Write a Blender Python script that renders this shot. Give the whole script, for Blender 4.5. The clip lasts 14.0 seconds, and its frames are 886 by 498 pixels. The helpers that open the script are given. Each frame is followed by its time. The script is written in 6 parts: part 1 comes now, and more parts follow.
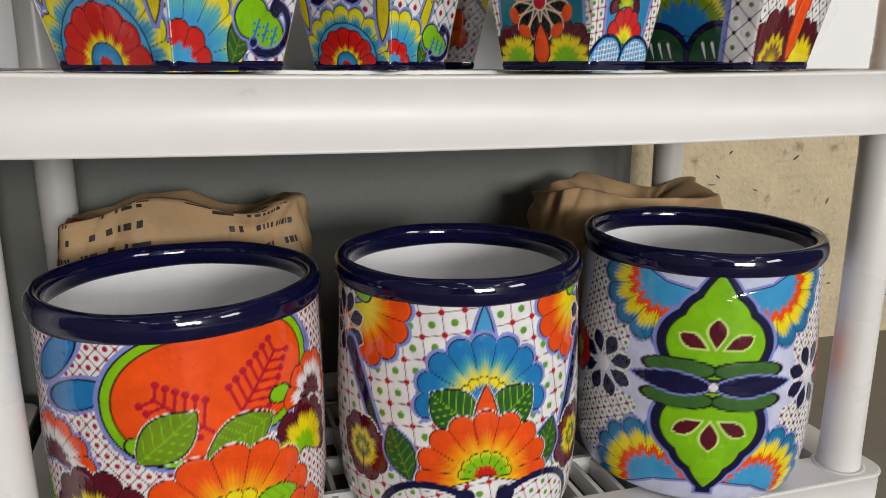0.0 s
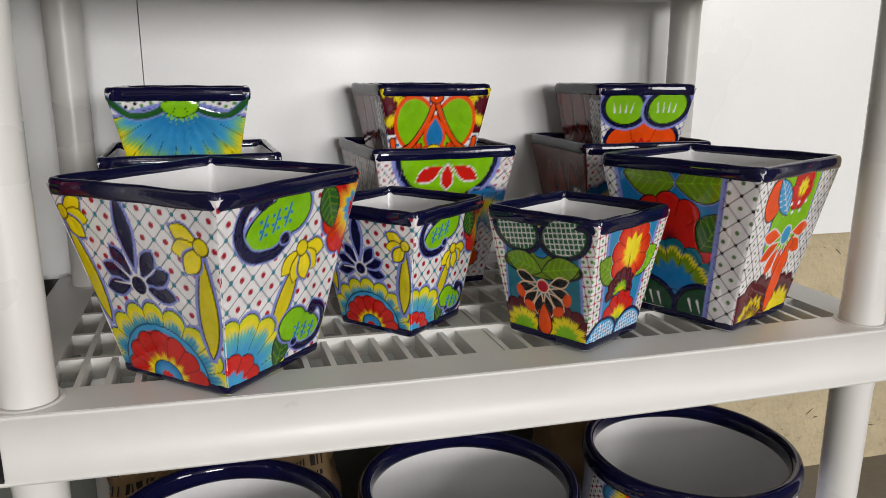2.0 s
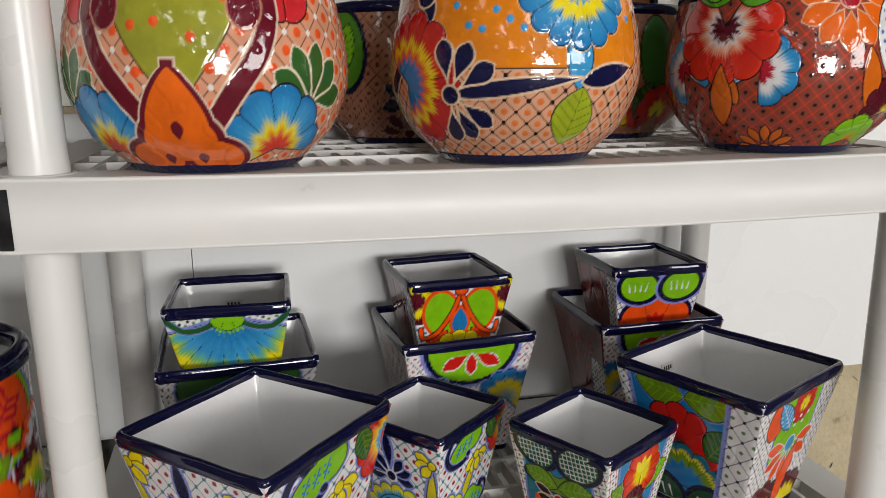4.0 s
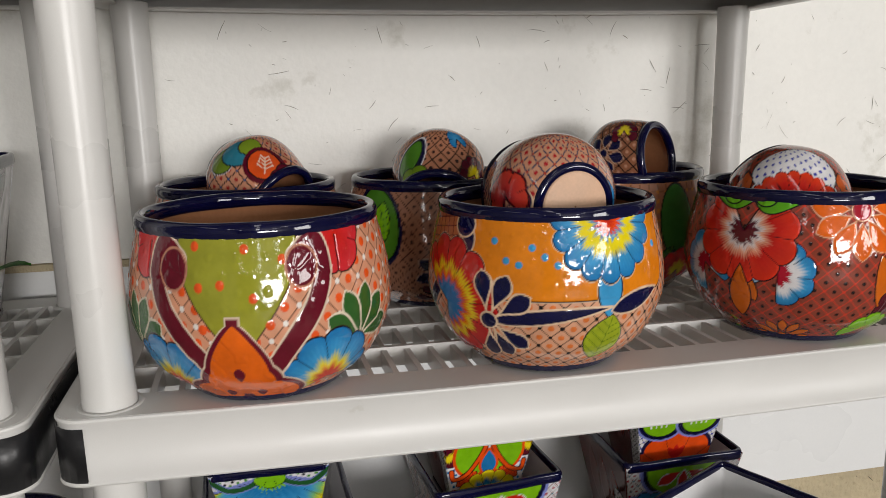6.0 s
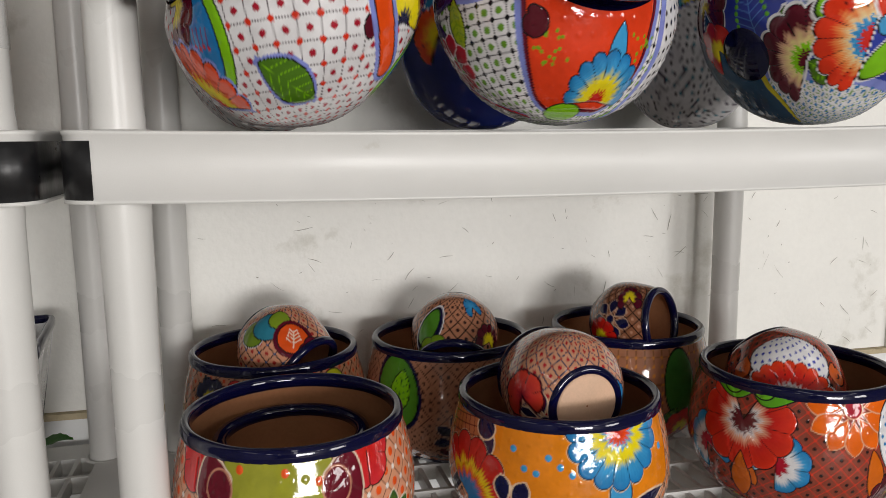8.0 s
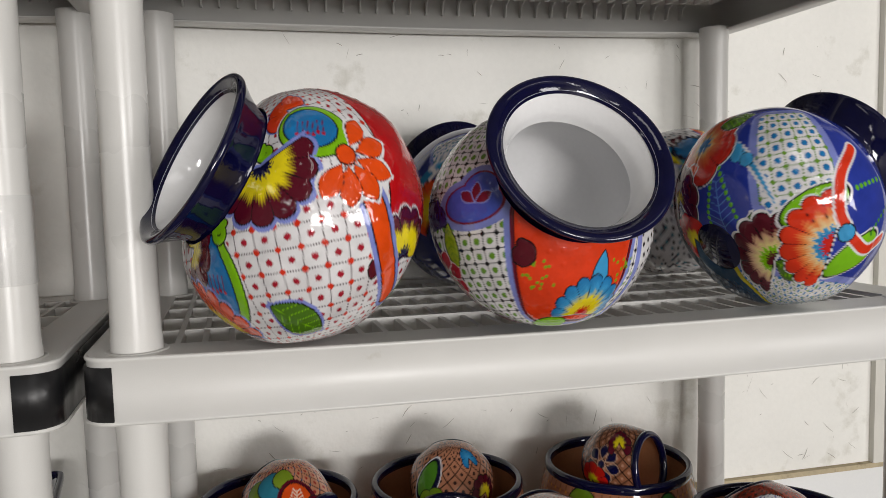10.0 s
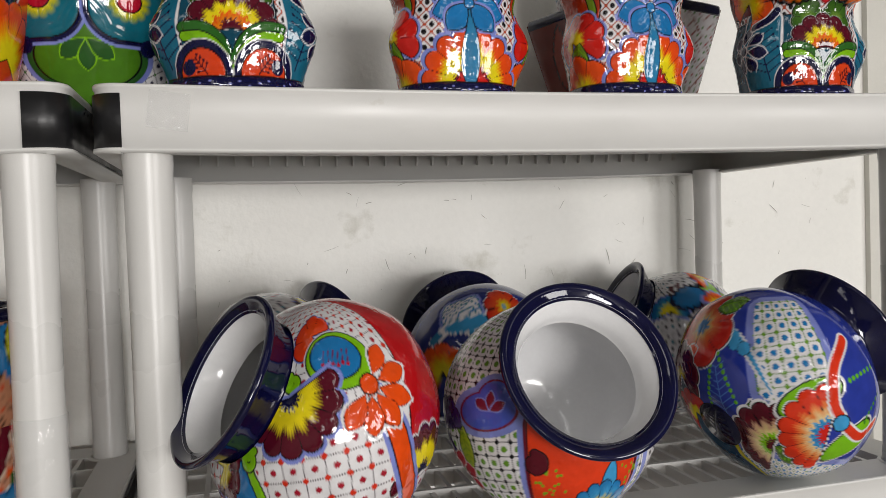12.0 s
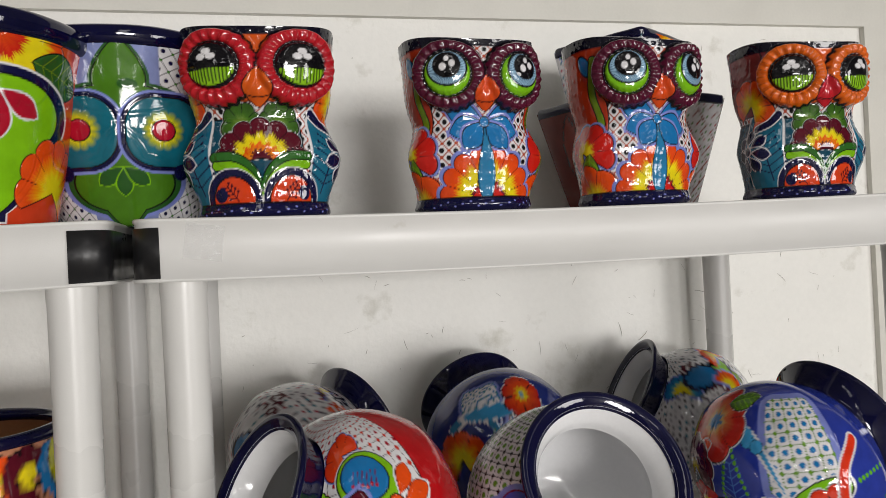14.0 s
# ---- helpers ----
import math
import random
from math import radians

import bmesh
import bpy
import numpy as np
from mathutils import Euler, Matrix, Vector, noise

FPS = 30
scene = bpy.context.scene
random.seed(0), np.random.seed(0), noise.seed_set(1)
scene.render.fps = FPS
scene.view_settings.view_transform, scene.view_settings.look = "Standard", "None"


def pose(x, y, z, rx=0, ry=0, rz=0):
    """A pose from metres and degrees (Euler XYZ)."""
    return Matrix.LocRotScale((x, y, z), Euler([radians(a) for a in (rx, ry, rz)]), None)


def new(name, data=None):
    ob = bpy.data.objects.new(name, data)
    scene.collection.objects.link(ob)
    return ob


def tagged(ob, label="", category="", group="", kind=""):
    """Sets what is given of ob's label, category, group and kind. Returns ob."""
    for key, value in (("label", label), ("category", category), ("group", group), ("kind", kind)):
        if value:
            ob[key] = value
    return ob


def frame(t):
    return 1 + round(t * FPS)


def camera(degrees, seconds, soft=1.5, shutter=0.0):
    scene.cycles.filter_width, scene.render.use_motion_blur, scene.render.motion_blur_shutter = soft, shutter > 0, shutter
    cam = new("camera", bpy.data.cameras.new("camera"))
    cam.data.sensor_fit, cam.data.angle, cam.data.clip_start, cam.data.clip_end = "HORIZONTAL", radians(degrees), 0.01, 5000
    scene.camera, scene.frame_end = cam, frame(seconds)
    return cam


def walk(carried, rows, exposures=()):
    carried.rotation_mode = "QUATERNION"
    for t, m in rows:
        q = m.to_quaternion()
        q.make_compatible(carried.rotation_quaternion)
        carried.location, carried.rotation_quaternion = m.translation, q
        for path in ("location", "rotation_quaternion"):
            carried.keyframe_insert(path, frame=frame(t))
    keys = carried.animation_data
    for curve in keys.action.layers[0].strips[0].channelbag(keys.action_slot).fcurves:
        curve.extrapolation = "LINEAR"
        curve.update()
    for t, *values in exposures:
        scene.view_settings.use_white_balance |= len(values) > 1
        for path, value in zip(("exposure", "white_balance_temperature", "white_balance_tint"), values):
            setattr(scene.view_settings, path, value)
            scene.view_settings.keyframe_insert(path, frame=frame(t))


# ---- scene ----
cam = camera(62.0, 14.0, 0.58)
METRES, EYE, TILT, LEAN, TURN = 1.28, 0.5, -14.0, 0.0, -15.0
ROWS = [
    (0.0, 0.0, 0.0, 0.0, 0.0, 0.0, -0.0),
    (0.5, -0.0004, -0.0072, 0.0375, -0.0, 0.45, 0.09),
    (1.0, -0.0067, -0.023, 0.0853, -0.1, 0.6, 0.05),
    (1.5, -0.0089, -0.0442, 0.1333, 0.05, 0.64, -0.09),
    (2.0, -0.0095, -0.0691, 0.1927, 0.23, 0.68, -0.27),
    (2.5, -0.0053, -0.0874, 0.2398, 0.98, 0.82, -0.35),
    (3.0, -0.0048, -0.1018, 0.2844, 1.59, 0.85, -0.44),
    (3.5, -0.0029, -0.1143, 0.3284, 2.17, 1.11, -0.43),
    (6.0, -0.0248, -0.1657, 0.5111, 3.18, 2.37, 0.25),
    (6.5, -0.0272, -0.1736, 0.5447, 3.24, 2.86, 0.23),
    (7.0, -0.0315, -0.1841, 0.5751, 3.26, 3.49, 0.09),
    (7.5, -0.0357, -0.2007, 0.6046, 3.15, 4.4, -0.05),
    (8.0, -0.0405, -0.2195, 0.634, 3.01, 5.44, -0.12),
    (10.5, -0.0449, -0.2834, 0.7733, 2.28, 9.74, 1.03),
    (11.0, -0.0514, -0.2978, 0.8051, 2.07, 10.48, 1.15),
    (11.5, -0.0504, -0.3129, 0.8326, 1.98, 11.5, 1.28),
    (12.0, -0.0524, -0.3232, 0.8565, 2.12, 12.32, 1.42),
    (12.5, -0.0537, -0.3327, 0.8736, 2.28, 13.2, 1.6),
    (13.0, -0.0561, -0.348, 0.8919, 2.54, 13.79, 1.78),
    (13.5, -0.0569, -0.361, 0.9094, 2.78, 14.06, 1.98),
    (14.0, -0.0577, -0.3662, 0.9195, 3.0, 14.24, 2.18),
]
walk(cam, [(t, pose(-0.205, -0.585, EYE, TILT, LEAN, TURN) @ pose(METRES * x, METRES * y, METRES * z, 90 + pitch, roll, yaw)) for t, x, y, z, yaw, pitch, roll in ROWS],
     exposures=[(0.0, 0.06), (3.5, -0.07), (8.0, -0.2), (14.0, -0.26)])

# ---------------------------------------------------------------- light
scene.view_settings.exposure = 0.0
world = bpy.data.worlds.new("world")
scene.world = world
world.use_nodes = True
world.node_tree.nodes["Background"].inputs[0].default_value = (0.9, 0.95, 1.0, 1)
world.node_tree.nodes["Background"].inputs[1].default_value = 0.02


def strip_lamp(x, y, z, sx, sy, watts):
    lamp = bpy.data.lights.new("room_area_lamp", "AREA")
    lamp.shape, lamp.size, lamp.size_y, lamp.energy = "RECTANGLE", sx, sy, watts
    lamp.color = (1.0, 0.972, 0.948)
    ob = new("room_area_lamp", lamp)
    ob.matrix_world = pose(x, y, z)
    return ob


for lx in (-2.2, -0.3, 1.6):
    strip_lamp(lx, -1.5, 2.97, 0.2, 1.2, 3)
    strip_lamp(lx, -3.9, 2.97, 0.2, 1.2, 9)
    strip_lamp(lx, -6.6, 2.97, 0.2, 1.2, 12)
# daylight: inferred far window, plus an unseen side opening added for light from the right
window_light = strip_lamp(1.2, -8.98, 1.6, 2.7, 1.4, 480)
window_light.matrix_world = pose(1.2, -8.98, 1.6, 90, 0, 0)
# added area lamp, brightens the shelves from the right
side_light = strip_lamp(2.72, -3.6, 1.75, 1.9, 1.1, 100)
side_light.matrix_world = pose(2.72, -3.6, 1.75, 90, 0, 90)


# ---------------------------------------------------------------- materials
def srgb(h):
    c = [int(h[i:i + 2], 16) / 255 for i in (0, 2, 4)]
    return tuple(v / 12.92 if v <= 0.04045 else ((v + 0.055) / 1.055) ** 2.4 for v in c)


def surface(name, base, rough=0.5, vary=0.12, scale=30.0, fine=300.0, bump=0.1, coat=0.0, attribute="", metal=0.0, depth=0.001, speckle=None, cracks=None):
    """A node material: base colour (or painted attribute) with two scales of variation and a fine bump."""
    m = bpy.data.materials.new(name)
    m.use_nodes = True
    nt = m.node_tree
    N, L = nt.nodes, nt.links
    b = N["Principled BSDF"]
    co = N.new("ShaderNodeTexCoord")
    n1, n2 = N.new("ShaderNodeTexNoise"), N.new("ShaderNodeTexNoise")
    n1.inputs["Scale"].default_value, n2.inputs["Scale"].default_value = scale, fine
    n1.inputs["Detail"].default_value = n2.inputs["Detail"].default_value = 4
    for n in (n1, n2):
        L.new(co.outputs["Object"], n.inputs["Vector"])
    add = N.new("ShaderNodeMath")
    add.operation = "MULTIPLY_ADD"
    L.new(n1.outputs[0], add.inputs[0])
    add.inputs[1].default_value = 0.7
    half = N.new("ShaderNodeMath")
    half.operation = "MULTIPLY"
    L.new(n2.outputs[0], half.inputs[0])
    half.inputs[1].default_value = 0.3
    L.new(half.outputs[0], add.inputs[2])
    ramp = N.new("ShaderNodeMapRange")
    L.new(add.outputs[0], ramp.inputs[0])
    ramp.inputs[1].default_value, ramp.inputs[2].default_value = 0.3, 0.7
    depth_of_tone = 0.84 if attribute else 1.0
    ramp.inputs[3].default_value, ramp.inputs[4].default_value = depth_of_tone * (1 - vary), depth_of_tone * (1 + vary * 0.6)
    mix = N.new("ShaderNodeVectorMath")
    mix.operation = "SCALE"
    if attribute:
        at = N.new("ShaderNodeAttribute")
        at.attribute_name = attribute
        L.new(at.outputs["Color"], mix.inputs[0])
    else:
        mix.inputs[0].default_value = base
    L.new(ramp.outputs[0], mix.inputs["Scale"])
    col = mix.outputs[0]
    height = n2.outputs[0]
    if speckle:
        c2, sc, lo, hi = speckle
        n3 = N.new("ShaderNodeTexNoise")
        n3.inputs["Scale"].default_value, n3.inputs["Detail"].default_value, n3.inputs["Roughness"].default_value = sc, 6, 0.65
        L.new(co.outputs["Object"], n3.inputs["Vector"])
        r3 = N.new("ShaderNodeMapRange")
        L.new(n3.outputs[0], r3.inputs[0])
        r3.inputs[1].default_value, r3.inputs[2].default_value = lo, hi
        mx = N.new("ShaderNodeMix")
        mx.data_type = "RGBA"
        L.new(r3.outputs[0], mx.inputs[0])
        L.new(col, mx.inputs[6])
        mx.inputs[7].default_value = (*c2, 1)
        col = mx.outputs[2]
    L.new(col, b.inputs["Base Color"])
    bp = N.new("ShaderNodeBump")
    bp.inputs["Strength"].default_value, bp.inputs["Distance"].default_value = bump, depth
    L.new(height, bp.inputs["Height"])
    L.new(bp.outputs[0], b.inputs["Normal"])
    rr = N.new("ShaderNodeMapRange")
    L.new(n1.outputs[0], rr.inputs[0])
    rr.inputs[1].default_value, rr.inputs[2].default_value = 0.3, 0.7
    rr.inputs[3].default_value, rr.inputs[4].default_value = rough * 0.75, rough * 1.3
    L.new(rr.outputs[0], b.inputs["Roughness"])
    b.inputs["Metallic"].default_value = metal
    b.inputs["Coat Weight"].default_value = coat
    b.inputs["Coat Roughness"].default_value = 0.04
    return m


GLAZE = surface("painted_glaze", (1, 1, 1), 0.075, 0.18, 45, 120, 0.11, 0.1, "paint", depth=0.0014)
COBALT = surface("cobalt_glaze", srgb("0a0b30"), 0.05, 0.35, 40, 200, 0.07, 0.0, depth=0.0012)
WHITE_GLAZE = surface("white_glaze", srgb("ededee"), 0.12, 0.05, 14, 220, 0.1, 0.1)
CLAY = surface("clear_glazed_clay", srgb("b07a56"), 0.2, 0.18, 16, 240, 0.12, 0.2)
BARE_CLAY = surface("bare_clay", srgb("d3ad90"), 0.6, 0.14, 30, 400, 0.2)
RESIN = surface("white_resin", srgb("d3d2cf"), 0.38, 0.05, 9, 900, 0.06, speckle=(srgb("b9b5ab"), 22, 0.66, 0.84))
POST = surface("white_resin_tube", srgb("d3d2cf"), 0.3, 0.05, 7, 900, 0.05, speckle=(srgb("b8b4aa"), 18, 0.68, 0.86))
TAPE = surface("black_tape", srgb("1b1b1d"), 0.35, 0.2, 25, 200, 0.2)
WALL = surface("scuffed_white_paint", srgb("eeede8"), 0.5, 0.06, 5, 120, 0.35, speckle=(srgb("c3c0b4"), 9, 0.6, 0.78), depth=0.002)
PANEL = surface("grey_white_board", srgb("eaebeb"), 0.35, 0.04, 3, 200, 0.08)
TRIM = surface("painted_trim", srgb("d7d5cd"), 0.45, 0.06, 12, 200, 0.15)
STONE = surface("rough_tan_concrete", srgb("bcae90"), 0.9, 0.2, 14, 90, 0.9, speckle=(srgb("8b7d63"), 24, 0.58, 0.7), depth=0.006)
FLOOR = surface("concrete_floor", srgb("7d776d"), 0.7, 0.18, 3, 60, 0.4, depth=0.002)
# dark grey for the unseen walls, lowers bounced light and reflections in the glaze
DIM = surface("unseen_wall_grey", srgb("6c6a66"), 0.8, 0.1, 3, 80, 0.1)
CEIL = surface("unseen_ceiling_grey", srgb("7c7a76"), 0.8, 0.04, 3, 80, 0.1)
BOARD = surface("dark_grey_board", srgb("6f716c"), 0.7, 0.2, 8, 150, 0.3)
KRAFT = surface("kraft_paper", srgb("a98c66"), 0.75, 0.16, 12, 200, 0.3)
INK = surface("dark_print", srgb("2b2522"), 0.7, 0.2, 40, 200, 0.2)
RED_INK = surface("red_print", srgb("8d2328"), 0.6, 0.2, 40, 200, 0.2)
SCRATCH = surface("scratch_mark", srgb("8d897e"), 0.8, 0.2, 60, 300, 0.2)
STICKER = surface("paper_sticker", srgb("d8d8d4"), 0.6, 0.06, 60, 300, 0.1)
LEAF = surface("green_leaf", srgb("2f6a1c"), 0.45, 0.3, 60, 300, 0.2)


def clear_film(name):
    m = surface(name, (0.8, 0.8, 0.8), 0.06, 0.04, 25, 90, 0.6, 0.3, depth=0.004)
    nt = m.node_tree
    out, b = nt.nodes["Material Output"], nt.nodes["Principled BSDF"]
    tr, mx = nt.nodes.new("ShaderNodeBsdfTransparent"), nt.nodes.new("ShaderNodeMixShader")
    mx.inputs[0].default_value = 0.24
    nt.links.new(tr.outputs[0], mx.inputs[1])
    nt.links.new(b.outputs[0], mx.inputs[2])
    nt.links.new(mx.outputs[0], out.inputs[0])
    return m


CLEAR = clear_film("glossy_clear_tape")


# ---------------------------------------------------------------- mesh helpers
def mesh_of(name, V, F, mat, colors=None, smooth=True):
    V = np.asarray(V, dtype=np.float32).reshape(-1, 3)
    F = np.asarray(F, dtype=np.int32).reshape(-1, 4)
    me = bpy.data.meshes.new(name)
    me.vertices.add(len(V))
    me.vertices.foreach_set("co", V.ravel())
    me.loops.add(F.size)
    me.loops.foreach_set("vertex_index", F.ravel())
    me.polygons.add(len(F))
    me.polygons.foreach_set("loop_start", np.arange(0, F.size, 4, dtype=np.int32))
    me.polygons.foreach_set("use_smooth", np.full(len(F), smooth))
    if colors is not None:
        at = me.color_attributes.new("paint", "FLOAT_COLOR", "POINT")
        at.data.foreach_set("color", np.hstack([colors, np.ones((len(V), 1))]).astype(np.float32).ravel())
    me.update(calc_edges=True)
    me.validate()
    me.materials.append(mat)
    return me


def grid_faces(nv, nu, closed=True, start=0):
    """Quads of a grid of nv rows by nu columns."""
    i, j = np.meshgrid(np.arange(nv - 1), np.arange(nu if closed else nu - 1), indexing="ij")
    k = (j + 1) % nu
    return (np.stack([i * nu + j, i * nu + k, (i + 1) * nu + k, (i + 1) * nu + j], -1) + start).reshape(-1, 4)


def child(name, me, parent, label="", m=None):
    ob = new(name, me)
    ob.parent = parent
    if m is not None:
        ob.matrix_basis = m
    if label:
        ob["label"] = label
    return ob


def part(name, bm, material, parent, label="", smooth=False):
    me = bpy.data.meshes.new(name)
    bm.to_mesh(me)
    bm.free()
    for p in me.polygons:
        p.use_smooth = smooth
    me.materials.append(material)
    return child(name, me, parent, label)


def root(name, m, label, category, group=""):
    ob = new(name)
    ob.empty_display_size = 0.05
    ob.matrix_basis = m
    return tagged(ob, label, category, group)


def boxes(bm, rows):
    """Boxes from rows of x0, x1, y0, y1, z0, z1."""
    for x0, x1, y0, y1, z0, z1 in rows:
        v = [bm.verts.new((x, y, z)) for z in (z0, z1) for x, y in ((x0, y0), (x1, y0), (x1, y1), (x0, y1))]
        for f in ((3, 2, 1, 0), (4, 5, 6, 7), (0, 1, 5, 4), (1, 2, 6, 5), (2, 3, 7, 6), (3, 0, 4, 7)):
            bm.faces.new([v[i] for i in f])
    return bm


def smooth_profile(points, n):
    """A Catmull-Rom curve of n points through the given ones."""
    P = np.array(points, float)
    P = np.vstack([2 * P[0] - P[1], P, 2 * P[-1] - P[-2]])
    t = np.linspace(0, len(points) - 1 - 1e-9, n)
    k = t.astype(int)
    f = (t - k)[:, None]
    a, b, c, d = P[k], P[k + 1], P[k + 2], P[k + 3]
    return 0.5 * (2 * b + (c - a) * f + (2 * a - 5 * b + 4 * c - d) * f ** 2 + (3 * b - a - 3 * c + d) * f ** 3)


def rounded_rect(x0, x1, y0, y1, r, per=6, mid=1):
    """Points round a rounded rectangle, counter-clockwise from the front left."""
    out = []
    for cx, cy, a0 in ((x0 + r, y0 + r, 180), (x1 - r, y0 + r, 270), (x1 - r, y1 - r, 0), (x0 + r, y1 - r, 90)):
        for i in range(per + 1):
            a = radians(a0 + 90 * i / per)
            out.append((cx + r * math.cos(a), cy + r * math.sin(a)))
    full = []
    n = len(out)
    for i in range(n):
        p, q = np.array(out[i]), np.array(out[(i + 1) % n])
        full.append(p)
        if i % (per + 1) == per:
            for k in range(1, mid):
                full.append(p + (q - p) * k / mid)
    return np.array(full)


def sweep(path, section, closed=True, z=0.0):
    """Sweep a section of (outward, up) pairs along a flat path."""
    n = len(path)
    d = np.roll(path, -1, 0) - np.roll(path, 1, 0) if closed else np.gradient(path, axis=0)
    d /= np.maximum(np.linalg.norm(d, axis=1, keepdims=True), 1e-9)
    nor = np.stack([d[:, 1], -d[:, 0]], 1)
    V = np.array([[(*(p + m * o), z + u) for p, m in zip(path, nor)] for o, u in section])
    return V


def swept_mesh(name, path, section, mat, closed=True, z=0.0, loop=True, smooth=True):
    V = sweep(path, section, closed, z)
    if loop:
        V = np.concatenate([V, V[:1]])
    nv, nu = V.shape[:2]
    return mesh_of(name, V, grid_faces(nv, nu, closed), mat, smooth=smooth)


# ---------------------------------------------------------------- glaze painting
W, LAV, NAVY, BLK = srgb("eceaec"), srgb("8590d8"), srgb("10113e"), srgb("0c0a10")
ORG, RED, YEL, LIM = srgb("ee5012"), srgb("cf2018"), srgb("f3de1a"), srgb("83c314")
GRN, OLV, BLU, SKY = srgb("2c5c26"), srgb("6f8f1c"), srgb("1d78b8"), srgb("3f9ed4")
MAR, TEA, TER, PCH = srgb("5a0f22"), srgb("176f86"), srgb("b8623f"), srgb("e3a27f")
COB, PUR, AMB, DGR = srgb("2b3aa8"), srgb("3a2260"), srgb("f08a14"), srgb("1d3d22")


class Paint:
    """Colours and relief of a glazed surface, laid over points with flat coordinates in centimetres."""

    def __init__(self, U, V, ground=W, seed=0):
        self.U, self.V, self.seed = U, V, seed
        self.C = np.tile(np.array(ground, float), (len(U), 1))
        self.H = np.zeros(len(U))
        self.aa = 0.07

    def local(self, u, v, rot=0):
        a = radians(rot)
        x, y = self.U - u, self.V - v
        return x * math.cos(a) + y * math.sin(a), -x * math.sin(a) + y * math.cos(a)

    def lay(self, d, col, line=BLK, w=0.075, rise=0.035, clip=None, halo=None):
        if clip is not None:
            d = np.maximum(d, clip)
        if halo:
            self.lay(d - halo[1], halo[0], None)
        a = np.clip(0.5 - d / self.aa, 0, 1)[:, None]
        self.C = self.C * (1 - a) + np.asarray(col) * a
        self.H += rise * np.clip(-d * 4, 0, 1) * 0.8
        if line is not None:
            b = np.clip((w - np.abs(d)) / self.aa + 0.5, 0, 1)[:, None]
            self.C = self.C * (1 - b) + np.asarray(line) * b
            self.H -= 0.02 * b[:, 0]
        return d

    def ellipse(self, u, v, a, b, rot=0):
        x, y = self.local(u, v, rot)
        return (np.hypot(x / a, y / b) - 1) * min(a, b)

    def drop(self, u, v, L, Wd, rot=0, tip=0.65):
        """A drop from (u, v) outwards; rot 0 points up."""
        y, x = self.local(u, v, rot)
        y = -y
        t = np.clip(x / L, 0, 1)
        prof = Wd * np.sin(np.pi * t ** tip) ** 0.8
        return np.maximum(np.abs(y) - prof, np.maximum(-x, x - L))

    def petal(self, u, v, L, Wd, rot, col, **k):
        return self.lay(self.drop(u, v, L, Wd, rot), col, **k)

    def leaf(self, u, v, L, Wd, rot, col=GRN, vein=OLV, **k):
        d = self.lay(self.drop(u, v, L, Wd, rot, 1.0), col, **k)
        y, x = self.local(u, v, rot)
        for s in range(1, 6):
            q = np.abs(x - L * s / 6.5 - np.abs(y) * 0.7)
            self.lay(np.maximum(q - 0.05, d + 0.12), vein, None, rise=0)
        self.lay(np.maximum(np.abs(y) - 0.04, d + 0.1), vein, None, rise=0)

    def daisy(self, u, v, R, n, col, span=360, rot=0, core=None, line=W, wd=None, r0=0.25):
        wd = wd or R * 0.5 * math.sin(math.pi * min(span, 360) / 360 / n) * 1.25
        for i in range(n):
            a = rot + (span * (i + 0.5) / n - span / 2)
            b = radians(a)
            self.lay(self.drop(u - math.sin(b) * R * r0, v + math.cos(b) * R * r0, R * (1 - r0), wd, a, 1.35), col, line, 0.07)
        self.lay(self.ellipse(u, v, R * r0 * 0.85, R * r0 * 0.85), core or col, line, 0.07)

    def fan(self, u, v, R, stops, n=7, span=200, rot=0, squash=1.0, line=BLK, halo=None, clip=None, lines=True):
        """A scalloped fan-shaped flower; stops: rows of radius share and colour."""
        x, y = self.local(u, v, rot)
        y = y / squash
        r, f = np.hypot(x, y), np.degrees(np.arctan2(-x, y))
        p = (f / span + 0.5) * n
        Rs = R * (0.87 + 0.13 * np.abs(np.sin(np.pi * p)) ** 0.6)
        d = np.maximum(r - Rs, (np.abs(f) - span / 2) * np.pi / 180 * r)
        flame = 0.07 * np.sin(p * 21 + self.seed) * np.sin(p * 13.7)
        q = np.clip(r / Rs + np.where(r / Rs < 0.85, flame, 0), 0, 1)
        xs = [s[0] for s in stops]
        col = np.stack([np.interp(q, xs, [s[1][c] for s in stops]) for c in range(3)], 1)
        self.lay(d, col, line, 0.06, 0.05, clip, halo)
        if lines:
            g = np.abs(p - np.round(p)) * span / n * np.pi / 180 * r
            cut = np.maximum(d + 0.05, 0.5 * R - r)
            if clip is not None:
                cut = np.maximum(cut, clip)
            self.lay(np.maximum(g - 0.035, cut), line if line is not None else BLK, None, rise=-0.02)
        return d

    def lattice(self, pitch=1.5, rot=45, line=srgb("4a3d52"), dot=srgb("b21c3c"), node=srgb("2f7f92"), rd=0.2, rn=0.16, clip=None, u=0, v=0, w=0.045):
        x, y = self.local(u, v, rot)
        fx, fy = x / pitch - np.floor(x / pitch), y / pitch - np.floor(y / pitch)
        gx, gy = np.minimum(fx, 1 - fx) * pitch, np.minimum(fy, 1 - fy) * pitch
        keep = -1.0 if clip is None else clip
        if line is not None:
            self.lay(np.maximum(np.minimum(gx, gy) - w, keep), line, None, rise=-0.02)
        if node is not None:
            self.lay(np.maximum(np.hypot(gx, gy) - rn, keep), node, None, rise=0.03)
        if dot is not None:
            self.lay(np.maximum(np.hypot((fx - 0.5) * pitch, (fy - 0.5) * pitch) - rd, keep), dot, None, rise=0.05)

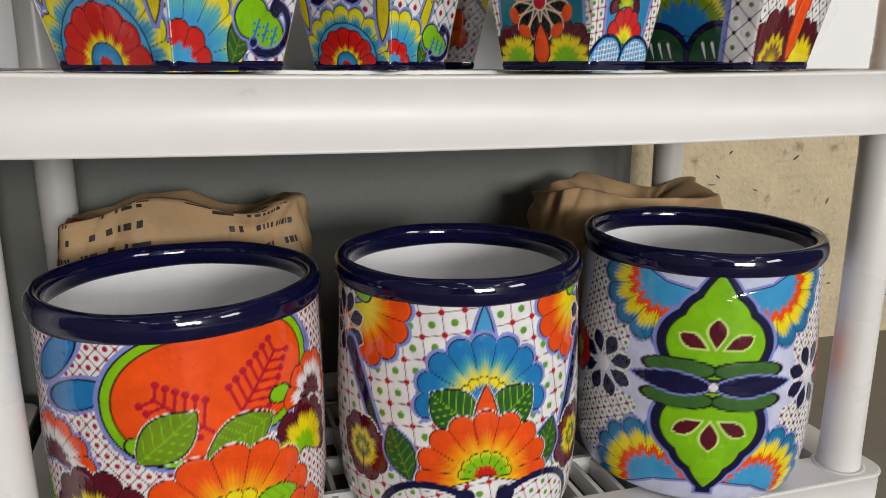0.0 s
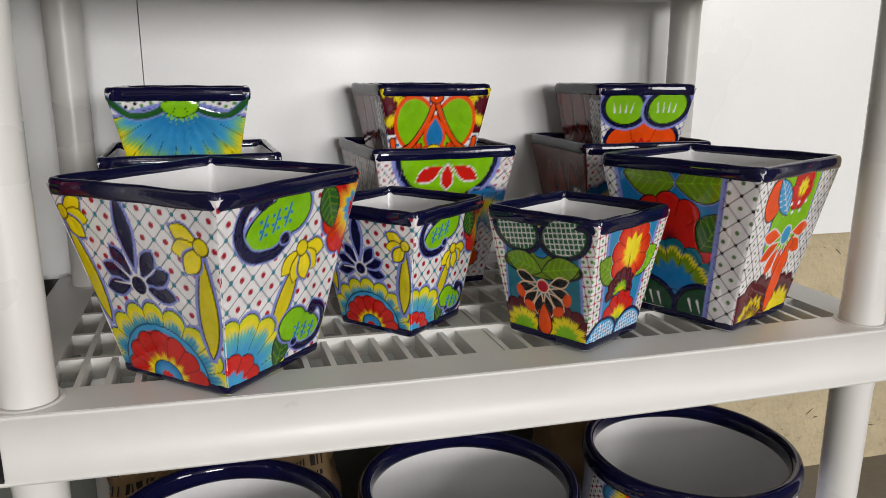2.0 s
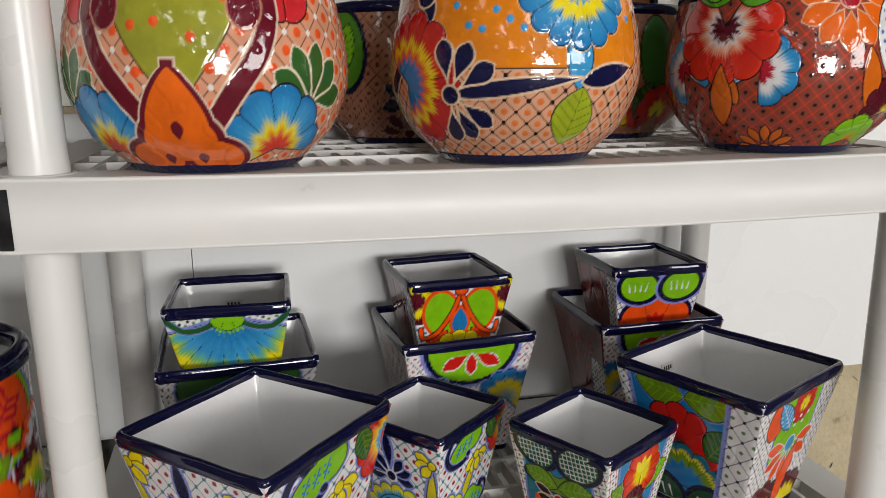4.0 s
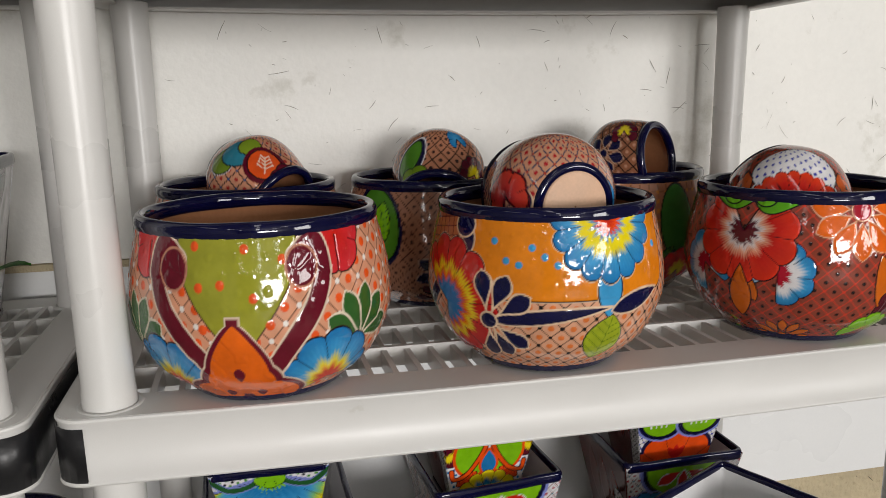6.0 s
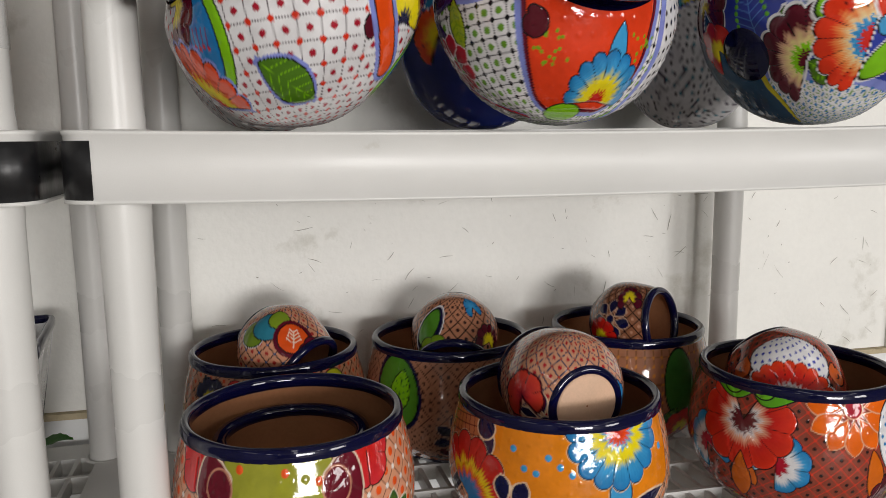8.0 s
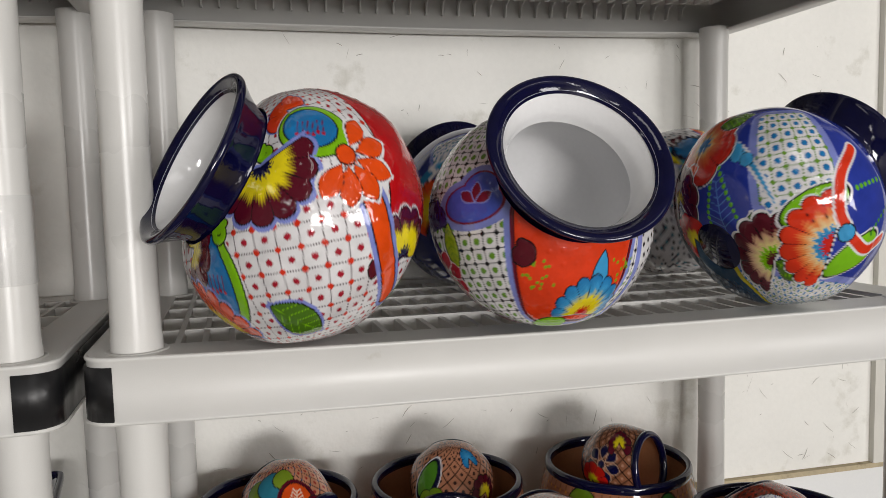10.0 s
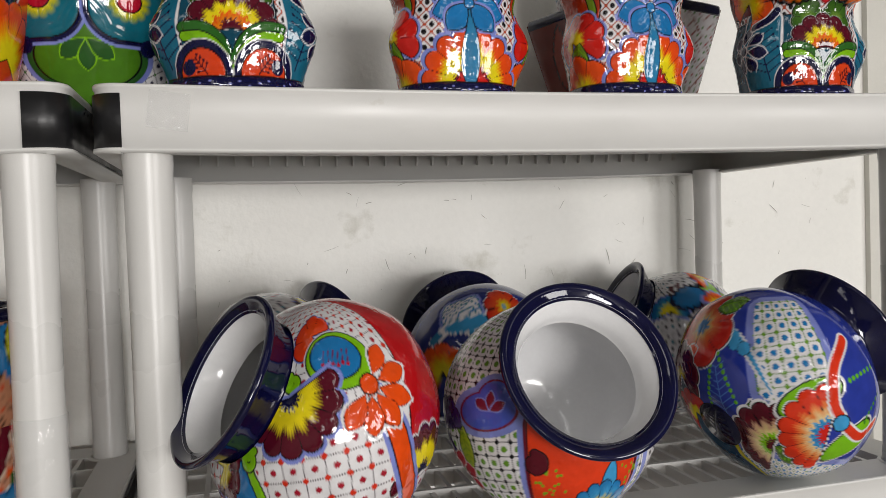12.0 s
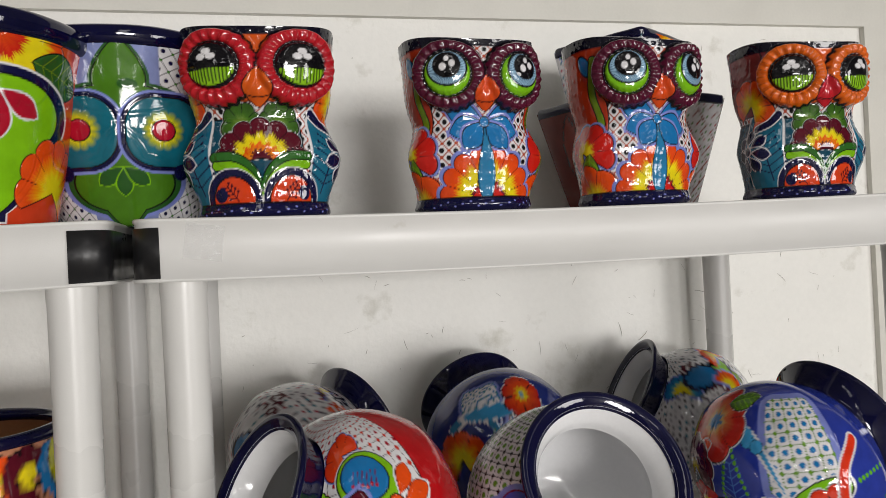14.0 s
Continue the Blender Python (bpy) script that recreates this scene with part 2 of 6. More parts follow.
    def stroke(self, pts, wd, col, line=None, taper=False, smooth=True, **k):
        P = smooth_profile(pts, 6 * len(pts)) if smooth and len(pts) > 2 else np.array(pts, float)
        d = np.full(len(self.U), 1e3)
        n = len(P) - 1
        for i in range(n):
            a, b = P[i], P[i + 1]
            ab = b - a
            t = np.clip(((self.U - a[0]) * ab[0] + (self.V - a[1]) * ab[1]) / max(ab @ ab, 1e-9), 0, 1)
            s = wd * (1 - 0.75 * (i + t) / n) if taper else wd
            d = np.minimum(d, np.hypot(self.U - a[0] - t * ab[0], self.V - a[1] - t * ab[1]) - s)
        return self.lay(d, col, line, **k)

    def scroll(self, u, v, r, col, turn=1, rot=0, wd=0.4, line=BLK):
        """A curl that winds in to its end."""
        pts = []
        for i in range(9):
            a = radians(rot + turn * i * 55)
            q = r * (1 - i / 11)
            pts.append((u + q * math.cos(a), v + q * math.sin(a)))
        self.stroke(pts, wd, col, line)

    def sprig(self, u, v, L, rot, col, n=5, spread=0.35, r=0.2, wd=0.06):
        """A stem with rows of drops on both sides."""
        a = radians(rot)
        ax, ay = -math.sin(a), math.cos(a)
        self.stroke([(u, v), (u + ax * L, v + ay * L)], wd + 0.01, col, smooth=False)
        for i in range(n):
            s = L * (i + 1) / (n + 0.2)
            for k in (-1, 1):
                q = spread * L * (1.05 - 0.55 * i / n)
                self.stroke([(u + ax * s, v + ay * s), (u + ax * (s + q * 0.6) + k * ay * q, v + ay * (s + q * 0.6) - k * ax * q)], wd, col, smooth=False)
                self.lay(self.ellipse(u + ax * (s + q * 0.6) + k * ay * q, v + ay * (s + q * 0.6) - k * ax * q, r, r), col, None)

    def box(self, u, v, a, b, r=0.5, rot=0):
        x, y = self.local(u, v, rot)
        qx, qy = np.abs(x) - a + r, np.abs(y) - b + r
        return np.hypot(np.maximum(qx, 0), np.maximum(qy, 0)) + np.minimum(np.maximum(qx, qy), 0) - r


FIRE = [(0, YEL), (0.3, YEL), (0.5, srgb("f59a12")), (0.72, ORG), (1, ORG)]
REDF = [(0, YEL), (0.3, YEL), (0.45, RED), (1, RED)]
MARF = [(0, YEL), (0.35, YEL), (0.55, MAR), (1, MAR)]
BLUF = [(0, YEL), (0.38, YEL), (0.6, srgb("3f9fae")), (0.75, BLU), (1, BLU)]
SUNF = [(0, BLU), (0.55, SKY), (0.75, srgb("5fb7b0")), (0.88, YEL), (1, srgb("c9d92a"))]
RNBF = [(0, SKY), (0.4, SKY), (0.42, ORG), (0.55, ORG), (0.57, YEL), (0.72, YEL), (0.85, BLU), (1, TEA)]


# ---------------------------------------------------------------- the room
def slab(name, rows, mat, label):
    bm = boxes(bmesh.new(), rows)
    me = bpy.data.meshes.new(name)
    bm.to_mesh(me)
    bm.free()
    me.materials.append(mat)
    return tagged(new(name, me), label, kind="structure")


slab("floor", [(-3.2, 2.8, -9.0, 0.7, -0.1, 0)], FLOOR, "bare tan concrete shop floor")
# unseen ceiling, its grey set to dim reflections on the cobalt rims
slab("ceiling", [(-3.2, 2.8, -9.0, 0.7, 3.0, 3.1)], CEIL, "unseen ceiling added to close the room, grey to dim reflections")
slab("wall_north", [(-3.2, 0.78, 0.462, 0.6, 0.972, 2.142), (-3.2, 2.8, 0.475, 0.6, 2.142, 3.0), (0.78, 2.8, 0.475, 0.6, 0.972, 2.142)], WALL, "scuffed white painted board wall behind the shelves")
slab("wall_panel", [(-0.352, 0.9, 0.464, 0.6, 0.487, 0.962), (-3.2, -0.3535, 0.466, 0.6, 0.487, 0.962)], PANEL, "smooth grey-white wall board with a thin seam")
slab("wall_base", [(-3.2, 2.8, 0.5, 0.7, 0.0, 0.487), (0.9, 2.8, 0.478, 0.6, 0.487, 0.972)], STONE, "rough tan pitted concrete foundation wall")
slab("wall_board", [(-3.2, 0.4, 0.492, 0.499, 0.0, 0.486)], BOARD, "dark grey board along the foot of the wall")
# unseen walls added to close the room, kept dark to limit fill light
slab("wall_east", [(2.7, 2.8, -9.0, -4.6, 0, 3.0), (2.7, 2.8, -2.6, 0.475, 0, 3.0), (2.7, 2.8, -4.6, -2.6, 0, 1.15), (2.7, 2.8, -4.6, -2.6, 2.35, 3.0)], DIM, "unseen side wall added to close the room, dark to limit bounced light")
slab("wall_west", [(-3.3, -3.2, -9.0, 0.46, 0, 3.0)], DIM, "unseen side wall added to close the room, dark to limit bounced light")
slab("wall_south", [(-3.2, -0.2, -9.1, -9.0, 0, 3.0), (2.6, 2.8, -9.1, -9.0, 0, 3.0), (-0.2, 2.6, -9.1, -9.0, 0, 0.9), (-0.2, 2.6, -9.1, -9.0, 2.3, 3.0)], DIM, "unseen rear wall added to close the room, dark to limit bounced light")
slab("trim", [(0.78, 0.84, 0.45, 0.475, 0.972, 2.2), (-3.2, 0.78, 0.45, 0.475, 2.142, 2.2)], TRIM, "white painted wooden trim framing the wall board")
slab("ledge", [(-3.2, 0.9, 0.452, 0.474, 0.9625, 0.9715)], STONE, "thin crumbling mortar ledge between wall boards")

# ---------------------------------------------------------------- shelving
TOPS = [0.058, 0.495, 0.928, 1.364, 1.799]
FAS, DEPTH, CORNER = 0.06, 0.445, 0.022


def sag(x, wide):
    """How far a shelf bends below its nominal height at x."""
    return 0.0015 - 0.0045 * (1 - (2 * x / wide - 1) ** 2)


def shelf_meshes(wide):
    """Meshes of one moulded shelf, from its left front corner: skirt, deck ring, grid."""
    path = rounded_rect(0, wide, 0, DEPTH, CORNER, 6, 8)
    sec = [(-0.004, -0.002), (0.0008, 0.0), (0.0016, -0.0015), (0.0014, -0.0035), (0, -0.005), (0, -FAS + 0.004), (0.003, -FAS + 0.003), (0.003, -FAS), (-0.03, -FAS), (-0.03, -FAS + 0.003), (-0.004, -FAS + 0.003), (-0.004, -0.006)]
    skirt = swept_mesh("skirt", path, sec, RESIN)
    inner = rounded_rect(0.05, wide - 0.05, 0.05, DEPTH - 0.05, 0.004, 6, 8)
    rings = np.array([[(*p, z) for p in c] for c, z in ((path, -0.0022), (path * 0.997 + np.array([wide, DEPTH]) * 0.0015, 0.0), (inner, 0.0), (inner, -0.02))])
    deck = mesh_of("deck", rings, grid_faces(4, len(path)), RESIN, smooth=False)
    bm = bmesh.new()
    rows = [(0.05, wide - 0.05, y - 0.003, y + 0.003, -0.022, -0.0006) for y in (0.122, 0.194, 0.266, 0.338)]
    rows += [(wide / 2 - 0.02, wide / 2 + 0.008, 0.05, DEPTH - 0.05, -0.02, -0.0004)]
    n = round((wide - 0.1) / 0.0245)
    slats = [x for x in (0.05 + (wide - 0.1) * i / n for i in range(1, n)) if not wide / 2 - 0.026 < x < wide / 2 + 0.012]
    boxes(bm, rows)
    grid = bpy.data.meshes.new("cross_rib")
    bm.to_mesh(grid)
    bm.free()
    grid.materials.append(RESIN)
    # rows of stiffening teeth along the back skirt
    bm = bmesh.new()
    for i in range(1, n):
        x = 0.05 + (wide - 0.1) * i / n
        side = [(DEPTH - 0.05, -0.004), (DEPTH - 0.0045, -0.004), (DEPTH - 0.0045, -0.034), (DEPTH - 0.012, -0.034), (DEPTH - 0.017, -0.018)]
        v = [[bm.verts.new((x + k, y, z)) for y, z in side] for k in (-0.0012, 0.0012)]
        bm.faces.new(v[0])
        bm.faces.new(v[1][::-1])
        for k in range(5):
            bm.faces.new((v[0][k], v[1][k], v[1][(k + 1) % 5], v[0][(k + 1) % 5]))
    bmesh.ops.recalc_face_normals(bm, faces=bm.faces)
    ribs = bpy.data.meshes.new("ribs")
    bm.to_mesh(ribs)
    bm.free()
    ribs.materials.append(RESIN)
    slat = bpy.data.meshes.new("slat")
    bm = boxes(bmesh.new(), [(-0.0028, 0.0028, 0.0, DEPTH - 0.1, -0.02, -0.0003)])
    bm.to_mesh(slat)
    bm.free()
    slat.materials.append(RESIN)
    for me in (skirt, deck, grid, ribs):
        for v in me.vertices:
            v.co.z += sag(v.co.x, wide)
    lean = Matrix(((1, -0.05, 0, 0), (0, 1, 0, 0), (0, 0, 1, 0), (0, 0, 0, 1)))
    for me in (skirt, deck, grid, ribs, slat):
        me.transform(lean)
    return skirt, deck, grid, ribs, slat, slats


def post_mesh(length):
    prof = [(0.0226, -0.002), (0.0226, 0.012), (0.0219, 0.02), (0.0211, length * 0.5), (0.0219, length - 0.02), (0.0226, length - 0.01), (0.0226, length + 0.004)]
    th = np.linspace(0, 2 * np.pi, 40, endpoint=False)
    V = np.array([[(r * math.cos(a), r * math.sin(a), z) for a in th] for r, z in prof])
    return mesh_of("post", V, grid_faces(len(prof), 40), POST)


def collar_mesh():
    th = np.linspace(0, 2 * np.pi, 40, endpoint=False)
    V = np.array([[(r * math.cos(a), r * math.sin(a), z) for a in th] for r, z in ((0.0285, -0.001), (0.0275, 0.0012), (0.0240, 0.0016), (0.0228, 0.0))])
    return mesh_of("collar", V, grid_faces(4, 40), RESIN)


def shelving_unit(x0, y0, wide, tape_side, label):
    unit = root("shelving_unit", pose(x0, y0, 0), label, "shelving", "resin shelving units")
    skirt, deck, grid, ribs, slat, slats = shelf_meshes(wide)
    post, collar = post_mesh(TOPS[1] - FAS - TOPS[0]), collar_mesh()
    path = rounded_rect(0, wide, 0, DEPTH, CORNER, 6, 8)
    per = 6 + 8
    if tape_side < 0:
        tp = np.concatenate([path[3 * per + 7:], path[:7], [[CORNER + 0.002, 0]]])
    else:
        tp = np.concatenate([[[wide - CORNER - 0.012, 0]], path[per:per * 2 + 4]])
    tsec = [(0.0006, -0.0075), (0.0022, -0.0078), (0.0022, -FAS + 0.004), (0.0006, -FAS + 0.0042)]
    tape = swept_mesh("tape", tp, tsec, TAPE, closed=False, loop=True)
    tape.transform(Matrix(((1, -0.05, 0, 0), (0, 1, 0, 0), (0, 0, 1, 0), (0, 0, 0, 1))))
    for k, z in enumerate(TOPS):
        s = new("shelf")
        s.parent = unit
        s.matrix_basis = pose(0, 0, z)
        child("skirt", skirt, s)
        child("deck", deck, s)
        child("cross_rib", grid, s)
        for x in slats:
            child("slat", slat, s, m=pose(x - 0.05 * 0.05, 0.05, sag(x, wide)))
        child("ribs", ribs, s)
        child("tape", tape, s, "matt black tape along the shelf edge")
        for px in (0.04, wide - 0.04):
            for py in (0.032, 0.40):
                if k < 4:
                    child("post", post, unit, m=pose(px - 0.05 * (py - 0.032), py, z))
                    child("collar", collar, s, m=pose(px - 0.05 * (py - 0.032), py, 0))
    return unit


SX = -0.452
shelving_unit(SX, 0.0, 0.92, -1, "white moulded resin shelving unit with five slotted shelves")
shelving_unit(-1.392, -0.004, 0.92, 1, "white resin shelving unit with black taped side edges")


# ---------------------------------------------------------------- pottery builders
def theta_steps(fine, coarse=24, span=110):
    """Angles round a pot, close together on the side that faces -y."""
    a = np.linspace(-span, span, fine, endpoint=False)
    b = np.linspace(span, 360 - span, coarse, endpoint=False)
    return np.radians(np.concatenate([a, b]))


def round_body(prof, paint, fine, rows, uv=None, wob=0.0015, seed=0):
    """Outer surface of a turned pot; theta 0 faces -y. paint(U, V) gives a Paint. uv maps points to flat coordinates."""
    P = smooth_profile(prof, rows)
    th = theta_steps(fine)
    w = 1 + wob * np.sin(3 * th + seed) + wob * 0.5 * np.sin(5 * th + 2 * seed)
    R = P[:, 0][:, None] * w[None]
    X, Y, Z = R * np.sin(th), -R * np.cos(th), np.repeat(P[:, 1][:, None], len(th), 1)
    dr, dz = np.gradient(P[:, 0]), np.gradient(P[:, 1])
    n = np.hypot(dr, dz)
    nr, nz = (dz / n)[:, None], (-dr / n)[:, None]
    rm = P[:, 0].max()
    co = np.stack([X, Y, Z], -1).reshape(-1, 3)
    if uv is None:
        s = np.concatenate([[0], np.cumsum(np.hypot(np.diff(P[:, 0]), np.diff(P[:, 1])))])
        t = (th + np.pi) % (2 * np.pi) - np.pi
        U = (rm * t[None] * (0.6 + 0.4 * P[:, 0][:, None] / rm)).repeat(1, 0).reshape(-1) * 100
        V = np.repeat(s[:, None], len(th), 1).reshape(-1) * 100
    else:
        U, V = uv(co)
    pt = paint(U, V)
    h = (pt.H * 0.01).reshape(X.shape)
    X, Y, Z = X + nr * np.sin(th) * h, Y - nr * np.cos(th) * h, Z + nz * h
    return np.stack([X, Y, Z], -1), len(th), pt.C


def ring_mesh(name, r, z, a, b, mat, wob=0.0, seed=0, n=96, k=16):
    """A rounded ring of half-width a and half-height b."""
    th = np.linspace(0, 2 * np.pi, n, endpoint=False)
    ph = np.linspace(0, 2 * np.pi, k, endpoint=False)
    rows = []
    for p in ph:
        c, s = math.copysign(abs(math.cos(p)) ** 0.92, math.cos(p)), math.copysign(abs(math.sin(p)) ** 0.92, math.sin(p))
        w = r * (1 + wob * np.sin(3 * th + seed) + wob * 0.5 * np.sin(5 * th + 2 * seed)) + a * c
        rows.append(np.stack([w * np.sin(th), -w * np.cos(th), z + b * s * (1 + 0.03 * np.sin(7 * th + seed)) + r * wob * 0.8 * np.sin(2 * th + seed)], -1))
    V = np.array(rows + rows[:1])
    return mesh_of(name, V, grid_faces(k + 1, n), mat)


def lathe(name, prof, mat, n=64, rows=None, wob=0.0, seed=0):
    P = smooth_profile(prof, rows) if rows else np.array(prof, float)
    th = np.linspace(0, 2 * np.pi, n, endpoint=False)
    w = 1 + wob * np.sin(3 * th + seed) + wob * 0.5 * np.sin(5 * th + 2 * seed)
    V = np.array([np.stack([r * w * np.sin(th), -r * w * np.cos(th), np.full(n, z)], -1) for r, z in P])
    return mesh_of(name, V, grid_faces(len(P), n), mat)


def round_pot(name, m, prof, paint, label, group, rim=(0.004, 0.009), inside=WHITE_GLAZE, fine=260, rows=90, foot=True, uv=None, wall=0.0075, seed=0, wob=0.0018, category="planter", floor_z=0.012, rim_out=0.0):
    """A turned planter with body, lining, rim and base band."""
    pot = root(name, m, label, category, group)
    G, nu, C = round_body(prof, paint, fine, rows, uv, wob, seed)
    child("body", mesh_of("body", G, grid_faces(rows, nu), GLAZE, C), pot, "hand-painted glazed body")
    r1, z1 = prof[-1]
    inner = [(max(r - wall, 0.002), z) for r, z in prof if z > floor_z + 0.004]
    rf = np.interp(floor_z, [z for r, z in prof], [r for r, z in prof]) - wall
    inner = [(0.001, floor_z), (rf * 0.96, floor_z + 0.001)] + [(r, z) for r, z in inner if z > floor_z + 0.012]
    child("lining", lathe("lining", inner[::-1], inside, 72, 40, wob, seed), pot)
    child("rim", ring_mesh("rim", r1 - wall / 2 + rim_out, z1, wall / 2 + rim[0], rim[1], COBALT, wob, seed), pot, "dark cobalt glazed rim")
    if foot:
        r0, z0 = prof[0]
        child("base_band", lathe("base_band", [(0.001, z0 + 0.001), (r0 - 0.004, z0), (r0 + 0.001, z0 + 0.001), (r0 + 0.0022, z0 + 0.004), (r0 + 0.0015, z0 + 0.008)], COBALT, 64, None, wob, seed), pot, "cobalt glazed base band")
    return pot


def square_pot(name, m, top, bot, h, paints, label, group, fine=(90, 90), seed=0, rim=(0.002, 0.0075), sticker=False):
    """A flared square planter; paints[0] is for the face to -y, paints[1] for the face to -x."""
    pot = root(name, m, label, "planter", group)
    wall = 0.006
    VV, FF, CC, start = [], [], [], 0
    slant = math.hypot(h, (top - bot) / 2)
    for k, ang in enumerate((0, -90, 180, 90)):
        ns, nh = (fine[k], int(fine[k] * 0.95)) if k < 2 else (10, 8)
        s, t = np.meshgrid(np.linspace(-1, 1, ns), np.linspace(0, 1, nh))
        s, t = s.ravel(), t.ravel()
        half = bot / 2 + (top - bot) / 2 * t
        U, V = s * half * 100, t * slant * 100
        pt = paints[min(k, 1)](U, V)
        out = half + pt.H * 0.01 * (1 - np.abs(s) ** 12) - 0.0012 * np.clip((np.abs(s) - 0.94) / 0.06, 0, 1) ** 2 + 0.0008 * np.sin(s * 3 + seed) * np.sin(t * 4)
        sx = s * half * (1 - 0.006 * np.clip((np.abs(s) - 0.9) / 0.1, 0, 1))
        a = radians(ang)
        x, y = sx, -out
        VV.append(np.stack([x * math.cos(a) - y * math.sin(a), x * math.sin(a) + y * math.cos(a), t * h], -1))
        FF.append(grid_faces(nh, ns, False, start))
        CC.append(pt.C)
        start += ns * nh
    child("body", mesh_of("body", np.concatenate(VV), np.concatenate(FF), GLAZE, np.concatenate(CC)), pot, "hand-painted glazed body")

    def square(half, z, r, wobble=0.0):
        p = rounded_rect(-half, half, -half, half, r, 4, 10)
        zz = z + wobble * np.sin(np.arange(len(p)) * 1.7 + seed) + wobble * np.sin(np.arange(len(p)) * 0.61 + 2 * seed)
        return np.column_stack([p, zz])
    i1, i0 = top / 2 - wall, bot / 2 - wall
    L = np.array([square(i1, h, 0.006), square(i0 + (i1 - i0) * 0.5, h * 0.5, 0.006), square(i0, 0.012, 0.006), square(i0 * 0.92, 0.009, 0.006), square(0.006, 0.009, 0.005)])
    child("lining", mesh_of("lining", L, grid_faces(5, L.shape[1]), WHITE_GLAZE), pot)
    a, b = rim
    rows = []
    for p in np.linspace(0, 2 * np.pi, 12, endpoint=False):
        c, s = math.copysign(abs(math.cos(p)) ** 0.7, math.cos(p)), math.copysign(abs(math.sin(p)) ** 0.7, math.sin(p))
        rows.append(square(top / 2 - wall / 2 + (wall / 2 + a * 0.5) * c, h - 0.002 + b * s, 0.007 + 0.003 * c, 0.0003))
    R = np.array(rows + rows[:1])
    child("rim", mesh_of("rim", R, grid_faces(13, R.shape[1]), COBALT), pot, "dark cobalt glazed rim")
    B = np.array([square(0.004, 0.0005, 0.003), square(bot / 2 - 0.002, 0.0, 0.006), square(bot / 2 + 0.0018, 0.001, 0.006), square(bot / 2 + 0.0026, 0.005, 0.006), square(bot / 2 + 0.0022, 0.0085, 0.006)])
    child("base_band", mesh_of("base_band", B, grid_faces(5, B.shape[1]), COBALT), pot, "cobalt glazed base band")
    if sticker:
        bm = boxes(bmesh.new(), [(-0.012, 0.012, -0.0006, 0.0006, -0.006, 0.006)])
        st = part("price_sticker", bm, STICKER, pot, "small white price sticker")
        st.matrix_basis = pose(0.0, i1 - 0.0075, h - 0.032, -10, 0, 0)
        bm = boxes(bmesh.new(), [(-0.009 + 0.0045 * q, -0.0065 + 0.0045 * q, -0.0012, -0.0006, -0.003 + 0.001 * (q % 2), 0.003) for q in range(4)])
        ink = part("print_bar", bm, INK, st)
    return pot


# ---------------------------------------------------------------- painted designs
def plain_lattice(ground=W, line=srgb("4a3d52"), dot=srgb("b21c3c"), node=srgb("2f7f92"), pitch=1.5, rd=0.2):
    def paint(U, V):
        p = Paint(U, V, ground)
        p.lattice(pitch, 45, line, dot, node, rd)
        return p
    return paint


def garden(seed, ground=W, height=17, wide=12, lat=None):
    """A loose all-over garden design for pots that are mostly hidden."""
    def paint(U, V):
        rnd = random.Random(seed)
        p = Paint(U, V, ground, seed)
        p.lattice(1.5, 45, dot=lat or srgb("b21c3c"))
        for i in range(9):
            u, v = rnd.uniform(-wide, wide), rnd.uniform(0.15, 0.95) * height
            kind = rnd.choice("fldb")
            if kind == "f":
                p.fan(u, v, rnd.uniform(2.5, 4.5), rnd.choice([FIRE, REDF, BLUF, MARF]), 7, 230, rnd.uniform(-60, 60), halo=(LAV, 0.3))
            elif kind == "l":
                p.leaf(u, v, rnd.uniform(3, 5), 1.1, rnd.uniform(-120, 120), rnd.choice([GRN, OLV]), LIM, halo=(LAV, 0.25))
            elif kind == "d":
                p.daisy(u, v, rnd.uniform(2.2, 3.2), 7, rnd.choice([NAVY, ORG, MAR]))
            else:
                p.lay(p.ellipse(u, v, 3, 2, rnd.uniform(0, 90)), rnd.choice([BLU, LIM, COB]), BLK, halo=(NAVY, 0.4))
        return p
    return paint


def rounder(R):
    """Places seen flat from the front, in centimetres, as arc lengths on a round pot of radius R."""
    def at(x, z):
        c = max(math.sqrt(max(R * R - z * z, 0.01)), 1.0)
        return R * math.asin(max(-0.98, min(0.98, x / c))), R * math.asin(max(-0.98, min(0.98, z / R)))
    return at


def drum(R, mid):
    """The same for a drum: only the width is bent."""
    def at(x, z):
        return R * math.asin(max(-0.98, min(0.98, x / R))), z + mid
    return at


def on_sphere(v, R):
    return R * math.asin(max(-0.98, min(0.98, v / R)))


CRIM, LTEAL = srgb("b3152e"), srgb("2f7f92")
SEEDRED = srgb("a81a30")


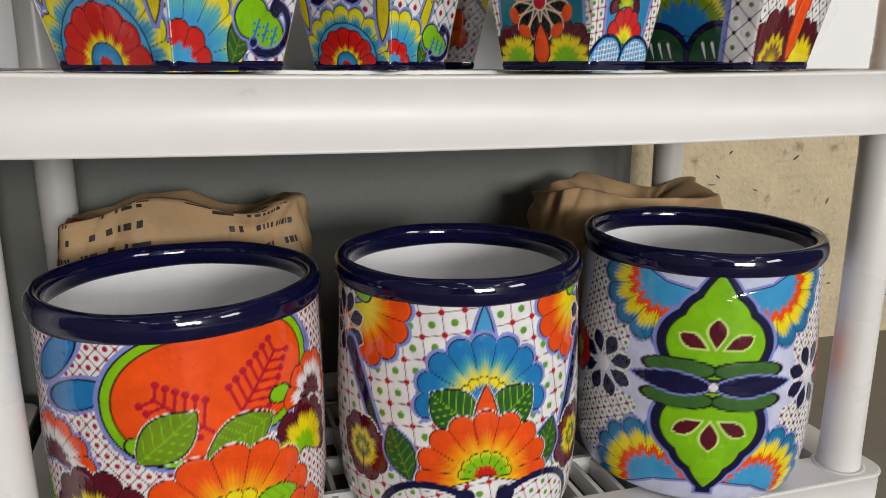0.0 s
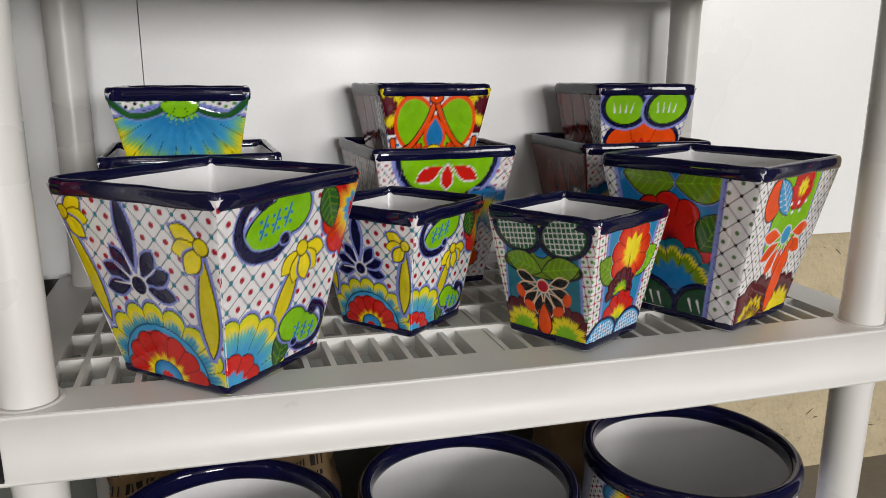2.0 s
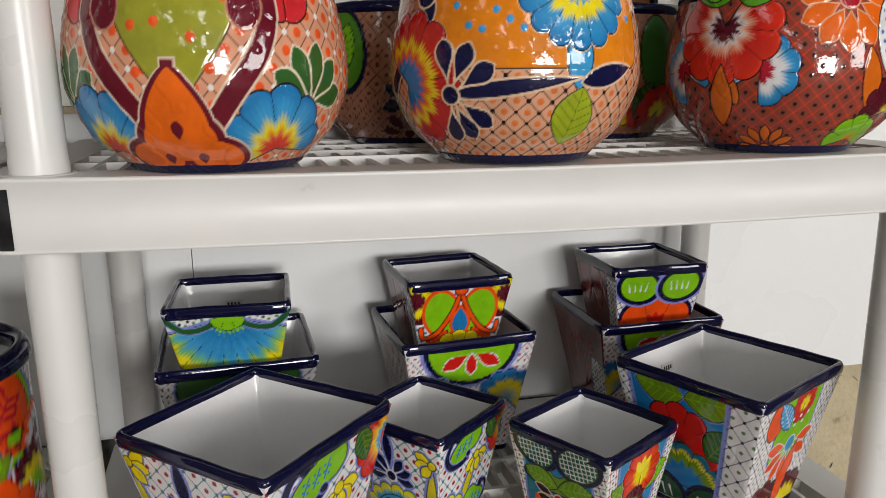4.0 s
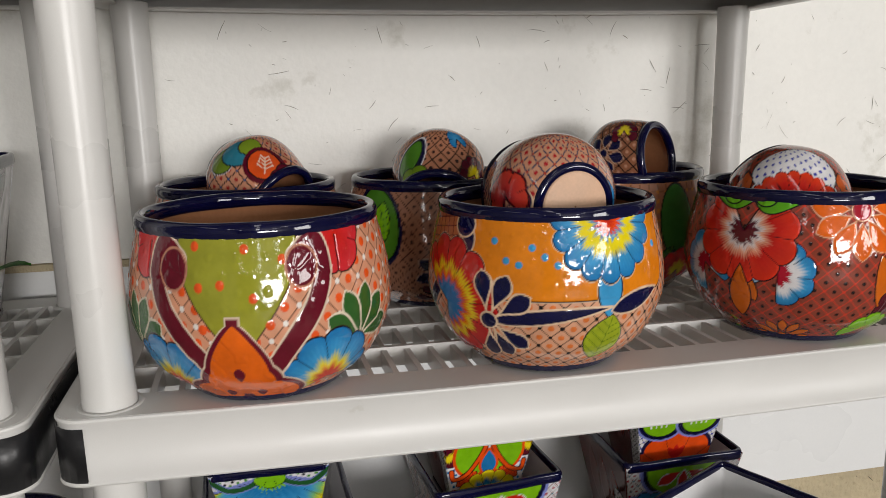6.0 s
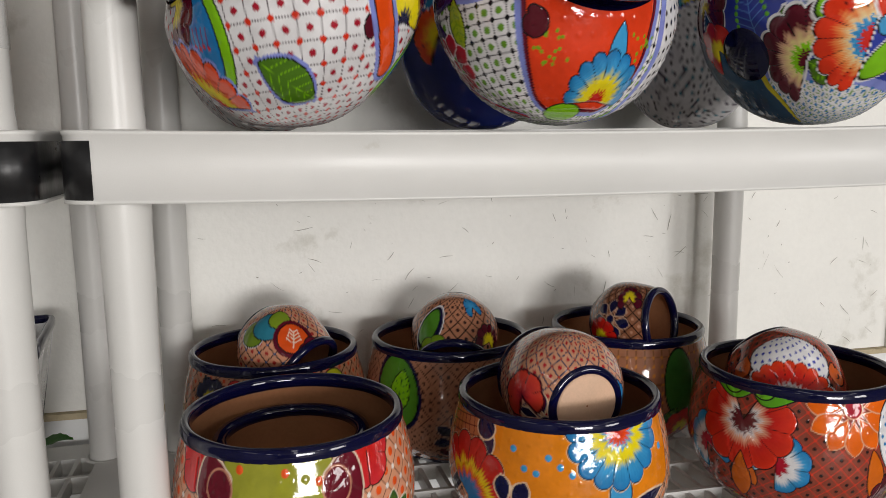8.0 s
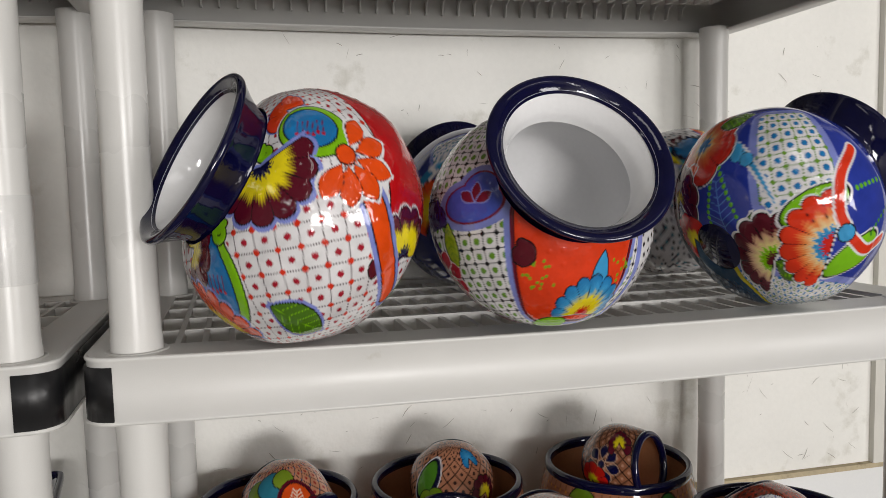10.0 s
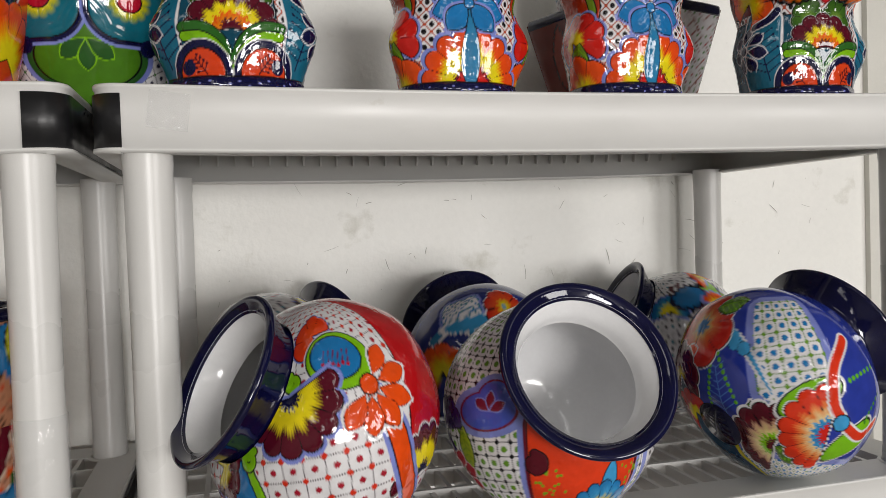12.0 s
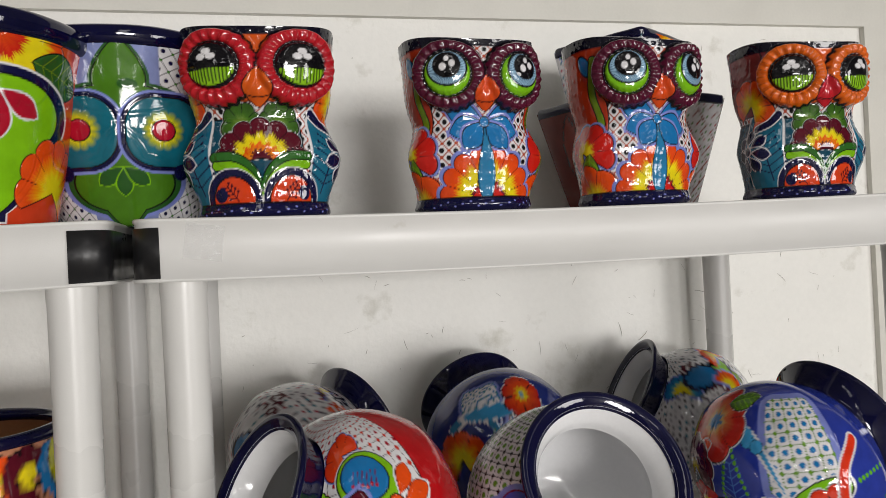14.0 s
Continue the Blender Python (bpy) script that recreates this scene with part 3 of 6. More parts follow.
def cyl_orange(U, V):
    p = Paint(U, V - 1.2, W, 1)
    at = drum(12.6, 0)
    p.lattice(1.15, 45, srgb("6b2430"), SEEDRED, SEEDRED, 0.24, 0.17)
    for u, v, r in ((-8.5, 21.5, 40), (-7, 18.6, 15), (9.5, 22, -40), (9.3, 17, -20)):
        a, b = at(u, v)
        p.lay(p.ellipse(a, b, 3.3, 1.25, r), BLU, BLK, halo=(LAV, 0.35))
    u, v = at(4.0, 18.4)
    d = np.minimum(p.ellipse(u - 1.8, v, 6.4, 5.0, 8), p.ellipse(u + 2.6, v + 1.2, 5.6, 4.8, -10))
    p.lay(d - 0.75, LIM, BLK, halo=(LAV, 0.4))
    p.lay(d, ORG, srgb("5a2a10"))
    p.sprig(u - 0.6, v - 3.0, 5.4, 52, CRIM, 6, 0.34, 0.32, 0.13)
    p.sprig(u + 1.2, v - 2.6, 6.4, -38, CRIM, 7, 0.32, 0.32, 0.13)
    for k in (-1.6, 0.4, 2.0):
        p.lay(p.ellipse(u + k, v - 3.6 - 0.2 * k, 0.28, 0.28), CRIM, None)
    for x, z in ((-2.2, 14.8), (8.6, 16.9)):
        a, b = at(x, z)
        p.lay(p.ellipse(a, b, 1.1, 0.8), LIM, BLK)
    a, b = at(-9.8, 12.2)
    p.fan(a, b, 5.2, [(0, MAR), (0.4, MAR), (0.5, W), (0.62, W), (0.8, ORG), (1, ORG)], 7, 210, 5, 0.8, halo=(LAV, 0.4))
    a, b = at(11.2, 15.2)
    p.fan(a, b, 4.0, [(0, MAR), (0.4, MAR), (0.5, W), (0.65, W), (0.8, ORG), (1, ORG)], 6, 210, -10)
    a, b = at(10.4, 10.6)
    p.fan(a, b, 4.6, [(0, LIM), (0.3, LIM), (0.4, YEL), (0.6, YEL), (0.75, MAR), (1, MAR)], 7, 240, 0)
    a, b = at(-6.2, 7.2)
    p.fan(a, b, 5.4, [(0, YEL), (0.5, YEL), (0.62, MAR), (1, MAR)], 7, 230, 15, halo=(W, 0.15))
    a, b = at(-11, 9.6)
    p.leaf(a, b, 5, 1.5, 160, LIM, GRN)
    for x, z, r in ((-2.4, 13.3, -50), (8.0, 15.4, 110)):
        a, b = at(x, z)
        p.leaf(a, b, 6.2, 1.9, r, OLV, LIM, halo=(W, 0.15))
    a, b = at(4.6, 6.6)
    p.fan(a, b, 8.0, FIRE, 9, 230, 0, 0.92, halo=(W, 0.15))
    p.fan(a, b, 3.2, [(0, LIM), (0.6, LIM), (0.75, YEL), (1, YEL)], 7, 200, 0)
    a, b = at(9.6, 7.5)
    p.leaf(a, b, 5.5, 1.6, 95, LIM, OLV)
    a, b = at(9.6, 3.0)
    p.fan(a, b, 4.2, FIRE, 7, 230, 0)
    a, b = at(-5, 2.2)
    p.fan(a, b, 4.5, BLUF, 7, 200, 0)
    return p


def cyl_blue(U, V):
    p = Paint(U, V - 2.2, W, 2)
    at = drum(12.3, 0)
    p.lattice(2.05, 8, srgb("6f4b54"), srgb("5f9a2e"), CRIM, 0.34, 0.28)
    for s in (-1, 1):
        a, b = at(s * 10.0, 22.0)
        p.fan(a, b, 5.8, [(0, YEL), (0.3, YEL), (0.5, srgb("f59a12")), (0.7, ORG), (1, ORG)], 9, 230, 180 - s * 42, halo=(LAV, 0.4))
        p.lay(p.ellipse(a, b + 1.2, 1.5, 1.0, s * 20), LIM, BLK)
        a, b = at(s * 11.4, 19.4)
        p.daisy(a, b, 3.4, 8, NAVY, core=W)
        p.stroke([at(s * 10.9, 17.5), at(s * 9.2, 12), at(s * 7.6, 7.2)], 0.85, NAVY, None, True, halo=(LAV, 0.4))
        a, b = at(s * 10.0, 8.0)
        p.fan(a, b, 3.4, [(0, YEL), (0.25, GRN), (0.45, YEL), (0.65, MAR), (1, MAR)], 8, 360, 0, halo=(W, 0.2))
        a, b = at(s * 5.0, 6.2)
        p.leaf(a + s * 0.9, b, 5.4, 1.5, -s * 22, GRN, OLV, halo=(LAV, 0.3))
    a, b = at(0.6, 14.2)
    p.petal(a, b + 3.0, 5.8, 1.0, 0, SKY, halo=(LAV, 0.35))
    p.fan(a, b, 6.2, BLUF, 9, 215, 0, halo=(LAV, 0.4))
    p.fan(a, b, 2.4, [(0, SKY), (0.6, BLU), (0.75, YEL), (1, YEL)], 7, 190, 0)
    for s in (-1, 1):
        p.leaf(a + s * 0.6, b - 2.4, 5.2, 2.1, -s * 52, GRN, LIM, halo=(W, 0.15))
    a, b = at(0.8, 7.0)
    p.petal(a, b + 3.2, 5.6, 1.15, 0, ORG, halo=(W, 0.15))
    p.fan(a, b, 6.4, FIRE, 9, 215, 0, halo=(W, 0.15))
    p.fan(a, b, 2.5, [(0, RED), (0.4, RED), (0.5, LIM), (0.8, LIM), (1, YEL)], 7, 190, 0)
    for s in (-1, 1):
        c, e = at(0.8 + s * 5.0, 1.8)
        d = p.ellipse(c, e, 5.0, 4.2)
        p.lay(d, W, NAVY, 0.35, halo=(LAV, 0.3))
        p.lattice(1.5, 20, srgb("8f6b74"), srgb("5f9a2e"), CRIM, 0.26, 0.22, clip=d + 0.5)
        p.lay(p.ellipse(c - s * 3.3, e + 3.1, 0.9, 0.9), NAVY, None)
    p.fan(a, 0.0, 3.8, [(0, YEL), (0.4, YEL), (0.6, MAR), (1, MAR)], 7, 210, 0, halo=(W, 0.15))
    return p


def cyl_lime(U, V):
    p = Paint(U, 13.5 + (V - 14.5) / 0.93, srgb("cdd1ec"), 3)
    at = drum(12.8, 0)
    for s in (-1, 1):
        for z in (19.5, 6.5):
            a, b = at(s * 10.4, z)
            d = p.box(a, b, 4.0, 5.0, 1.0, s * 12)
            p.lay(d, W, None)
            p.lattice(1.15, 30, srgb("54303c"), srgb("5f7a2e"), srgb("7a1230"), 0.2, 0.2, clip=d)
        for z, r in ((24.4, 180), (1.6, 0)):
            a, b = at(s * 5.0, z)
            p.fan(a, b, 7.2, RNBF, 9, 200, r + s * (22 if r else -22), halo=(LAV, 0.35))
        a, b = at(s * 10.2, 13.4)
        p.daisy(a, b, 3.9, 8, NAVY, core=W)
        a, b = at(s * 12.5, 13.4)
        p.fan(a, b, 3, REDF, 7, 360)
    d = np.minimum.reduce([p.ellipse(0, 18.2, 4.8, 3.9), p.ellipse(0, 20.4, 3.2, 3.2), p.drop(0, 19.5, 6.2, 2.0, 0)])
    e = np.minimum.reduce([p.ellipse(0, 9.0, 4.8, 3.9), p.ellipse(0, 6.8, 3.2, 3.2), p.drop(0, 7.7, 6.2, 2.0, 180)])
    f = np.minimum(d, e)
    p.lay(f - 0.75, NAVY, None, halo=(LAV, 0.3))
    p.lay(f, LIM, srgb("1f2a10"))
    for z, k in ((17.6, 0), (9.6, 180)):
        p.lay(p.drop(0, z, 3.4, 0.95, k, 1.3), MAR, srgb("cfe88a"), 0.12)
        for s in (-1, 1):
            p.lay(p.drop(s * 0.7, z, 3.2, 0.85, k - s * 62 * (1 if k == 0 else -1), 1.3), MAR, srgb("cfe88a"), 0.12)
    for z in (15.3, 11.9):
        p.lay(np.maximum(np.minimum(p.ellipse(-3.4, z, 3.6, 1.1), p.ellipse(3.4, z, 3.6, 1.1)), -9), srgb("3f6a32"), BLK)
    for s in (-1, 1):
        p.lay(p.drop(s * 0.1, 13.4 + 0.1, 8.2, 1.25, -s * 88, 0.8), NAVY, LAV, 0.1)
    p.lay(p.ellipse(0, 13.5, 0.45, 0.45), W, None)
    return p


def lily(p, u, v, rot, L, s=1.0, spread=(-30, 20, 62, 104, 146)):
    """A yellow lily head with a long drop-shaped stem."""
    a = radians(rot)
    p.lay(p.drop(u, v, L, 0.95 * s, rot + 180, 1.4), srgb("d9c91c"), srgb("3a3410"), halo=(LAV, 0.4))
    for k in spread:
        p.lay(p.drop(u, v, 3.3 * s, 0.9 * s, k, 1.3), YEL, srgb("3a3410"), halo=(LAV, 0.25) if k in (spread[0], spread[-1]) else None)
    p.lay(p.ellipse(u, v, 0.75 * s, 0.75 * s), srgb("e3cf18"), srgb("3a3410"))


def navy_crown(p, u, v, s=1.0):
    """A navy daisy with one tall petal."""
    p.lay(p.drop(u, v + 1.2 * s, 7.4 * s, 1.05 * s, 2, 1.2), NAVY, LAV, 0.16)
    for k in (-100, -68, -36, 36, 68, 100):
        p.lay(p.drop(u - 0.9 * s * math.sin(radians(k)), v + 0.9 * s * math.cos(radians(k)), 3.6 * s, 0.95 * s, k, 1.2), NAVY, LAV, 0.13)
    for k in range(-2, 3):
        p.stroke([(u, v), (u - 3.2 * s * math.sin(radians(k * 36 + 18)), v + 3.2 * s * math.cos(radians(k * 36 + 18)))], 0.13, W, None, True, False)
    p.lay(p.ellipse(u, v, 1.0 * s, 1.0 * s), NAVY, W, 0.1)


def swirl(p, u, v, s=1.0, col=LIM, flip=1):
    """A lime bean with a navy scroll on one side and small blue sprigs."""
    d = np.minimum(p.ellipse(u, v, 3.6 * s, 2.1 * s, flip * 18), p.ellipse(u + flip * 2.2 * s, v + 1.2 * s, 2.6 * s, 2.2 * s))
    p.lay(d - 0.35 * s, LAV, None)
    p.lay(d, col, BLK)
    p.stroke([(u - flip * 1.6 * s, v + 3.0 * s), (u - flip * 3.6 * s, v + 2.0 * s), (u - flip * 4.2 * s, v - 0.2 * s), (u - flip * 2.6 * s, v - 2.2 * s), (u + flip * 0.2 * s, v - 2.5 * s), (u + flip * 1.8 * s, v - 1.6 * s)], 0.6 * s, NAVY, LAV)
    p.scroll(u - flip * 1.6 * s, v + 2.4 * s, 0.8 * s, NAVY, flip, 0, 0.4 * s, None)
    p.lay(p.ellipse(u + flip * 1.6 * s, v - 1.4 * s, 0.7 * s, 0.6 * s), NAVY, LAV)
    for k in range(3):
        a, b = u - 1.3 * s + k * 1.5 * s, v + (0.1 + 0.35 * k * flip) * s
        p.stroke([(a - 0.3 * s, b - 1.0 * s), (a + 0.3 * s, b + 0.9 * s)], 0.12, BLU, None, False, False)
        for e, g in ((-0.5, 0.5), (0.5, 0.1), (-0.5, -0.3), (0.4, -0.7)):
            p.lay(p.ellipse(a + e * s * 0.8, b + g * s, 0.2 * s, 0.16 * s), BLU, None)


def shell_stack(p, u, v, s=1.0):
    """A blue and yellow shell with a red shell in front."""
    p.leaf(u - 1.5 * s, v, 5.6 * s, 1.5 * s, 62, GRN, OLV)
    p.leaf(u + 1.5 * s, v, 5.6 * s, 1.5 * s, -62, GRN, OLV)
    p.fan(u, v, 7.8 * s, [(0, BLU), (0.66, BLU), (0.8, srgb("4fa7b8")), (0.9, YEL), (1, srgb("c9d92a"))], 9, 190, 0, halo=(LAV, 0.35))
    p.fan(u, v, 5.6 * s, [(0, RED), (0.86, RED), (0.9, SKY), (1, SKY)], 1, 180, 0, lines=False)
    p.fan(u, v, 5.0 * s, [(0, YEL), (0.42, YEL), (0.55, RED), (1, RED)], 7, 190, 0)
    p.fan(u, v, 1.9 * s, [(0, RED), (0.4, RED), (0.45, SKY), (1, BLU)], 1, 190, 0, lines=False)


def yellow_left(s):
    def paint(U, V):
        p = Paint(U, V, W, 4)
        p.lattice(1.8 * (0.55 + 0.45 * s), 42, srgb("2f3a52"), SEEDRED, LTEAL, 0.28, 0.23)
        shell_stack(p, -0.4 * s, 0.4, 0.96 * s)
        navy_crown(p, -1.2 * s, 9.4 * s, 0.95 * s)
        lily(p, -8.4 * s, 15.4 * s, 12, 10.5 * s, 0.9 * s, (-62, -100, -138))
        lily(p, 7.0 * s, 13.8 * s, -8, 10.4 * s, s, (62, 100, 138))
        return p
    return paint


def yellow_right(s):
    def paint(U, V):
        p = Paint(U, V, W, 5)
        p.lattice(1.8 * (0.55 + 0.45 * s), 42, srgb("2f3a52"), SEEDRED, LTEAL, 0.28, 0.23)
        p.fan(9.2 * s, 14.4 * s, 5.0 * s, [(0, RED), (0.2, RED), (0.24, SKY), (0.34, SKY), (0.38, YEL), (0.5, srgb("f0a030")), (0.7, RED), (1, RED)], 7, 260, 100, halo=(LAV, 0.3))
        p.leaf(4.2 * s, 17.6 * s, 5 * s, 1.4 * s, 200, GRN, OLV)
        swirl(p, -2.6 * s, 14.6 * s, s)
        lily(p, 1.6 * s, 11.8 * s, -20, 8.2 * s, s, (-100, -135, 130, 165, -165))
        p.fan(-5.6 * s, 0.6, 6.6 * s, SUNF, 8, 200, 0, halo=(LAV, 0.35))
        p.fan(-6.0 * s, 0.2, 3.6 * s, [(0, SKY), (0.5, SKY), (0.55, RED), (1, RED)], 5, 190, 0)
        p.leaf(-0.4 * s, 0.5, 5 * s, 1.4 * s, -20, GRN, OLV)
        swirl(p, 3.2 * s, 3.4 * s, 0.75 * s, LIM, -1)
        return p
    return paint


sq_yellow = [yellow_right(1.0), yellow_left(1.0)]
sq_yellow_small = [yellow_right(0.74), yellow_left(0.74)]


def hatch(p, d, col, pitch=0.55):
    x, y = p.local(0, 0, 8)
    for q in (x, y):
        f = np.abs(q / pitch - np.round(q / pitch)) * pitch
        p.lay(np.maximum(f - 0.05, d + 0.2), col, None, rise=0)


def blue_small_left(U, V):
    p = Paint(U, V, W, 6)
    p.lattice(1.0, 10, srgb("8f4a3c"), srgb("4f8a2e"), CRIM, 0.18, 0.15)
    p.lay(p.box(0, 7.5, 4.4, 6.6, 1), TEA, None, halo=(LAV, 0.3))
    p.lay(p.ellipse(0, 8.2, 4.6, 1.4), OLV, BLK)
    p.fan(0, 13.2, 4.2, [(0, YEL), (0.3, YEL), (0.5, TEA), (1, BLU)], 7, 190, 180)
    for s in (-1, 1):
        d = p.ellipse(s * 2.9, 11.6, 2.7, 2.0, s * 18)
        p.lay(d - 0.4, NAVY, None)
        p.lay(d, srgb("285c3a"), BLK)
        hatch(p, d, W)
        p.fan(s * 2.6, 0.8, 3.6, [(0, LIM), (0.35, LIM), (0.45, YEL), (0.6, YEL), (0.7, MAR), (1, MAR)], 7, 200, 0)
        p.leaf(0, 7.6, 4.6, 1.3, -s * 76, OLV, LIM)
    p.daisy(0, 6.0, 3.3, 8, BLK, 250, 180, core=CRIM, line=srgb("f2c9a8"))
    for k in (-70, -35, 0, 35, 70):
        a = radians(180 + k)
        p.lay(p.ellipse(-3.0 * math.sin(a), 6.0 + 3.0 * math.cos(a), 0.75, 0.5, k), ORG, None)
    p.petal(0, 0.6, 3.6, 0.85, 0, ORG)
    return p


def blue_small_right(U, V):
    p = Paint(U, V, srgb("2b86b8"), 7)
    for s in (-1, 1):
        d = p.box(s * 5.3, 6, 1.5, 8, 0.4, -s * 7)
        p.lay(d, W, LAV, 0.25)
        p.lattice(1.0, 10, srgb("8f4a3c"), srgb("4f8a2e"), CRIM, 0.18, 0.15, clip=d)
    p.leaf(-1, 7, 5, 1.5, 60, OLV, LIM)
    p.leaf(1, 7, 5, 1.5, -60, LIM, OLV)
    p.fan(0.2, 9.6, 3.6, [(0, YEL), (0.3, YEL), (0.5, ORG), (1, RED)], 9, 360, 0, halo=(W, 0.1))
    for k in (-30, 0, 30):
        p.lay(p.drop(0.2, 9.2, 2.6, 0.5, k, 1.2), YEL, None)
    p.fan(-0.6, 5.6, 2.6, [(0, YEL), (0.4, LIM), (0.5, MAR), (1, MAR)], 7, 220, 0)
    p.fan(0, 2.4, 3.2, [(0, LIM), (0.35, YEL), (0.55, RED), (1, RED)], 7, 220, 0)
    for s in (-1, 1):
        d = p.ellipse(s * 2.4, 0.6, 2.5, 2.3)
        p.lay(d - 0.35, NAVY, None)
        p.lay(d, SKY, None)
        hatch(p, d, W, 0.45)
    return p


sq_blue_small = [blue_small_right, blue_small_left]


def teal_left(U, V):
    p = Paint(U, V, BLU, 8)
    p.leaf(0, 15.8, 6.5, 2.2, 84, OLV, LIM, halo=(LAV, 0.2))
    p.leaf(0, 15.8, 6.5, 2.2, -84, OLV, LIM, halo=(LAV, 0.2))
    p.fan(-1.0, 9.6, 5.2, [(0, MAR), (0.3, RED), (1, RED)], 7, 250, 0, halo=(BLK, 0.1))
    p.leaf(2.6, 8.6, 5.4, 2.0, -35, GRN, OLV)
    p.fan(-1.0, 3.4, 6.2, [(0, BLU), (0.5, BLU), (0.58, OLV), (0.72, OLV), (0.78, YEL), (0.88, TEA), (1, TEA)], 8, 200, 5)
    for s in (-1, 1):
        d = p.ellipse(s * 3.4 - 0.5, 0.8, 3.3, 3.4)
        p.lay(d - 0.6, NAVY, None)
        p.lay(d, srgb("1f4a30"), BLK)
        for k in range(4):
            p.stroke([(s * 3.4 - 2.2 + k * 1.0, 2.6), (s * 3.4 - 1.9 + k * 1.0, 1.2)], 0.16, W, None, True, False)
        p.stroke([(s * 3.4 - 2.0, 0.7), (s * 3.4 + 1.4, 0.8)], 0.1, W, None, False, False)
    d = p.box(7.3, 9, 2.9, 12, 0.5, -9)
    p.lay(d, W, LAV, 0.3)
    p.lattice(1.9, 38, BLK, srgb("5a7a4a"), BLK, 0.24, 0.2, clip=d)
    d = p.box(-8.6, 15, 1.4, 5, 0.5, 9)
    p.lay(d, W, LAV, 0.3)
    p.lattice(1.3, 38, BLK, srgb("5a7a4a"), BLK, 0.17, 0.14, clip=d)
    return p


def teal_right(U, V):
    p = Paint(U, V, W, 9)
    p.lattice(1.3, 38, BLK, srgb("5a7a4a"), BLK, 0.17, 0.14)
    p.lay(p.box(0, 13, 4.4, 4.6, 1), LIM, BLK, halo=(LAV, 0.3))
    p.fan(0.6, 15.5, 2.6, REDF, 7, 360)
    for k in range(6):
        p.lay(p.ellipse(-2 + k * 0.9, 12.8 + (k % 2), 0.3, 0.22), W, None)
    p.lay(p.ellipse(-5.2, 14.6, 1.7, 2.3), ORG, BLK)
    p.daisy(0.2, 10.2, 5.2, 7, ORG, 220, 180, core=SKY)
    p.leaf(-1.2, 12.6, 5.5, 1.3, 40, SKY, W)
    p.fan(-2.8, 0.6, 5.4, [(0, YEL), (0.3, MAR), (0.45, YEL), (0.55, MAR), (1, MAR)], 7, 200, -5)
    p.fan(3.4, 0.6, 4.6, [(0, YEL), (0.5, YEL), (0.65, MAR), (1, MAR)], 7, 200, 5)
    p.lay(p.drop(0.4, 1.0, 9.2, 1.2, -12, 0.8), ORG, BLK)
    return p


sq_teal = [teal_right, teal_left]


def back_green(U, V):
    p = Paint(U, V, W, 10)
    p.lattice(1.2, 40, BLK, LTEAL, BLK, 0.18, 0.15)
    p.lay(p.box(0, 15.6, 7.2, 2.0, 1.6), GRN, BLK, halo=(LAV, 0.3))
    p.fan(0, 13, 8, SUNF, 9, 200, 180)
    return p


def back_drops(U, V):
    p = Paint(U, V, W, 11)
    p.lattice(1.3, 40, srgb("8f4a3c"), CRIM, LTEAL, 0.2, 0.15)
    d = np.maximum(p.ellipse(0, 17.0, 6.0, 5.0), p.V - 17.4)
    p.lay(d - 0.7, NAVY, LAV, 0.2)
    p.lay(d, LIM, BLK)
    p.lay(p.drop(0, 16.4, 3.4, 0.85, 180, 1.3), RED, W, 0.08)
    for s in (-1, 1):
        p.lay(p.drop(s * 0.6, 16.0, 3.8, 0.95, 180 + s * 62, 1.3), RED, W, 0.08)
        p.fan(s * 5.4, 8.5, 4.6, [(0, SKY), (0.45, YEL), (0.6, YEL), (0.75, BLU), (1, BLU)], 7, 200, s * -35, halo=(LAV, 0.3))
    p.fan(0, 4, 5, FIRE, 7, 220)
    return p


def back_clay(U, V):
    p = Paint(U, V, srgb("6d2a24"), 12)
    for k in (-3.4, 0.4, 4.0):
        p.lay(p.drop(k, 6, 9.5, 1.8, 0, 0.9), srgb("8a3326"), BLK, 0.14)
    d = p.box(5.5, 6, 2.4, 6, 0.5, -8)
    p.lay(d, W, NAVY, 0.2)
    p.lattice(1.1, 40, BLK, srgb("5a7a4a"), BLK, 0.2, 0.16, clip=d)
    return p


sq_back = [[back_green, plain_lattice()], [back_drops, plain_lattice(srgb("cfc6bf"))], [back_drops, back_clay]]


def top_shell(U, V):
    p = Paint(U, V, W, 13)
    p.lattice(1.0, 20, None, srgb("4f9a2e"), BLK, 0.22, 0.2)
    p.fan(0, 12.4, 9.4, [(0, LIM), (0.2, LIM), (0.24, BLU), (0.6, SKY), (0.74, srgb("7fbf60")), (0.84, YEL), (1, srgb("d8e020"))], 9, 150, 180, halo=(LAV, 0.4))
    for s in (-1, 1):
        p.stroke([(s * 7.2, 12.6), (s * 5.0, 10.9), (s * 2.6, 11.2), (s * 0.8, 12.4)], 0.42, srgb("245a2c"), LAV)
    p.fan(0, 12.8, 2.2, [(0, LIM), (1, LIM)], 3, 150, 180)
    return p


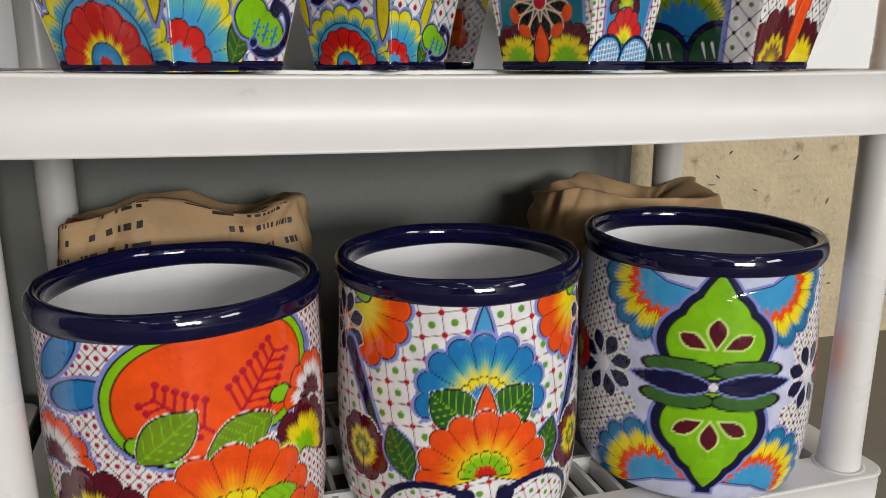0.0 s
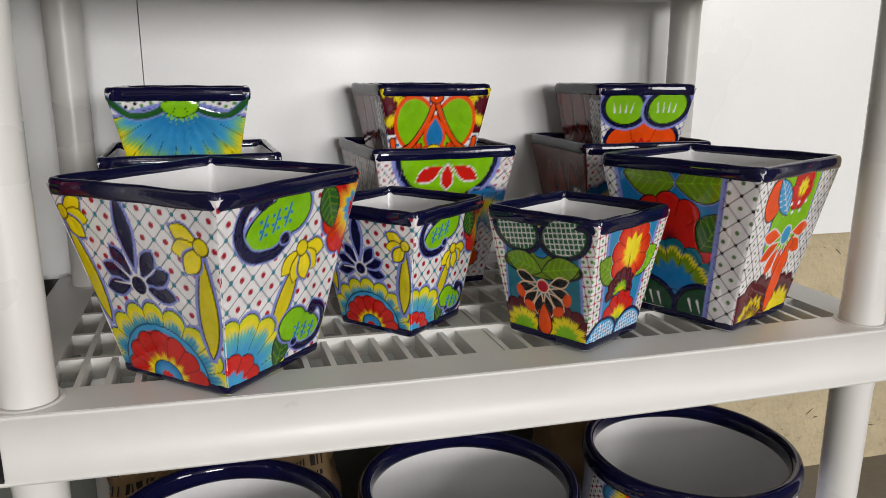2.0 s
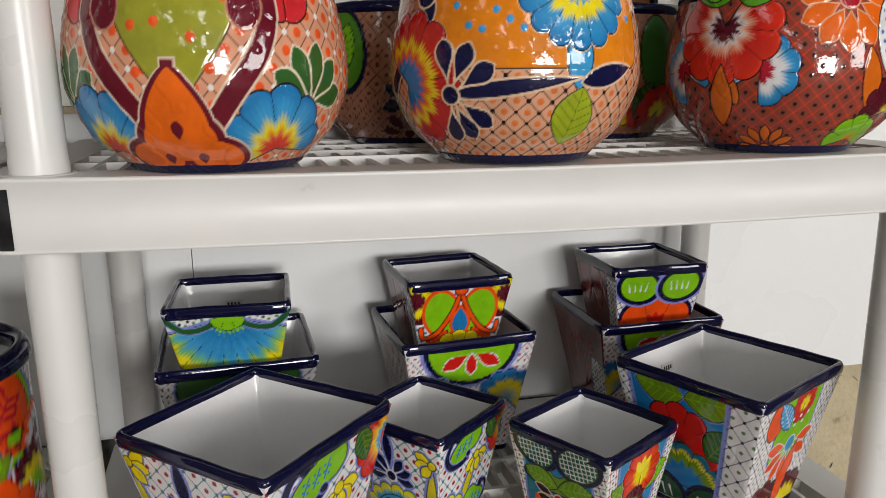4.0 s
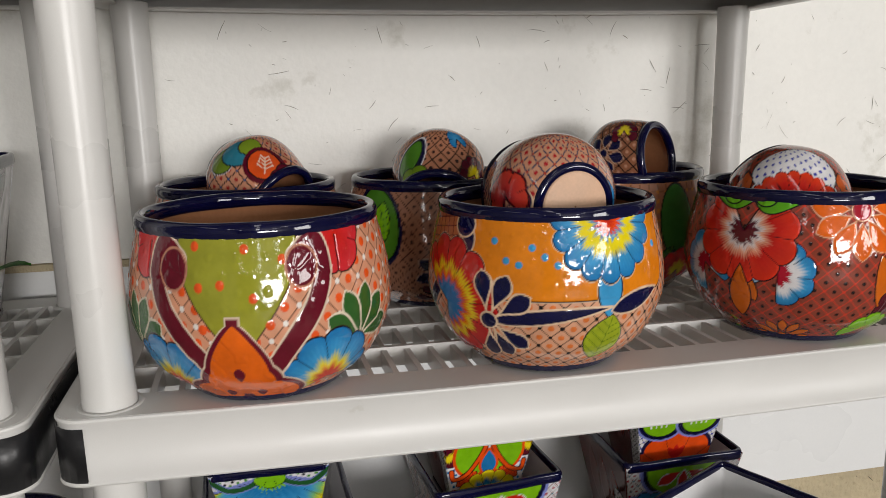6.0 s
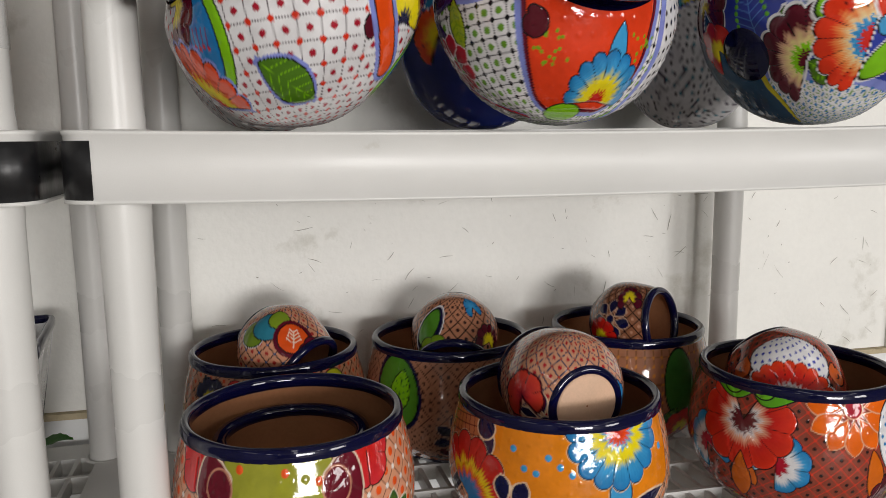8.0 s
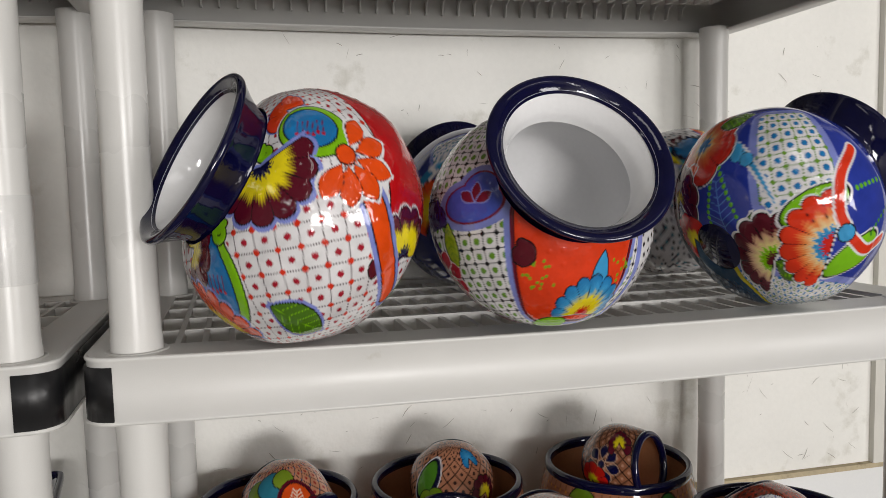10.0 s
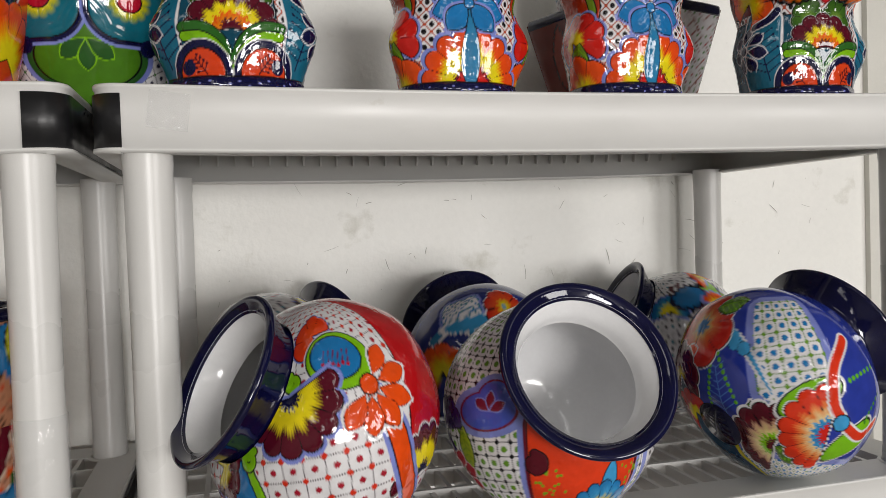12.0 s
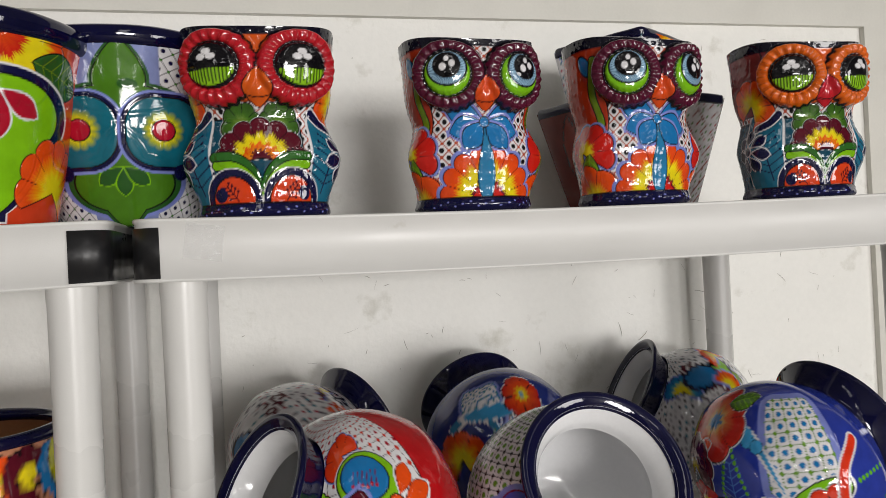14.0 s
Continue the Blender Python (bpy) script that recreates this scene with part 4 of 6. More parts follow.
def top_scroll(U, V):
    p = Paint(U, V, W, 14)
    p.lattice(0.9, 20, None, BLU, CRIM, 0.22, 0.0001)
    for s in (-1, 1):
        p.fan(s * 6.4, 11.2, 3.6, [(0, MAR), (0.35, MAR), (0.45, YEL), (0.65, YEL), (0.75, MAR), (1, MAR)], 9, 360, 0)
        p.lay(p.ellipse(s * 2.6, 9.0, 2.5, 3.4, s * -10), LIM, ORG, 0.22)
        p.leaf(s * 4.6, 4.4, 3.6, 1.1, s * 55, ORG, RED)
        p.stroke([(0, 12), (s * 1.2, 9), (s * 3.2, 6.2), (s * 5.0, 5.6), (s * 5.4, 7.0)], 0.35, ORG, BLK)
    p.lay(p.drop(0, 5.6, 4.2, 1.3, 0, 0.8), BLU, ORG, 0.2)
    p.fan(0, 1.6, 4.8, [(0, ORG), (0.3, RED), (0.4, W), (0.45, SKY), (0.6, BLU), (0.75, YEL), (1, YEL)], 7, 190, 0)
    p.lay(p.ellipse(0, 12.2, 0.9, 0.7), ORG, BLK)
    return p


def top_fan(U, V):
    p = Paint(U, V, W, 15)
    p.lattice(0.8, 30, BLK, None, COB, 0.2, 0.16)
    p.fan(0, 1.6, 7.6, [(0, YEL), (0.15, RED), (0.4, ORG), (1, ORG)], 5, 170, 0, halo=(NAVY, 0.6))
    for s in (-1, 1):
        d = p.ellipse(s * 3.2, 10.8, 2.9, 2.2, s * 12)
        p.lay(d - 0.65, NAVY, LAV, 0.15)
        p.lay(d, LIM, BLK)
        for k in range(4):
            p.stroke([(s * 3.2 - 1.4 + 0.8 * k, 10.2), (s * 3.2 - 1.6 + 0.95 * k, 11.4)], 0.13, W, None, True, False)
    for k in (-30, 0, 30):
        p.lay(p.drop(0, 4.2, 2.6, 0.5, k, 1.2), RED, None)
    return p


sq_top = [[top_shell, plain_lattice()], [top_scroll, back_clay], [top_fan, back_clay]]

# clay bowls: centimetres along the side, the belly at about 9.5
SCR = srgb("6b1426")


def bowl_at(x, z):
    return 12.3 * math.asin(max(-0.98, min(0.98, x / 12.35))), 11.2 + 12.3 * math.asin(max(-0.97, min(0.97, z / 12.3))) * 0.97


def bowl_green(U, V):
    p = Paint(U, V + 1.9 * np.clip(1.2 - V / 14, 0, 1), srgb("e2a07e"), 16)
    p.lattice(1.7, 45, srgb("5a3a2c"), srgb("ef5a22"), srgb("f4ece4"), 0.36, 0.22)
    for s in (-1, 1):
        a, b = bowl_at(s * 8.0, 5.4)
        p.fan(a, b, 3.0, [(0, RED), (1, srgb("d8313a"))], 5, 360, 0, halo=(srgb("5a3a2c"), 0.08))
        a, b = bowl_at(s * 9.6, -2.8)
        for k in (-70, -35, 0, 35, 70):
            p.lay(p.drop(a, b, 4.3, 0.95, k - s * 10, 1.7), srgb("35622c"), srgb("e9d9c0"), 0.1)
        a, b = bowl_at(s * 7.4, -6.4)
        p.fan(a, b, 5.2, [(0, RED), (0.25, srgb("e0452a")), (0.42, YEL), (0.6, SKY), (1, BLU)], 6, 220, s * 12, halo=(srgb("4a2c22"), 0.1))
    x0, y0 = bowl_at(-5.2, 6.0)
    x1, y1 = bowl_at(-0.6, -2.6)
    t = np.clip((p.V - y1) / (y0 - y1), 0, 1)
    half = 0.6 + 4.6 * np.clip(np.sin(t * 1.7) ** 1.1, 0, 1)
    d = np.maximum(np.abs(p.U + 0.2) - half, np.maximum(y1 - 0.8 - p.V, p.V - 24))
    p.lay(d, srgb("9c9c30"), srgb("5a3a2c"), rise=0.04)
    rnd = random.Random(5)
    for x, z in ((-3.6, 5.2), (0.6, 5.0), (3.6, 4.2), (-1.4, 2.6), (1.2, 1.6), (-3.2, 2.4), (-3.0, -0.6), (2.4, -0.4)):
        a, b = bowl_at(x, z)
        p.lay(p.ellipse(a, b, 0.36, 0.36), srgb("ef5a22"), None, rise=0.08)
    for s in (-1, 1):
        p.stroke([bowl_at(s * 4.9 - 0.2, 4.2), bowl_at(s * 6.4 - 0.2, 5.2), bowl_at(s * 6.9 - 0.2, 3.2), bowl_at(s * 6.2 - 0.2, 0.8), bowl_at(s * 4.2 - 0.2, -2.0), bowl_at(s * 2.4 - 0.2, -4.4)], 0.85, SCR, srgb("e9d0b8"), False, w=0.09)
        a, b = bowl_at(s * 5.3 - 0.2, 3.6)
        p.lay(p.ellipse(a, b, 1.35, 1.5), SCR, srgb("c98a70"), 0.08)
    a, b = bowl_at(-0.6, -6.0)
    d = np.minimum.reduce([p.drop(a, b - 1.6, 7.4, 2.6, 0, 0.75), p.ellipse(a - 2.9, b - 1.3, 2.5, 1.9), p.ellipse(a + 2.9, b - 1.3, 2.5, 1.9), p.ellipse(a, b + 0.6, 3.1, 2.2)])
    p.lay(d - 0.55, SCR, srgb("e9d0b8"), 0.07)
    p.lay(d, srgb("ee6a14"), None)
    for x, z in ((0, 1.4), (-1.6, -1.4), (1.6, -1.4)):
        p.lay(p.drop(a + x, b + z - 0.6, 1.5, 0.5, 0, 1.3), SCR, None)
    p.lay(p.V - 2.9, NAVY, None)
    return p


def bowl_orange(U, V):
    p = Paint(U, V, srgb("e0a583"), 17)
    p.lattice(1.45, 42, BLK, srgb("e2793a"), BLK, 0.3, 0.2)
    d = np.maximum(p.box(2.0, 14.4, 11.5, 4.6, 1.5), -9)
    p.lay(d, srgb("e98716"), BLK, halo=(srgb("e9c9a8"), 0.12))
    rnd = random.Random(9)
    for i in range(15):
        a, b = bowl_at(-6 + 1.15 * i, (1.4, 4.0, 2.6)[i % 3] + rnd.uniform(-0.6, 0.6))
        p.lay(p.ellipse(a, b, 0.33, 0.33), SKY, None, rise=0.07)
    # clay cross-hatched patch and navy scroll on one side
    a, b = bowl_at(-10.4, 4.6)
    d = p.ellipse(a, b, 3.4, 4.2)
    p.lay(d, srgb("b5683f"), BLK)
    hatch(p, d, srgb("5a1a18"), 0.9)
    p.stroke([bowl_at(-8.2, 5.2), bowl_at(-7.4, 3.6), bowl_at(-8.4, 1.6), bowl_at(-10.2, -1.0), bowl_at(-11.2, -3)], 0.75, NAVY, srgb("e9c9a8"), w=0.08)
    a, b = bowl_at(-7.9, 5.0)
    p.lay(p.ellipse(a, b, 1.3, 1.2), NAVY, srgb("e9c9a8"), 0.08)
    a, b = bowl_at(-9.4, -2.6)
    p.fan(a, b, 6.4, [(0, BLU), (0.3, BLU), (0.4, ORG), (0.55, YEL), (0.65, RED), (1, srgb("b81c1c"))], 9, 250, -70, halo=(srgb("e9c9a8"), 0.1))
    a, b = bowl_at(-11.5, -4.5)
    p.lay(p.ellipse(a, b, 0.8, 4, 25), OLV, None)
    # blue flower with a drop stem
    a, b = bowl_at(5.6, 4.8)
    p.lay(p.drop(a, b - 0.6, 7.4, 1.25, 180, 1.5), SKY, BLK, halo=(srgb("e9c9a8"), 0.12))
    p.fan(a, b + 0.8, 5.6, [(0, RED), (0.2, ORG), (0.28, SKY), (0.36, YEL), (0.52, YEL), (0.64, SKY), (1, BLU)], 9, 210, 180, halo=(srgb("e9c9a8"), 0.15))
    # navy band and daisy
    a, b = bowl_at(-5.3, -3.6)
    p.lay(p.drop(a, b, 11.6, 0.75, -83, 0.7), NAVY, srgb("e9c9a8"), 0.1)
    a2, b2 = bowl_at(5.8, -2.6)
    p.lay(p.drop(a2, b2, 6.2, 0.95, -78, 0.8), NAVY, srgb("e9c9a8"), 0.1)
    for k in (8, -24, -58, -128, -156, 178):
        p.lay(p.drop(a - math.sin(radians(k)) * 1.0, b + math.cos(radians(k)) * 1.0, 3.7, 0.9, k, 1.9), NAVY, srgb("e9c9a8"), 0.1)
    p.lay(p.ellipse(a, b, 0.85, 0.85), NAVY, srgb("e9c9a8"), 0.1)
    a, b = bowl_at(4.9, -7.8)
    p.leaf(a, b - 0.4, 5.8, 2.1, -12, srgb("9fae22"), srgb("5f7a14"), halo=(srgb("e9c9a8"), 0.1))
    p.lay(p.V - 1.0, NAVY, None)
    return p


def bowl_red(U, V):
    p = Paint(U, V, srgb("8f4434"), 18)
    p.lattice(1.3, 42, srgb("d8402c"), srgb("2a1a18"), srgb("d8402c"), 0.2, 0.14)
    a, b = bowl_at(-6.4, 2.6)
    for s in (-1, 1):
        c, e = bowl_at(-6.4 + s * 3.4, -1.6)
        p.fan(c, e, 3.6, [(0, CRIM), (0.3, CRIM), (0.38, W), (0.55, W), (0.75, SKY), (1, BLU)], 7, 300, s * -30)
        p.lay(p.drop(-6.4 + s * 1.4, b - 7.4, 4.6, 1.0, s * 32, 0.9), srgb("d96a14"), BLK)
    p.fan(a, b, 5.6, [(0, MAR), (0.22, MAR), (0.3, W), (0.4, srgb("f0b090")), (0.55, RED), (1, srgb("e0341a"))], 9, 300, 180, halo=(BLK, 0.08))
    p.lay(p.drop(a, b - 3.4, 6.4, 1.2, 180, 1.2), srgb("d96a14"), BLK)
    p.stroke([bowl_at(-9.6, 6.6), bowl_at(-7.6, 5.4), bowl_at(-5.6, 6.4), bowl_at(-4.2, 5.2), bowl_at(-1.6, 6.2)], 0.85, srgb("5fae1e"), BLK, w=0.07)
    for x in (-7.8, -4.6):
        c, e = bowl_at(x, 6.0)
        p.lay(p.ellipse(c, e, 1.2, 1.0), srgb("6fbf22"), BLK)
    c, e = bowl_at(4.6, 5.0)
    p.daisy(c, e, 5.0, 7, srgb("ee6a14"), 220, 180, core=CRIM, line=srgb("e9b08a"), wd=1.05)
    c, e = bowl_at(6.6, 0.6)
    p.lay(p.drop(c, e, 6.5, 1.1, 190, 1.0), srgb("d96a14"), BLK)
    c, e = bowl_at(9.6, 1.4)
    d = p.ellipse(c, e, 3.2, 4.4, 10)
    p.lay(d, W, BLK)
    p.lattice(0.9, 20, None, BLU, None, 0.2, clip=d + 0.3)
    c, e = bowl_at(9.6, -5.6)
    p.fan(c, e, 3.8, [(0, YEL), (0.3, MAR), (1, MAR)], 7, 220)
    c, e = bowl_at(7.4, -8.6)
    p.fan(c, e, 3.4, [(0, ORG), (0.4, LIM), (1, LIM)], 5, 220)
    c, e = bowl_at(-2.2, -9.6)
    p.daisy(c, e, 3.6, 7, srgb("d96a14"), 200, 0, line=BLK)
    p.lay(p.V - 1.0, NAVY, None)
    return p


def bowl_b1(U, V):
    p = Paint(U, V, srgb("c98a68"), 19)
    p.lattice(1.5, 42, BLK, srgb("d8502c"), BLK, 0.25, 0.18)
    for x, c in ((-7.5, NAVY), (-3.5, RED), (0.5, ORG), (4.6, MAR), (8.2, BLU)):
        p.fan(x, 13.5, 3.0, [(0, YEL), (0.35, YEL), (0.5, c), (1, c)], 7, 300, x * 9)
    p.lay(p.ellipse(9.0, 13.8, 2.2, 2.8), srgb("c9c81c"), BLK)
    p.lay(p.V - 1.0, NAVY, None)
    return p


def bowl_b2(U, V):
    p = Paint(U, V, srgb("b87f62"), 20)
    p.lattice(1.5, 42, srgb("4a2c22"), srgb("3a221c"), None, 0.2)
    d = p.ellipse(-7.5, 12.5, 3.2, 4.6, 10)
    p.lay(d - 0.4, NAVY, None)
    p.lay(d, srgb("4f8a24"), BLK)
    p.leaf(-7.5, 9.5, 6, 1.5, -10, LIM, GRN)
    p.daisy(1.6, 6.5, 4.0, 5, NAVY, 200, 20, line=srgb("c9a48a"))
    p.daisy(1.0, 1.8, 4.0, 5, MAR, 200, 0, line=srgb("c9a48a"))
    p.scroll(4.6, 13.8, 1.6, NAVY, 1, 90, 0.6)
    p.lay(p.V - 1.0, NAVY, None)
    return p


def bowl_b3(U, V):
    p = Paint(U, V, srgb("b07658"), 21)
    p.lattice(1.2, 0, srgb("8a5a3a"), None, srgb("d88a3c"), rn=0.2)
    p.lay(p.ellipse(-5.4, 13.6, 2.6, 3.4), OLV, BLK)
    p.stroke([(-3, 14.5), (-1.6, 13.0), (-2.6, 10.5), (-1.0, 6)], 0.8, SCR, BLK)
    p.fan(2.5, 3.2, 4.6, REDF, 7, 220)
    p.lay(p.ellipse(7.5, 12, 2.4, 4.6), srgb("3f7a34"), BLK)
    p.leaf(5.2, 4.0, 5.0, 1.5, -20, GRN, OLV)
    p.fan(8.6, 5, 3.4, REDF, 7, 300)
    p.lay(p.V - 1.0, NAVY, None)
    return p


bowl_back = [bowl_b1, bowl_b2, bowl_b3]


def cup_shell(U, V):
    p = Paint(U, V, srgb("d09070"), 22)
    p.lattice(1.45, 42, srgb("2a1c1c"), srgb("a8302c"), srgb("34507a"), 0.24, 0.16, w=0.075)
    p.lay(p.ellipse(-4.6, 3.4, 2.0, 1.7), srgb("6f8a24"), BLK, halo=(W, 0.15))
    p.lay(p.ellipse(-2.4, 4.6, 2.6, 1.9), srgb("2f7f96"), BLK)
    p.lay(p.ellipse(-0.4, 5.6, 2.2, 1.4), srgb("7f9a24"), BLK)
    p.lay(p.ellipse(1.4, 2.9, 2.1, 1.9, -12), srgb("e0521a"), BLK, halo=(MAR, 0.55))
    p.sprig(1.3, 1.7, 2.0, -12, srgb("f4dcc4"), 4, 0.42, 0.14)
    p.fan(3.8, 0.4, 2.2, MARF, 5, 260, -40)
    return p


def cup_lattice(U, V):
    p = Paint(U, V, srgb("bd8061"), 23)
    p.lattice(1.5, 40, srgb("241614"), srgb("301a1c"), None, 0.24, w=0.08)
    p.lay(p.ellipse(-5.0, 2.4, 1.9, 3.2, -15), NAVY, W, 0.08)
    p.lay(p.ellipse(-5.2, 2.5, 1.45, 2.6, -15), srgb("4f8a24"), BLK)
    p.fan(-3.4, -1.2, 2.8, [(0, ORG), (0.4, OLV), (1, OLV)], 5, 220, 0)
    p.fan(3.6, 0.2, 2.4, MARF, 7, 260, -30)
    p.fan(2.6, 5.2, 1.8, [(0, SKY), (1, BLU)], 5, 300, 0)
    return p


def cup_foot(U, V):
    p = Paint(U, V, srgb("cf9676"), 24)
    p.lattice(1.45, 42, srgb("2c3c5a"), srgb("b02028"), srgb("b0402c"), 0.25, 0.16, w=0.08)
    p.daisy(-4.2, -1.6, 3.2, 7, NAVY, 220, 40, line=srgb("e9c9a8"))
    p.fan(-7.0, 0.8, 2.6, [(0, MAR), (0.4, srgb("c0302c")), (1, srgb("d8402c"))], 5, 300, 20, halo=(MAR, 0.2))
    p.fan(4.0, -0.2, 2.6, [(0, CRIM), (0.3, W), (0.5, SKY), (1, BLU)], 7, 300, -60)
    return p


def cup_mouth(U, V):
    p = Paint(U, V, srgb("9a6448"), 25)
    p.lattice(1.2, 42, BLK, srgb("c89478"), None, 0.2, w=0.07)
    p.daisy(-5.6, 1.6, 2.8, 7, NAVY, line=srgb("c9a48a"))
    p.fan(-7.0, -1.0, 2.6, REDF, 7, 300)
    p.fan(-3.0, 5.0, 2.4, MARF, 7, 300)
    return p


def cup_red(U, V):
    p = Paint(U, V, srgb("84402e"), 26)
    p.lattice(1.3, 42, srgb("c83c28"), srgb("241414"), None, 0.22, w=0.07)
    d = p.ellipse(-3.4, 4.8, 5.6, 3.4)
    p.lay(d, W, BLK)
    p.lattice(0.95, 20, None, COB, None, 0.2, clip=d + 0.25)
    for s in (-1, 1):
        p.scroll(-3.4 + s * 6.2, 2.6, 1.1, srgb("c85a24"), s, 90, 0.4, BLK)
    p.fan(-3.6, 0.6, 4.8, [(0, MAR), (0.25, MAR), (0.32, W), (0.42, RED), (0.6, RED), (1, srgb("e2401c"))], 11, 230, 0, 0.85, halo=(W, 0.2))
    return p


cup_paint = [cup_shell, cup_lattice, cup_foot, cup_mouth, cup_red]

# globe planters: centimetres round from the side that faces the aisle
G = rounder(11.1)


def vase_red(U, V):
    p = Paint(U, V, W, 27)
    p.lattice(1.9, 8, srgb("4a3a42"), SEEDRED, srgb("d8331c"), 0.3, 0.28)
    d = np.maximum(8.0 + 0.1 * p.V - p.U, -1.0 - p.V)
    p.lay(d, srgb("c3161c"), BLK)
    a, b = G(8.6, -3.6)
    p.fan(a, b, 4.6, [(0, NAVY), (0.2, NAVY), (0.28, YEL), (0.55, YEL), (0.7, MAR), (1, MAR)], 7, 210, 8, halo=(W, 0.25))
    a, b = G(8.9, -6.6)
    p.lay(p.ellipse(a, b, 1.9, 3.9, -40), BLU, LIM, 0.45)
    for k in range(4):
        p.lay(p.ellipse(a - 0.6 + 0.4 * k, b - 0.4 + 0.5 * (k % 2) + 0.3 * k, 0.2, 0.14), W, None)
    # blue lozenges with green borders
    a, b = G(-0.6, 9.5)
    p.fan(a, b, 3.2, [(0, ORG), (1, srgb("e2381a"))], 5, 300, 70, halo=(LAV, 0.2))
    for x, z, r, q, w in ((1.2, 7.8, 3.0, -12, 2.3), (-7.2, -5.0, 2.5, 8, 4.2)):
        a, b = G(x, z)
        p.lay(p.ellipse(a + 0.3, b - 0.2, r + 0.85, w + 0.75, q), LIM, BLK, halo=(W, 0.2))
        p.lay(p.ellipse(a, b, r, w, q), BLU, BLK)
        for k in range(6):
            x0 = a - 1.4 + 0.55 * k
            p.stroke([(x0, b - 0.6 - 0.2 * (k % 2)), (x0 + 0.2, b + 0.6)], 0.07, srgb("6a2a5a"), None, False, False)
            p.lay(p.ellipse(x0, b - 0.8 - 0.2 * (k % 2), 0.2, 0.2), CRIM, None)
    p.scroll(*G(-2.6, 6.2), 0.9, LIM, 1, 120, 0.42)
    p.scroll(*G(-6.9, -0.9), 1.0, LIM, 1, 60, 0.42)
    a, b = G(-3.0, 4.9)
    p.fan(a, b, 5.4, [(0, NAVY), (0.2, NAVY), (0.26, YEL), (0.5, YEL), (0.66, MAR), (1, MAR)], 8, 200, 200, halo=(LAV, 0.45))
    a, b = G(-9.6, -2.6)
    p.fan(a, b, 3.6, MARF, 7, 300, -60)
    # orange strap and daisy
    p.stroke([G(4.6, 4.2), G(6.0, 1.5), G(6.9, -2.5), G(7.0, -7)], 0.9, ORG, BLK, halo=(LAV, 0.5))
    a, b = G(4.0, 5.3)
    d = p.ellipse(a + 0.6, b - 0.8, 4.6, 4.4)
    for k in (-38, -78, -118, -152, -184, -216):
        p.lay(p.drop(a - math.sin(radians(k)) * 1.0, b + math.cos(radians(k)) * 1.0, 3.6, 1.15, k, 1.3), ORG, W, 0.2)
    for k in (-38, -78, -118, -152, -184, -216):
        p.lay(p.drop(a - math.sin(radians(k)) * 1.0, b + math.cos(radians(k)) * 1.0, 3.5, 1.0, k, 1.3), ORG, BLK, 0.04)
    p.lay(p.ellipse(a, b, 0.95, 0.95), ORG, BLK, 0.08)
    # shells below
    a, b = G(-0.6, -8.0)
    p.lay(p.drop(a - 2.2, b + 1.6, 6.6, 2.0, -122, 1.0) - 0.4, LAV, None)
    p.leaf(a - 2.2, b + 1.6, 6.6, 2.0, -122, srgb("4f7a1e"), LIM)
    a, b = G(-5.4, -9.4)
    p.fan(a, b - 0.6, 6.4, [(0, RED), (0.2, RED), (0.26, YEL), (0.45, YEL), (0.62, ORG), (1, srgb("e2481a"))], 6, 110, -38, halo=(LAV, 0.35))
    return p


